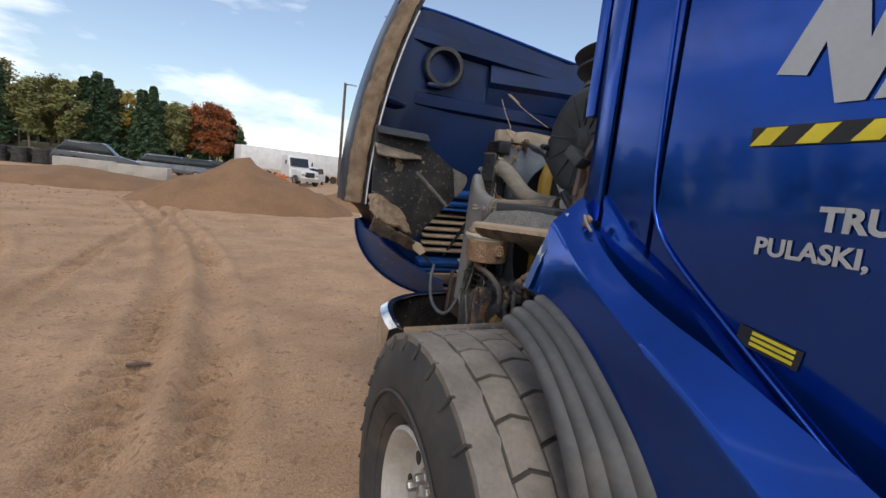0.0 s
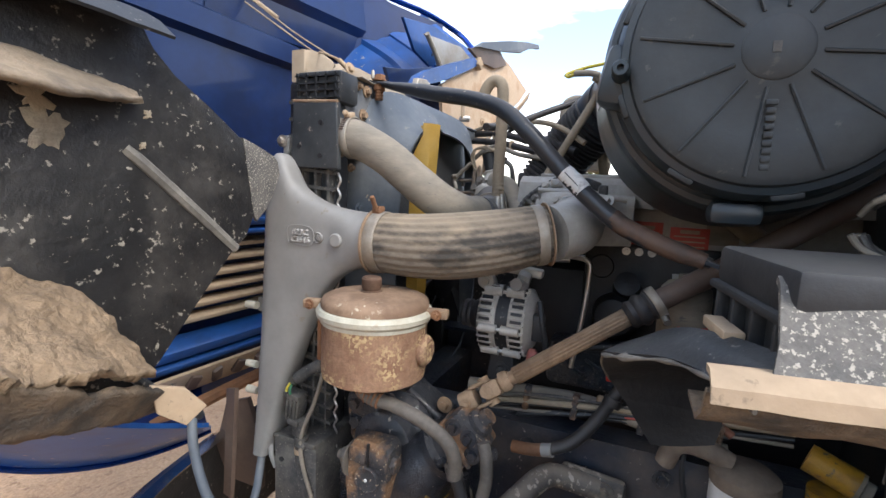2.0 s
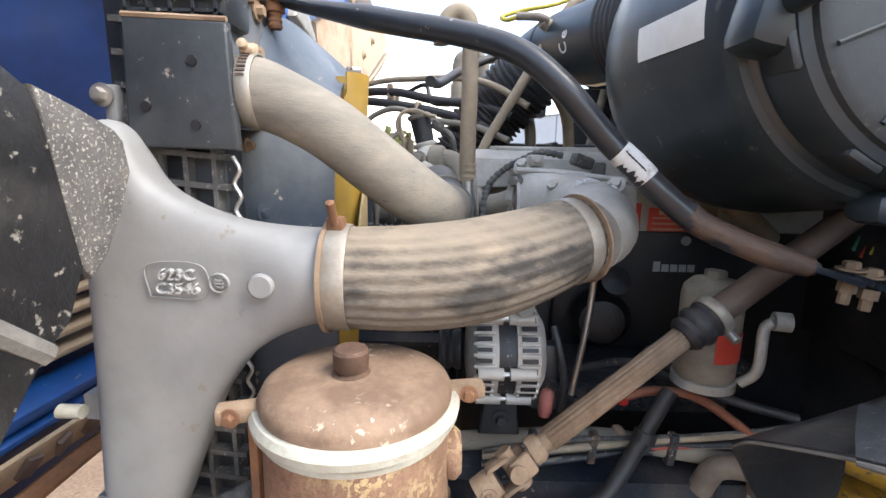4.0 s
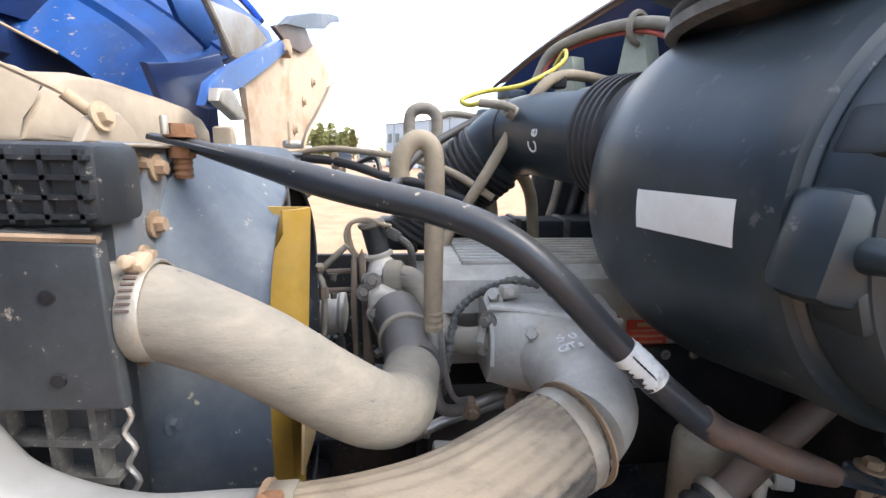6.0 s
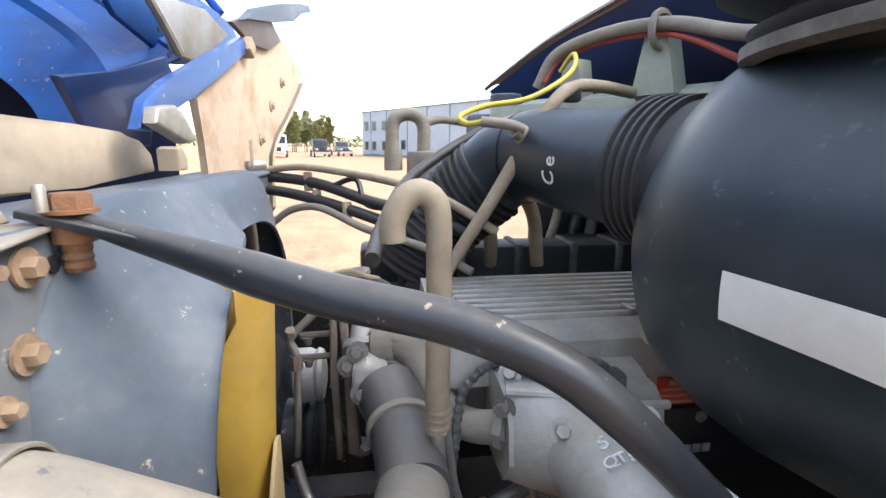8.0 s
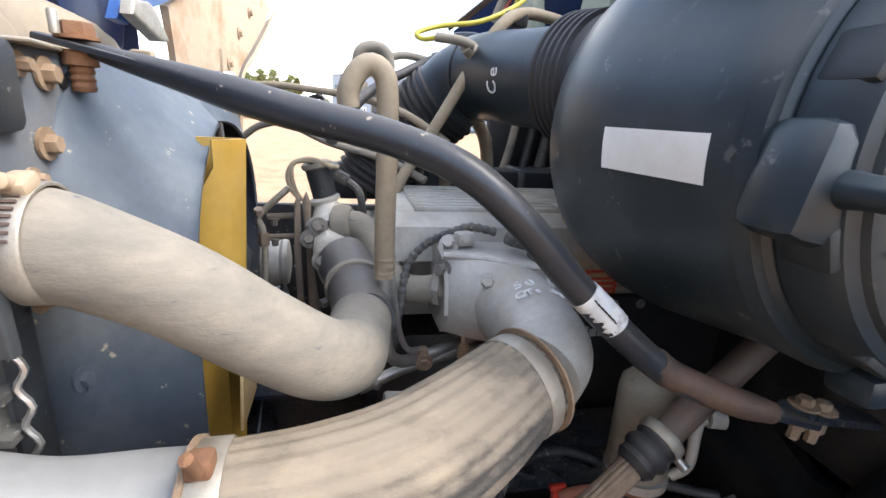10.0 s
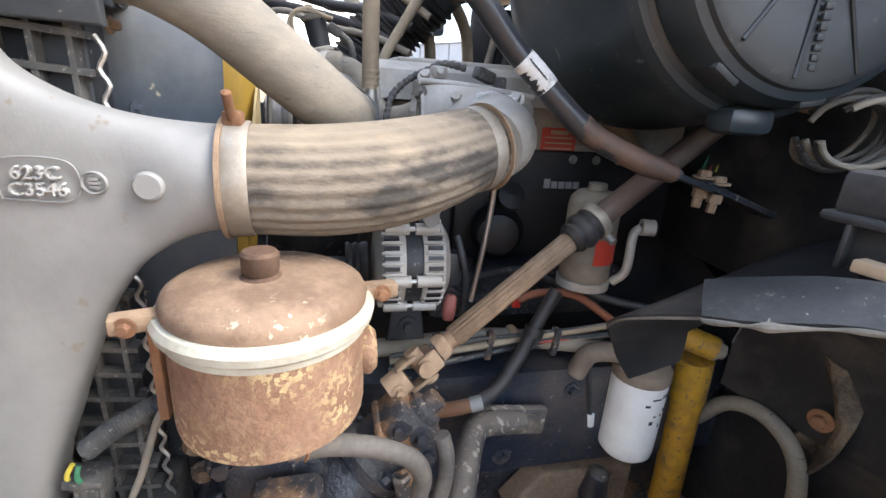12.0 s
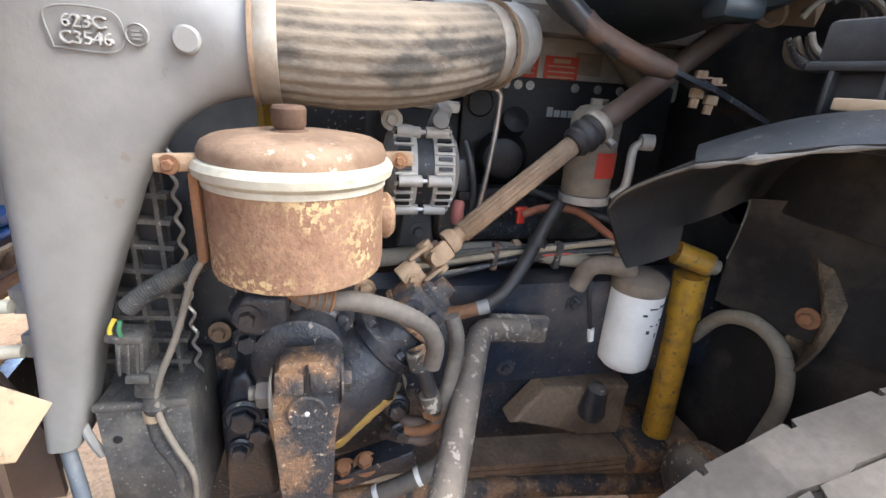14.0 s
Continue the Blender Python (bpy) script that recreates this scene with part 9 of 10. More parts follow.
wall_p = [[(1.200, 1.158, 1.288), (1.215, 1.145, 1.230), (1.238, 1.132, 1.145), (1.245, 1.125, 1.04)], [(1.12, 1.115, 1.30), (1.13, 1.112, 1.22), (1.14, 1.108, 1.14), (1.14, 1.105, 1.04)], [(0.98, 1.09, 1.31), (0.98, 1.092, 1.22), (0.99, 1.09, 1.14), (1.00, 1.088, 1.05)], [(0.80, 1.085, 1.32), (0.80, 1.085, 1.24), (0.82, 1.085, 1.16), (0.84, 1.085, 1.08)]]
part("rear_panel", Geo().sheet(smooth_rows(wall_p, 3), 0.005), M_liner, lin, "scuffed black rear panel of the liner")
part("hole_edge", Geo().tube([(1.198, 1.162, 1.286), (1.205, 1.152, 1.262), (1.222, 1.14, 1.20), (1.238, 1.134, 1.145)], 0.0022, 6, 20), M_crease, lin)
band = [[(0.893, 1.578, 1.399), (0.925, 1.551, 1.407), (0.954, 1.524, 1.411)], [(0.852, 1.556, 1.413), (0.876, 1.532, 1.428), (0.905, 1.512, 1.434)], [(0.800, 1.510, 1.434), (0.818, 1.497, 1.450), (0.845, 1.486, 1.458)], [(0.730, 1.476, 1.445), (0.742, 1.464, 1.462), (0.765, 1.450, 1.472)], [(0.662, 1.460, 1.450), (0.674, 1.448, 1.468), (0.695, 1.430, 1.480)]]
part("front_band", Geo().sheet(smooth_rows(band, 5), 0.005), M_liner_band, lin, "grey scuffed front band of the liner")
lip = [Vector(r[0]) + Vector((-0.002, 0.002, 0)) for r in smooth_rows(band, 5)]
# pale beads paint the liner's edge highlights along with its dusty scuffs
part("liner_edge", Geo().tube([q + Vector((0, 0, 0.0015 * noise.noise(q * 60))) for q in lip], lambda v: 0.0024 + 0.0009 * math.sin(v * 31) + 0.003 * math.exp(-((v - 0.2) / 0.035) ** 2), 8, 60), M_crease, lin, "rolled edge of the liner, scuffs and edge highlight painted pale")
part("arch_edge", Geo().tube([(0.893, 1.578, 1.400), (0.955, 1.584, 1.369), (1.010, 1.582, 1.338), (1.046, 1.573, 1.309)], 0.0018, 6, 24), M_crease, lin)
sk = []
for s in np.linspace(0, 1, 12):
    y = 1.452 - 0.44 * s
    z = 1.465 + 0.026 * s
    sk.append([(0.672, y, z + 0.006), (0.690, y - 0.006, z + 0.03 - 0.012 * s), (0.725, y - 0.01, z + 0.068 - 0.035 * s), (0.735, y - 0.01, z + 0.073 - 0.038 * s)])
part("speckled_panel", Geo().sheet(sk, 0.006), M_speck, lin, "grey panel speckled with stone chips")
dl = []
for s in np.linspace(0, 1, 30):
    y = 1.492 - 0.47 * s
    z = 1.464 + 0.028 * s
    w = 0.004 * noise.noise(Vector((s * 30, 1, 0)))
    dl.append([(0.685, y, z + 0.004), (0.668 + w, y, z + 0.006), (0.656 + w, y, z - 0.001), (0.655 + w, y, z - 0.010 + w)])
part("dirt_lip", Geo().sheet(dl, -0.006), M_tan, lin, "ledge caked with tan dirt")
un = []
for s in np.linspace(0, 1, 20):
    y = 1.494 - 0.47 * s
    z = 1.459 + 0.028 * s
    un.append([(0.66, y, z), (0.672, y, z - 0.022), (0.70, y, z - 0.040 - 0.004 * noise.noise(Vector((s * 22, 0, 0)))), (0.76, y, z - 0.042)])
part("under_lip", Geo().sheet(un, 0.005), M_crust, lin, "grimy underside of the lip")
mount = thing("cab_mount", (1.05, 1.1, 1.05), "bent rusty cab mount crusted with brown dirt", "bracket")
mg = []
for a in np.linspace(0, 1, 9):
    z = 1.225 - 0.20 * a
    cx_ = 1.06 - 0.03 * math.sin(3 * a)
    mg.append([(cx_ + d * (0.9 - 0.4 * a), 1.108 + 0.022 * math.cos(d * 40 + 3 * a) + 0.01 * a, z + 0.25 * d) for d in np.linspace(-0.055, 0.05, 7)])
part("mount_plate", Geo().sheet(mg, 0.006), M_crust, mount, "dirt-crusted bent plate")
part("mount_bolt", Geo().bolt((1.035, 1.135, 1.12), (-0.3, 1, 0), 0.012, 0.014), M_rust, mount)
ubox = thing("control_box", (0.9, 1.32, 1.47), "dusty grey plastic box on the wheel liner", "box")
turn = Matrix.Rotation(0.143, 3, 'Z')
part("box_cover", Geo().box((0.806, 1.331, 1.552), (0.192, 0.278, 0.042), turn, 0.007), M_box, ubox, "dusty dark grey cover")
part("box_base", Geo().box((0.806, 1.331, 1.528), (0.205, 0.29, 0.010), turn, 0.004), M_box, ubox)
part("box_body", Geo().box((0.806, 1.331, 1.503), (0.17, 0.26, 0.045), turn, 0.006), M_box, ubox)
for k in range(4):
    part("box_rib", Geo().box(Vector((0.806, 1.331, 1.505)) + turn @ Vector((-0.075 + 0.05 * k, 0.136, 0)), (0.006, 0.014, 0.05), turn, 0.002), M_box, ubox)
part("box_clip", Geo().box(Vector((0.806, 1.331, 1.492)) + turn @ Vector((0.02, 0.15, 0)), (0.07, 0.02, 0.012), turn, 0.002), M_tan, ubox, "tan dusty clip strip")
part("box_foot", Geo().box((0.806, 1.331, 1.47), (0.15, 0.20, 0.05), turn, 0.004), M_black, ubox)
coil = thing("cable_coil", (1.03, 1.24, 1.54), "coiled dusty grey cable tied in loops", "cable")
for k in range(7):
    rk = random.Random(40 + k)
    ph, ra, rb = rk.uniform(0, 1.2), rk.uniform(0.045, 0.062), rk.uniform(0.045, 0.06)
    pts_ = [Vector((1.03 + 0.014 * k + 0.022 * math.cos(a + ph), 1.25 + ra * math.cos(a) - 0.006 * k, 1.60 + rb * math.sin(a))) for a in np.linspace(0.2 + ph, 2 * math.pi - 0.3, 14)]
    part("loop", Geo().tube(pts_, 0.0045, 8, 40), M_plug if k % 3 else M_hose, coil)
part("lead", Geo().tube([(1.05, 1.22, 1.66), (1.02, 1.18, 1.75), (1.0, 1.15, 1.9)], 0.006, 8, 20), M_rubt, coil)
bkt = thing("hood_rest", (0.9, 1.11, 1.45), "brown steel hood rest bracket with a grey rubber bumper", "bracket")
part("post", Geo().prism([(0.85, 1.36), (1.07, 1.36), (1.07, 1.80), (0.93, 1.80), (0.88, 1.72), (0.86, 1.62)], frame_xyz((0, 1.10, 0), (1, 0, 0), (0, 0, 1)), 0.03, 0.004), M_brownm, bkt, "brown painted post with holes")
part("flange_strip", Geo().box((0.855, 1.105, 1.49), (0.012, 0.05, 0.26), None, 0.003), M_brownm, bkt)
part("mount_plate", Geo().prism([(0.84, 1.60), (0.95, 1.60), (0.97, 1.66), (0.97, 1.79), (0.90, 1.79), (0.85, 1.70)], frame_xyz((0, 1.105, 0), (1, 0, 0), (0, 0, 1)), -0.02, 0.003), M_brownm, bkt)
for x, z in ((0.88, 1.42), (0.90, 1.54), (0.955, 1.77), (0.945, 1.72)):
    part("post_bolt", Geo().bolt((x, 1.107, z), (0, 1, 0), 0.009, 0.012), M_rust, bkt)
for x, z in ((0.93, 1.48), (0.98, 1.66), (0.92, 1.60)):
    part("post_hole", Geo().lathe([(0, 0), (0.012, 0), (0.012, 0.002), (0, 0.002)], (x, 1.1085, z), (0, 1, 0), 16), M_dark, bkt)
part("rubber_bumper", Geo().box((0.852, 1.13, 1.708), (0.06, 0.075, 0.035), Euler((0.6, 0.2, 0.2)).to_matrix(), 0.006), M_box, bkt, "grey rubber bumper block")
part("bumper_stay", Geo().tube([(0.87, 1.11, 1.69), (0.89, 1.09, 1.64)], 0.012, 10), M_rust, bkt)
part("gusset", Geo().prism([(0, 0), (0.10, 0.0), (0.10, 0.14), (0.06, 0.10)], frame_xyz((0.85, 1.095, 1.62), (1, 0, 0), (0, 0, 1)), 0.012, 0.002), M_brownm, bkt)
vb = thing("vacuum_hoses", (1.0, 1.1, 1.6), "grey ribbed loom clipped to the firewall", "hose")
part("ribbed_loom", Geo().tube([(0.95, 1.12, 1.70), (0.96, 1.14, 1.85), (0.965, 1.16, 2.0), (1.0, 1.18, 2.12), (1.1, 1.2, 2.2)], lambda s: 0.017 + 0.0015 * (1 if int(s * 80) % 2 else -1), 14, 160), M_hose, vb, sharp=20)
part("loom_clip", Geo().box((0.95, 1.13, 1.90), (0.06, 0.015, 0.02), Euler((0, -0.3, 0)).to_matrix(), 0.004), M_black, vb)
bst = thing("brake_booster", (1.3, 1.1, 1.5), "beige dusty bulkhead cover round the steering tube", "bulkhead cover")
part("bulk_cover", Geo().lathe([(0.0, 0), (0.10, 0.0), (0.115, 0.02), (0.12, 0.08), (0.11, 0.10), (0, 0.1)], (1.295, 1.14, 1.64), (-0.1, -1, 0.3), 36), M_tan, bst, "beige dusty cover")
part("cover_ring", Geo().lathe([(0.024, 0), (0.032, 0.0), (0.034, 0.008), (0.024, 0.01)], (1.283, 1.165, 1.652), (0.13, -0.83, 0.54), 28, closed=True), M_tan, bst)
for k, (x, z, m_) in enumerate(((1.42, 1.45, M_redw), (1.44, 1.46, mk("teal_wire", (0.03, 0.22, 0.14), None, 0.5, scale=9)), (1.40, 1.46, M_yelw))):
    part("wire", Geo().tube([(x, 1.10, z + 0.18), (x - 0.01, 1.12, z + 0.10), (x + 0.005, 1.13, z + 0.03)], 0.004, 8, 16), m_, bst)

# ---- far yard ----
def tree(name, p, h, kind_, label, seed):
    """Trunk, limbs and a ragged crown of many small leaf clumps."""
    rg = random.Random(seed)
    t = thing(name, p, label, "tree", "edge of the wood")
    o = Vector(p)
    part("trunk", Geo().tube([o + Vector((0, 0, -0.3)), o + Vector((rg.uniform(-.2, .2), 0, h * 0.45)), o + Vector((rg.uniform(-.3, .3), 0.1, h * 0.9))], lambda s: h * 0.016 * (1.1 - 0.9 * s), 8, 8), M_bark, t)
    mats = {"conifer": M_conif, "green": M_leafg, "bare": M_leafb, "yellow": M_leafy, "orange": M_leafo}
    g_ = Geo()
    blade = 0.20 * max(1.0, h / 13)
    if kind_ == "conifer":
        z = h * rg.uniform(0.08, 0.2)
        while z < h * 0.99:
            k = 1 - z / h
            rad = h * 0.19 * k ** 0.75 * rg.uniform(0.75, 1.15) + 0.2
            n = max(4, int(8 * k + 3))
            a0 = rg.uniform(0, 6.3)
            for j in range(n):
                a = a0 + 2 * math.pi * j / n + rg.uniform(-.3, .3)
                rr = rad * rg.uniform(0.5, 1.15)
                for q in np.linspace(0.12, 1, 9):
                    for _ in range(3):
                        w = rr * 0.16 * (1.3 - q)
                        c = o + Vector((math.cos(a) * rr * q + rg.gauss(0, w), math.sin(a) * rr * q + rg.gauss(0, w), z - rr * q * 0.22 + rg.uniform(-.12, .12)))
                        clump(g_, c, rg, blade * 1.25)
            z += h * 0.042
    else:
        bare = kind_ == "bare"
        for j in range(5):
            a = rg.uniform(0, 2 * math.pi)
            zz = h * rg.uniform(0.35, 0.6)
            e = o + Vector((math.cos(a) * h * 0.16, math.sin(a) * h * 0.16, zz + h * rg.uniform(0.15, 0.3)))
            part("limb", Geo().tube([o + Vector((0, 0, zz)), o.lerp(e, 0.6) + Vector((0, 0, (zz - o.z) * 0.35)), e], lambda s: h * 0.007 * (1.1 - s), 6, 6), M_bark, t)
        low = 0.52 if bare else 0.30
        for j in range(34 if bare else 62):
            b = rg.uniform(0, 1)
            prof = math.sin(math.pi * (0.12 + 0.83 * b)) ** 0.7
            a = rg.uniform(0, 2 * math.pi)
            rr = h * (0.15 if bare else 0.19) * prof * rg.uniform(0.25, 1.1)
            c = o + Vector((math.cos(a) * rr, math.sin(a) * rr, h * (low + (1.0 - low) * b)))
            for q in range(16 if bare else 26):
                clump(g_, c + Vector((rg.gauss(0, h * 0.028), rg.gauss(0, h * 0.028), rg.gauss(0, h * 0.022))), rg, blade)
    part("crown", g_, mats[kind_], t, sharp=180)
    return t


def clump(g_, c, rg, s):
    """A handful of leaf blades."""
    for _ in range(3):
        u = Vector((rg.gauss(0, 1), rg.gauss(0, 1), rg.gauss(0, .6))).normalized()
        w = u.orthogonal().normalized() * s * rg.uniform(0.3, 0.6)
        u = u * s * rg.uniform(0.7, 1.3)
        d = Vector((rg.uniform(-s, s), rg.uniform(-s, s), rg.uniform(-s, s)))
        g_.add([c + d - u, c + d + w, c + d + u, c + d - w], [(0, 1, 2, 3)])


kinds = {"conifer": ("pine_tree", "tall dark green pine at the wood's edge"), "green": ("aspen_tree", "olive green broadleaf tree at the wood's edge"), "bare": ("thin_birch_tree", "thin pale-trunked tree with sparse crown"), "yellow": ("yellow_maple", "tree with yellow autumn leaves"), "orange": ("red_maple", "maple with orange-red autumn leaves")}
made = {}
rg = random.Random(11)
spots = []


def plant(kd, x, y, hh):
    nm, lb_ = kinds[kd]
    v = rg.randrange(3 if kd in ("conifer", "green") else 2)
    if (kd, v) not in made:
        made[(kd, v)] = tree(nm, (x, y, 0.0), hh, kd, lb_, 100 + 7 * len(made)), hh
    else:
        src, h0 = made[(kd, v)]
        ob = copy_thing(src, pose(x, y, 0.0, 0, 0, rg.uniform(0, 360)))
        f_ = hh / h0
        ob.scale = (f_ * rg.uniform(0.9, 1.15), f_ * rg.uniform(0.9, 1.15), f_)


# front row of the wood: bearing from the truck's nose, height, kind
EYE0 = (-0.15, 0.07)
AZ0, AZ1 = -19.0, 0.9
front = [(-22.6, 10.1, "conifer"), (-21.8, 10.9, "bare"), (-21.2, 8.1, "bare"), (-20.5, 8.6, "green"), (-19.9, 9.2, "bare"), (-19.1, 9.2, "green"), (-18.5, 9.5, "bare"), (-17.8, 9.2, "green"), (-17.1, 9.4, "yellow"), (-16.5, 10.3, "conifer"), (-15.6, 11.3, "conifer"), (-14.7, 10.7, "conifer"), (-14.0, 9.6, "conifer"), (-13.0, 9.3, "yellow"), (-11.9, 9.7, "conifer"), (-11.0, 10.4, "conifer"), (-10.1, 9.0, "conifer"), (-9.0, 8.8, "green"), (-8.1, 8.9, "green"), (-7.3, 9.1, "orange"), (-6.5, 8.5, "conifer"), (-5.7, 9.2, "orange"), (-4.9, 9.0, "orange"), (-4.2, 9.0, "orange"), (-3.5, 8.0, "conifer"), (-2.7, 6.2, "conifer")]
for k, (az, hh, kd) in enumerate(front):
    r_ = radians(az + 3.6)
    dd = 78 + rg.uniform(-2, 3)
    plant(kd, EYE0[0] + dd * math.sin(r_), EYE0[1] + dd * math.cos(r_), hh)
for k in range(34):
    s = k / 33
    r_ = radians(AZ0 + (AZ1 - AZ0) * s + rg.uniform(-0.5, 0.5))
    dd = 90 + rg.uniform(0, 8)
    plant(rg.choice(["conifer", "green", "green", "bare"]), EYE0[0] + dd * math.sin(r_), EYE0[1] + dd * math.cos(r_), (9.9 - 1.6 * s) * rg.uniform(0.7, 0.95))
for k in range(22):
    r_ = radians(AZ0 - 24 + 22 * k / 21)
    plant(rg.choice(["conifer", "green", "bare", "yellow"]), EYE0[0] + 82 * math.sin(r_), EYE0[1] + 82 * math.cos(r_), rg.uniform(8.5, 11.5))
# unseen trees behind the viewer, added to darken reflections in the door
for k in range(40):
    r_ = radians(-150 + 106 * k / 39 + rg.uniform(-1, 1))
    plant(rg.choice(["conifer", "green", "bare", "yellow"]), EYE0[0] + 70 * math.sin(r_), EYE0[1] + 70 * math.cos(r_), rg.uniform(8.5, 12.5))
for k in range(15):
    plant("green", 112 + rg.uniform(-6, 8), 11.5 + k * 1.05 + rg.uniform(-0.6, 0.6), rg.uniform(6.0, 9.0))
# closed to a full ring; its unseen side is there for reflections
far = Geo()
for k in range(160):
    a = radians(360 * k / 160)
    dd = 300 + rg.uniform(-20, 20)
    c = Vector((math.sin(a) * dd, math.cos(a) * dd, 0))
    for j in range(14):
        clump(far, c + Vector((rg.gauss(0, 5), rg.gauss(0, 5), abs(rg.gauss(2.5, 1.6)))), rg, 2.4)
solo("distant_wood", far, M_leafg, "low green line of distant woods", "woods", kind="stuff", sharp=180)
bank = Geo().sheet([[(-75 + 8 * i, 58 + 2.1 * i + 3 * k, (0.0, 0.9, 1.7, 1.9, 0.0)[k] * (1 - 0.05 * i) + 0.3 * noise.noise(Vector((i, k, 0)))) for k in range(5)] for i in range(10)], 0.2)
solo("grass_bank", bank, M_grass, "dry grassy bank before the wood", "bank", kind="structure", sharp=180)


def vehicle(name, p, yaw, L, W, H, paint, label, kind_="car", group="parked vehicles"):
    t = thing(name, p, label, "truck" if kind_ in ("truck", "tractor") else "car", group)
    m = pose(*p, 0, 0, yaw)

    def P(prof, w0, w1):
        gg = Geo()
        mm_ = m @ Matrix(((0, 0, 1, -w0), (1, 0, 0, 0), (0, 1, 0, 0), (0, 0, 0, 1)))
        return gg.prism(prof, mm_, w1 + w0, min(0.12, W * 0.05))
    if kind_ == "car":
        part("body", P([(-L / 2, 0.35), (L / 2, 0.35), (L / 2 + 0.02, 0.7), (L * 0.44, 0.9), (L * 0.22, H * 0.62), (-L * 0.46, H * 0.66), (-L / 2, 0.8)], W / 2, W / 2), paint, t)
        part("cabin", P([(-L * 0.45, H * 0.64), (L * 0.22, H * 0.60), (L * 0.08, H * 0.97), (-L * 0.34, H)], W * 0.43, W * 0.43), M_pane, t)
        part("roof", P([(-L * 0.36, H * 0.97), (L * 0.09, H * 0.95), (L * 0.05, H + 0.02), (-L * 0.32, H + 0.03)], W * 0.42, W * 0.42), paint, t)
        wr_, ws = 0.34, (-L * 0.31, L * 0.31)
    else:
        part("hood", P([(L * 0.12, 0.7), (L / 2, 0.7), (L / 2, H * 0.50), (L * 0.12, H * 0.58)], W * 0.36, W * 0.36), paint, t)
        part("cab", P([(-L * 0.16, 0.7), (L * 0.14, 0.7), (L * 0.14, H * 0.6), (L * 0.09, H), (-L * 0.16, H)], W * 0.45, W * 0.45), paint, t)
        part("windscreen", P([(L * 0.146, H * 0.62), (L * 0.152, H * 0.62), (L * 0.107, H * 0.92), (L * 0.10, H * 0.92)], W * 0.40, W * 0.40), M_pane, t)
        part("grille", P([(L / 2, 0.85), (L / 2 + 0.04, 0.85), (L / 2 + 0.04, H * 0.46), (L / 2, H * 0.46)], W * 0.2, W * 0.2), M_dark, t)
        part("bumper", P([(L / 2 - 0.05, 0.45), (L / 2 + 0.15, 0.45), (L / 2 + 0.15, 0.75), (L / 2 - 0.05, 0.75)], W * 0.48, W * 0.48), M_steel, t)
        part("chassis", P([(-L / 2, 0.6), (L * 0.4, 0.6), (L * 0.4, 0.85), (-L / 2, 0.85)], W * 0.25, W * 0.25), M_dark, t)
        for sg_ in (-1, 1):
            part("mirror", Geo().box(m @ Vector((sg_ * W * 0.58, L * 0.13, H * 0.75)), (0.15, 0.1, 0.4), None, 0.03), M_dark, t)
            part("headlight", Geo().box(m @ Vector((sg_ * W * 0.30, L / 2 + 0.02, 1.1)), (0.3, 0.06, 0.2), m.to_3x3(), 0.03), M_chrome, t)
        wr_, ws = 0.5, (-L * 0.36, L * 0.36)
    for wy in ws:
        for sg_ in (-1, 1):
            c = m @ Vector((sg_ * W * 0.44, wy, wr_))
            w_ = part("wheel", Geo().lathe([(wr_ * 0.55, -0.12), (wr_, -0.1), (wr_, 0.1), (wr_ * 0.55, 0.12), (0, 0.12)], c, m.to_3x3() @ Vector((sg_, 0, 0)), 20), M_tyre, t)
            part("rim", Geo().lathe([(wr_ * 0.56, 0.11), (wr_ * 0.5, 0.13), (0, 0.125)], c, m.to_3x3() @ Vector((sg_, 0, 0)), 16), M_steel, w_)
    return t


vehicle("grey_wagon", (-6.4, 39.5, 0), -78, 4.8, 1.8, 1.55, M_carsil, "grey estate car parked on the yard")
vehicle("dark_sedan", (-4.9, 43.5, 0), -70, 4.7, 1.8, 1.5, M_carblk, "black car parked beside others")
vehicle("black_suv", (-10.6, 38.5, 0), -85, 5.0, 1.95, 1.9, M_carblk, "black sport utility car parked behind blocks")
vehicle("dark_car", (-3.4, 48.0, 0), -60, 4.6, 1.8, 1.5, M_carblk, "dark car in a row of parked cars")
vehicle("white_truck", (2.9, 50.5, 0), 200, 7.0, 2.4, 2.9, M_whitep, "white work truck facing the yard", "tractor")
vehicle("white_pickup", (5.0, 56.0, 0), 160, 5.4, 2.0, 1.9, M_whitep, "white pickup parked by a trailer")
for k, (x, y, pt, H_) in enumerate(((66, 20.6, M_whitep, 3.0), (70, 17.3, M_whitep, 3.1), (74, 12.2, M_carblk, 2.6), (80, 9.6, M_carsil, 2.4))):
    vehicle("semi_truck", (x, y, 0), 95 + 5 * k, 6.5, 2.4, H_, pt, "white truck parked in the yard row" if pt is M_whitep else "dark truck parked in the yard row", "tractor")
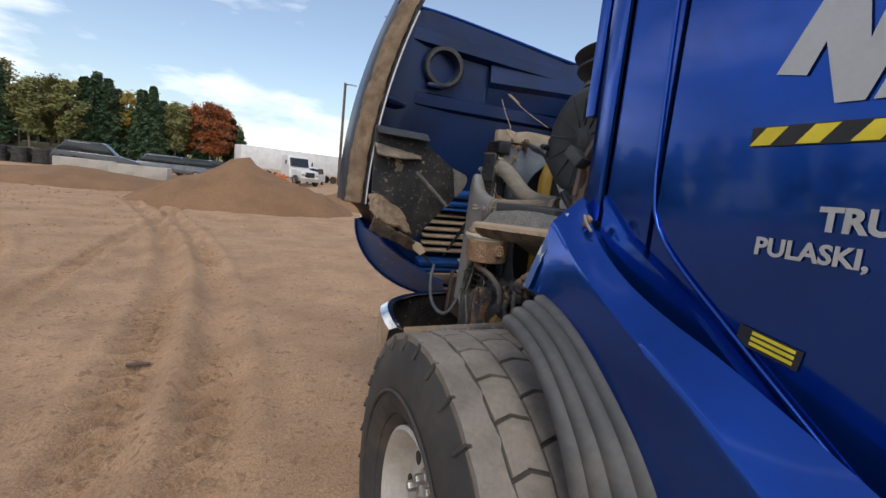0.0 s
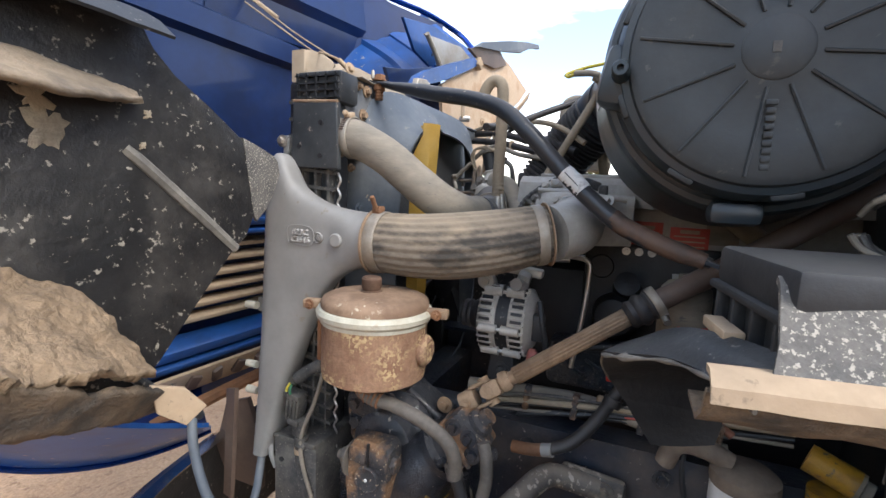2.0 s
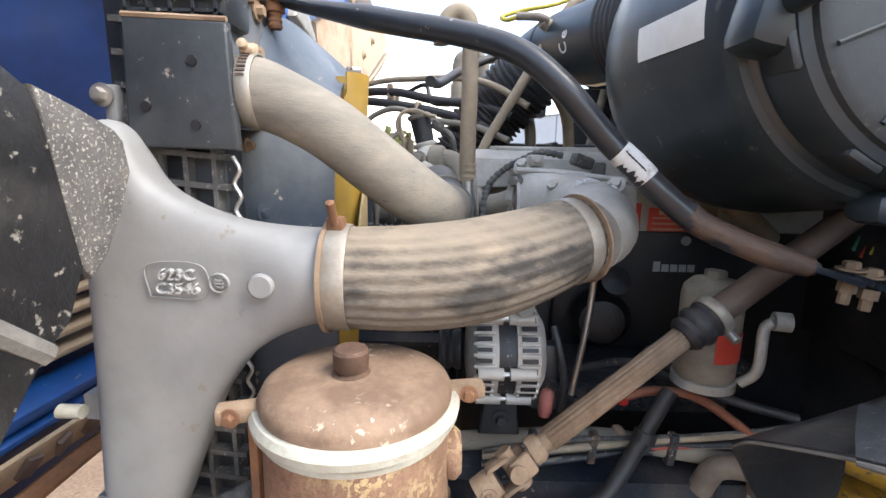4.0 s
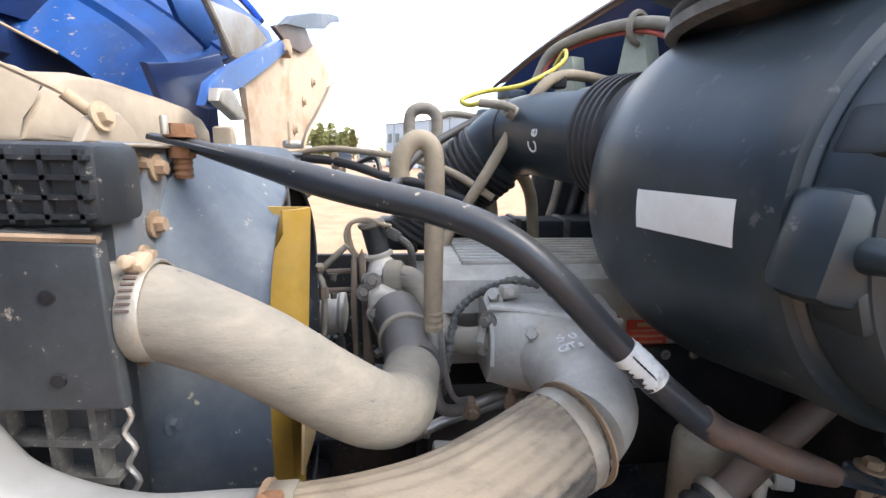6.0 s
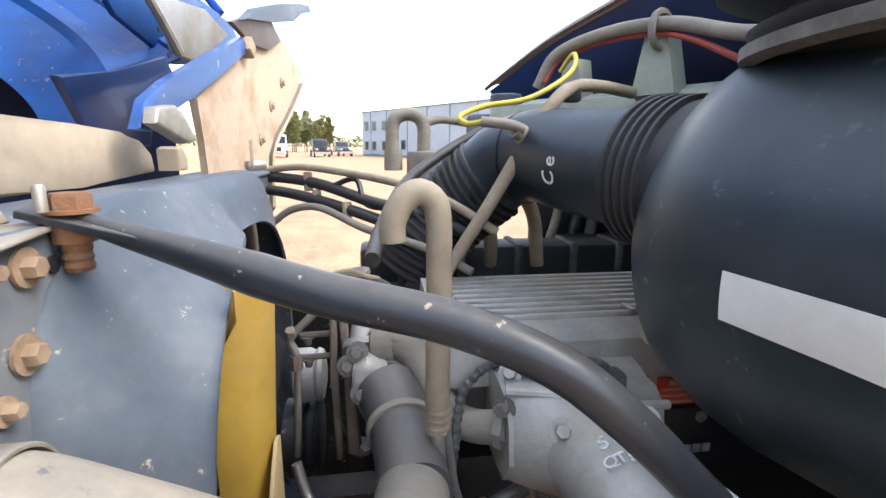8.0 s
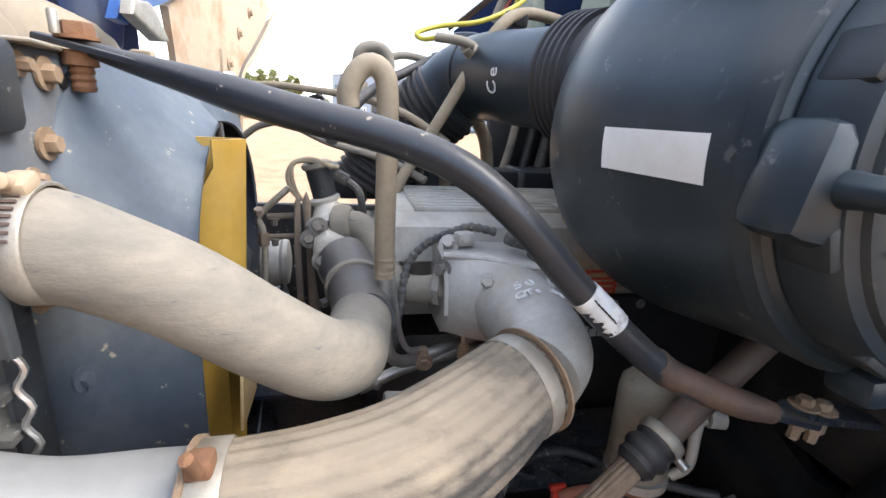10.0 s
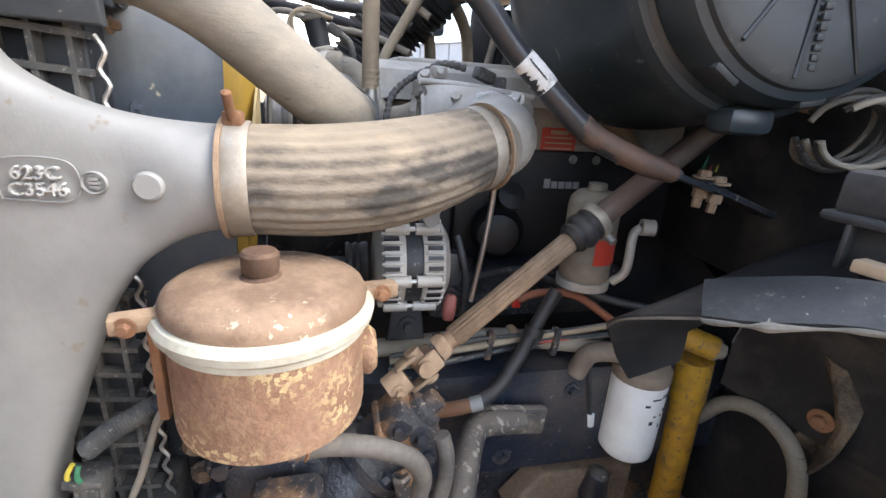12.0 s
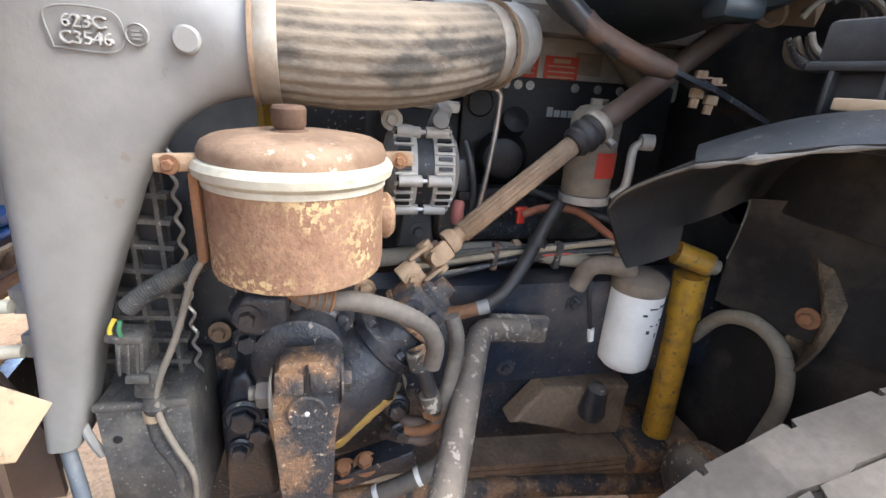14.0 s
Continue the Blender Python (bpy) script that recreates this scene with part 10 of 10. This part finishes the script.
# box trailers and containers
def box_unit(name, p, yaw, L, W, H, lift, material, label, ribs=12):
    t = thing(name, p, label, "trailer" if lift else "container", "yard boxes")
    m = pose(*p, 0, 0, yaw)
    part("box", Geo().box(m @ Vector((0, 0, lift + H / 2)), (L, W, H), m.to_3x3(), 0.04), material, t)
    for k in range(ribs):
        part("rib", Geo().box(m @ Vector((-L / 2 + L * (k + 0.5) / ribs, -W / 2 - 0.02, lift + H / 2)), (0.06, 0.04, H * 0.94), m.to_3x3()), material, t)
    if lift:
        for a in (-L * 0.36, -L * 0.28, L * 0.3):
            for sg_ in (-1, 1):
                part("wheel", Geo().lathe([(0.25, -0.15), (0.5, -0.13), (0.5, 0.13), (0.25, 0.15), (0, 0.15)], m @ Vector((a, sg_ * W * 0.42, 0.5)), m.to_3x3() @ Vector((0, 1, 0)), 18), M_tyre, t)
    return t


box_unit("box_trailer", (4.2, 67.0, 0), 20, 16.0, 2.6, 2.7, 1.15, M_whitep, "long white box trailer")
box_unit("storage_container", (9.6, 52.0, 0), -20, 3.4, 2.4, 2.5, 0, M_clad, "grey steel storage container", 14)
box_unit("office_trailer", (14.5, 56.0, 0), 5, 7.0, 2.4, 2.4, 0.4, M_clad, "grey ribbed site trailer", 16)
orange = thing("orange_barrier", (1.3, 50.0, 0), "orange plastic barrier blocks beside a truck", "barrier")
for k in range(3):
    part("barrier_block", Geo().box((0.6 + 0.6 * k, 49.6 + 0.3 * k, 0.45), (0.5, 0.4, 0.9), None, 0.08), M_orange, orange)
bucket = thing("loader_bucket", (5.2, 28.5, 0), "brown steel loader bucket beside a heap", "loader bucket")
part("bucket_shell", Geo().prism([(0, 0), (0.9, 0.0), (0.75, 0.15), (0.35, 0.3), (0.3, 0.9), (0.1, 1.1), (-0.1, 0.6)], frame_xyz((4.9, 27.4, 0.7), (1, 0.3, 0), (0, 0, 1)), 1.6, 0.03), M_rust, bucket)
part("bucket_arm", Geo().box((5.4, 27.2, 0.5), (0.3, 1.5, 0.9), None, 0.05), M_orange, bucket)
pole = thing("light_pole", (9.3, 64.0, 0), "tall brown light pole with a lamp arm", "light pole")
part("pole_shaft", Geo().tube([(9.3, 64, 0), (9.3, 64, 13.4)], lambda s: 0.22 - 0.05 * s, 10, 6), M_brownm, pole)
part("lamp_arm", Geo().tube([(9.3, 64, 13.2), (10.4, 64.2, 13.35)], 0.07, 8), M_brownm, pole)
part("lamp_head", Geo().box((10.5, 64.2, 13.3), (0.7, 0.3, 0.15), None, 0.03), M_steel, pole)
for i in range(4):
    cb = yard((-11.2, -9.6, -7.35, -6.0)[i], (35.4, 34.6, 31.6, 31.2)[i])
    pt_ = thing("concrete_block", cb, "weathered grey concrete barrier block", "concrete block", "barrier blocks")
    part("block", Geo().box((cb.x, cb.y, 0.42), (1.75, 0.7, 0.84), Euler((0, 0, -0.26)).to_matrix(), 0.05), M_conc, pt_)
    part("course_line", Geo().box((cb.x, cb.y - 0.352, 0.42), (1.7, 0.02, 0.03), Euler((0, 0, -0.26)).to_matrix()), M_conc, pt_)
first = thing("tyre_stack", (-20.0, 43.0, 0), "stack of used black truck tyres", "tyre stack", "tyre stacks")
for k in range(4):
    part("tyre", Geo().lathe([(0.28, -0.12), (0.5, -0.13), (0.53, 0.0), (0.5, 0.13), (0.28, 0.12)], (-20.0 + 0.04 * (k % 2), 43.0, 0.14 + 0.27 * k), (0, 0, 1), 22, closed=True), M_tyre, first)
for k in range(26):
    copy_thing(first, pose(-20.0 + 1.15 * ((k + 1) % 13) - 6.5, 43.0 + 1.3 * ((k + 1) // 13) + 0.15 * (k % 3), 0, 0, 0, 37 * k))

# ---- warehouse across the yard ----
whs = thing("warehouse", (72, -6, 0), "two-storey grey-blue metal clad warehouse with windows", "building")
A, B = Vector((85.0, 6.3, 0)), Vector((52.0, -13.5, 0))
u = (B - A).normalized()
nrm = Vector((u.y, -u.x, 0))
if nrm.x > 0:
    nrm = -nrm
HB = 7.2
mw = frame_xyz(A - nrm * 9 * 0, u, (0, 0, 1))
Lw = (B - A).length


def wall_box(s0, s1, z0, z1, d0, d1):
    c = A + u * ((s0 + s1) / 2) - nrm * ((d0 + d1) / 2)
    c.z = (z0 + z1) / 2
    r = Matrix((u, -nrm, Vector((0, 0, 1)))).transposed()
    return Geo().box(c, (s1 - s0, d1 - d0, z1 - z0), r)


part("wall", wall_box(0, Lw, 0, HB, 0, 14), M_clad, whs, "grey-blue metal cladding")
part("eave_trim", wall_box(-0.1, Lw, HB, HB + 0.18, -0.1, 14.1), M_cladt, whs)
part("plinth", wall_box(0, Lw, 0, 0.3, -0.03, 0.0), M_cladt, whs)
for s in (3.0, 8.2, 14.2, 19.3, 24.5, 30, 35):
    part("joint_strip", wall_box(s, s + 0.16, 0, HB, -0.06, 0.0), M_cladt, whs)
for s, z in ((1.6, 4.9), (4.2, 4.9), (7.4, 4.9), (1.6, 1.7), (4.2, 1.7), (7.4, 1.7), (13.2, 1.9)):
    w_ = part("window", wall_box(s - 0.62, s + 0.62, z - 0.75, z + 0.75, -0.07, 0.0), M_cladt, whs)
    part("pane", wall_box(s - 0.5, s + 0.5, z - 0.62, z + 0.62, -0.09, -0.06), M_pane, w_)
dr_ = part("entrance_door", wall_box(9.4, 10.9, 0, 2.4, -0.08, 0.0), M_whitep, whs, "white double door")
for k in range(2):
    part("door_pane", wall_box(9.55 + 0.72 * k, 9.8 + 0.72 * k, 0.8, 2.1, -0.10, -0.07), M_pane, dr_)
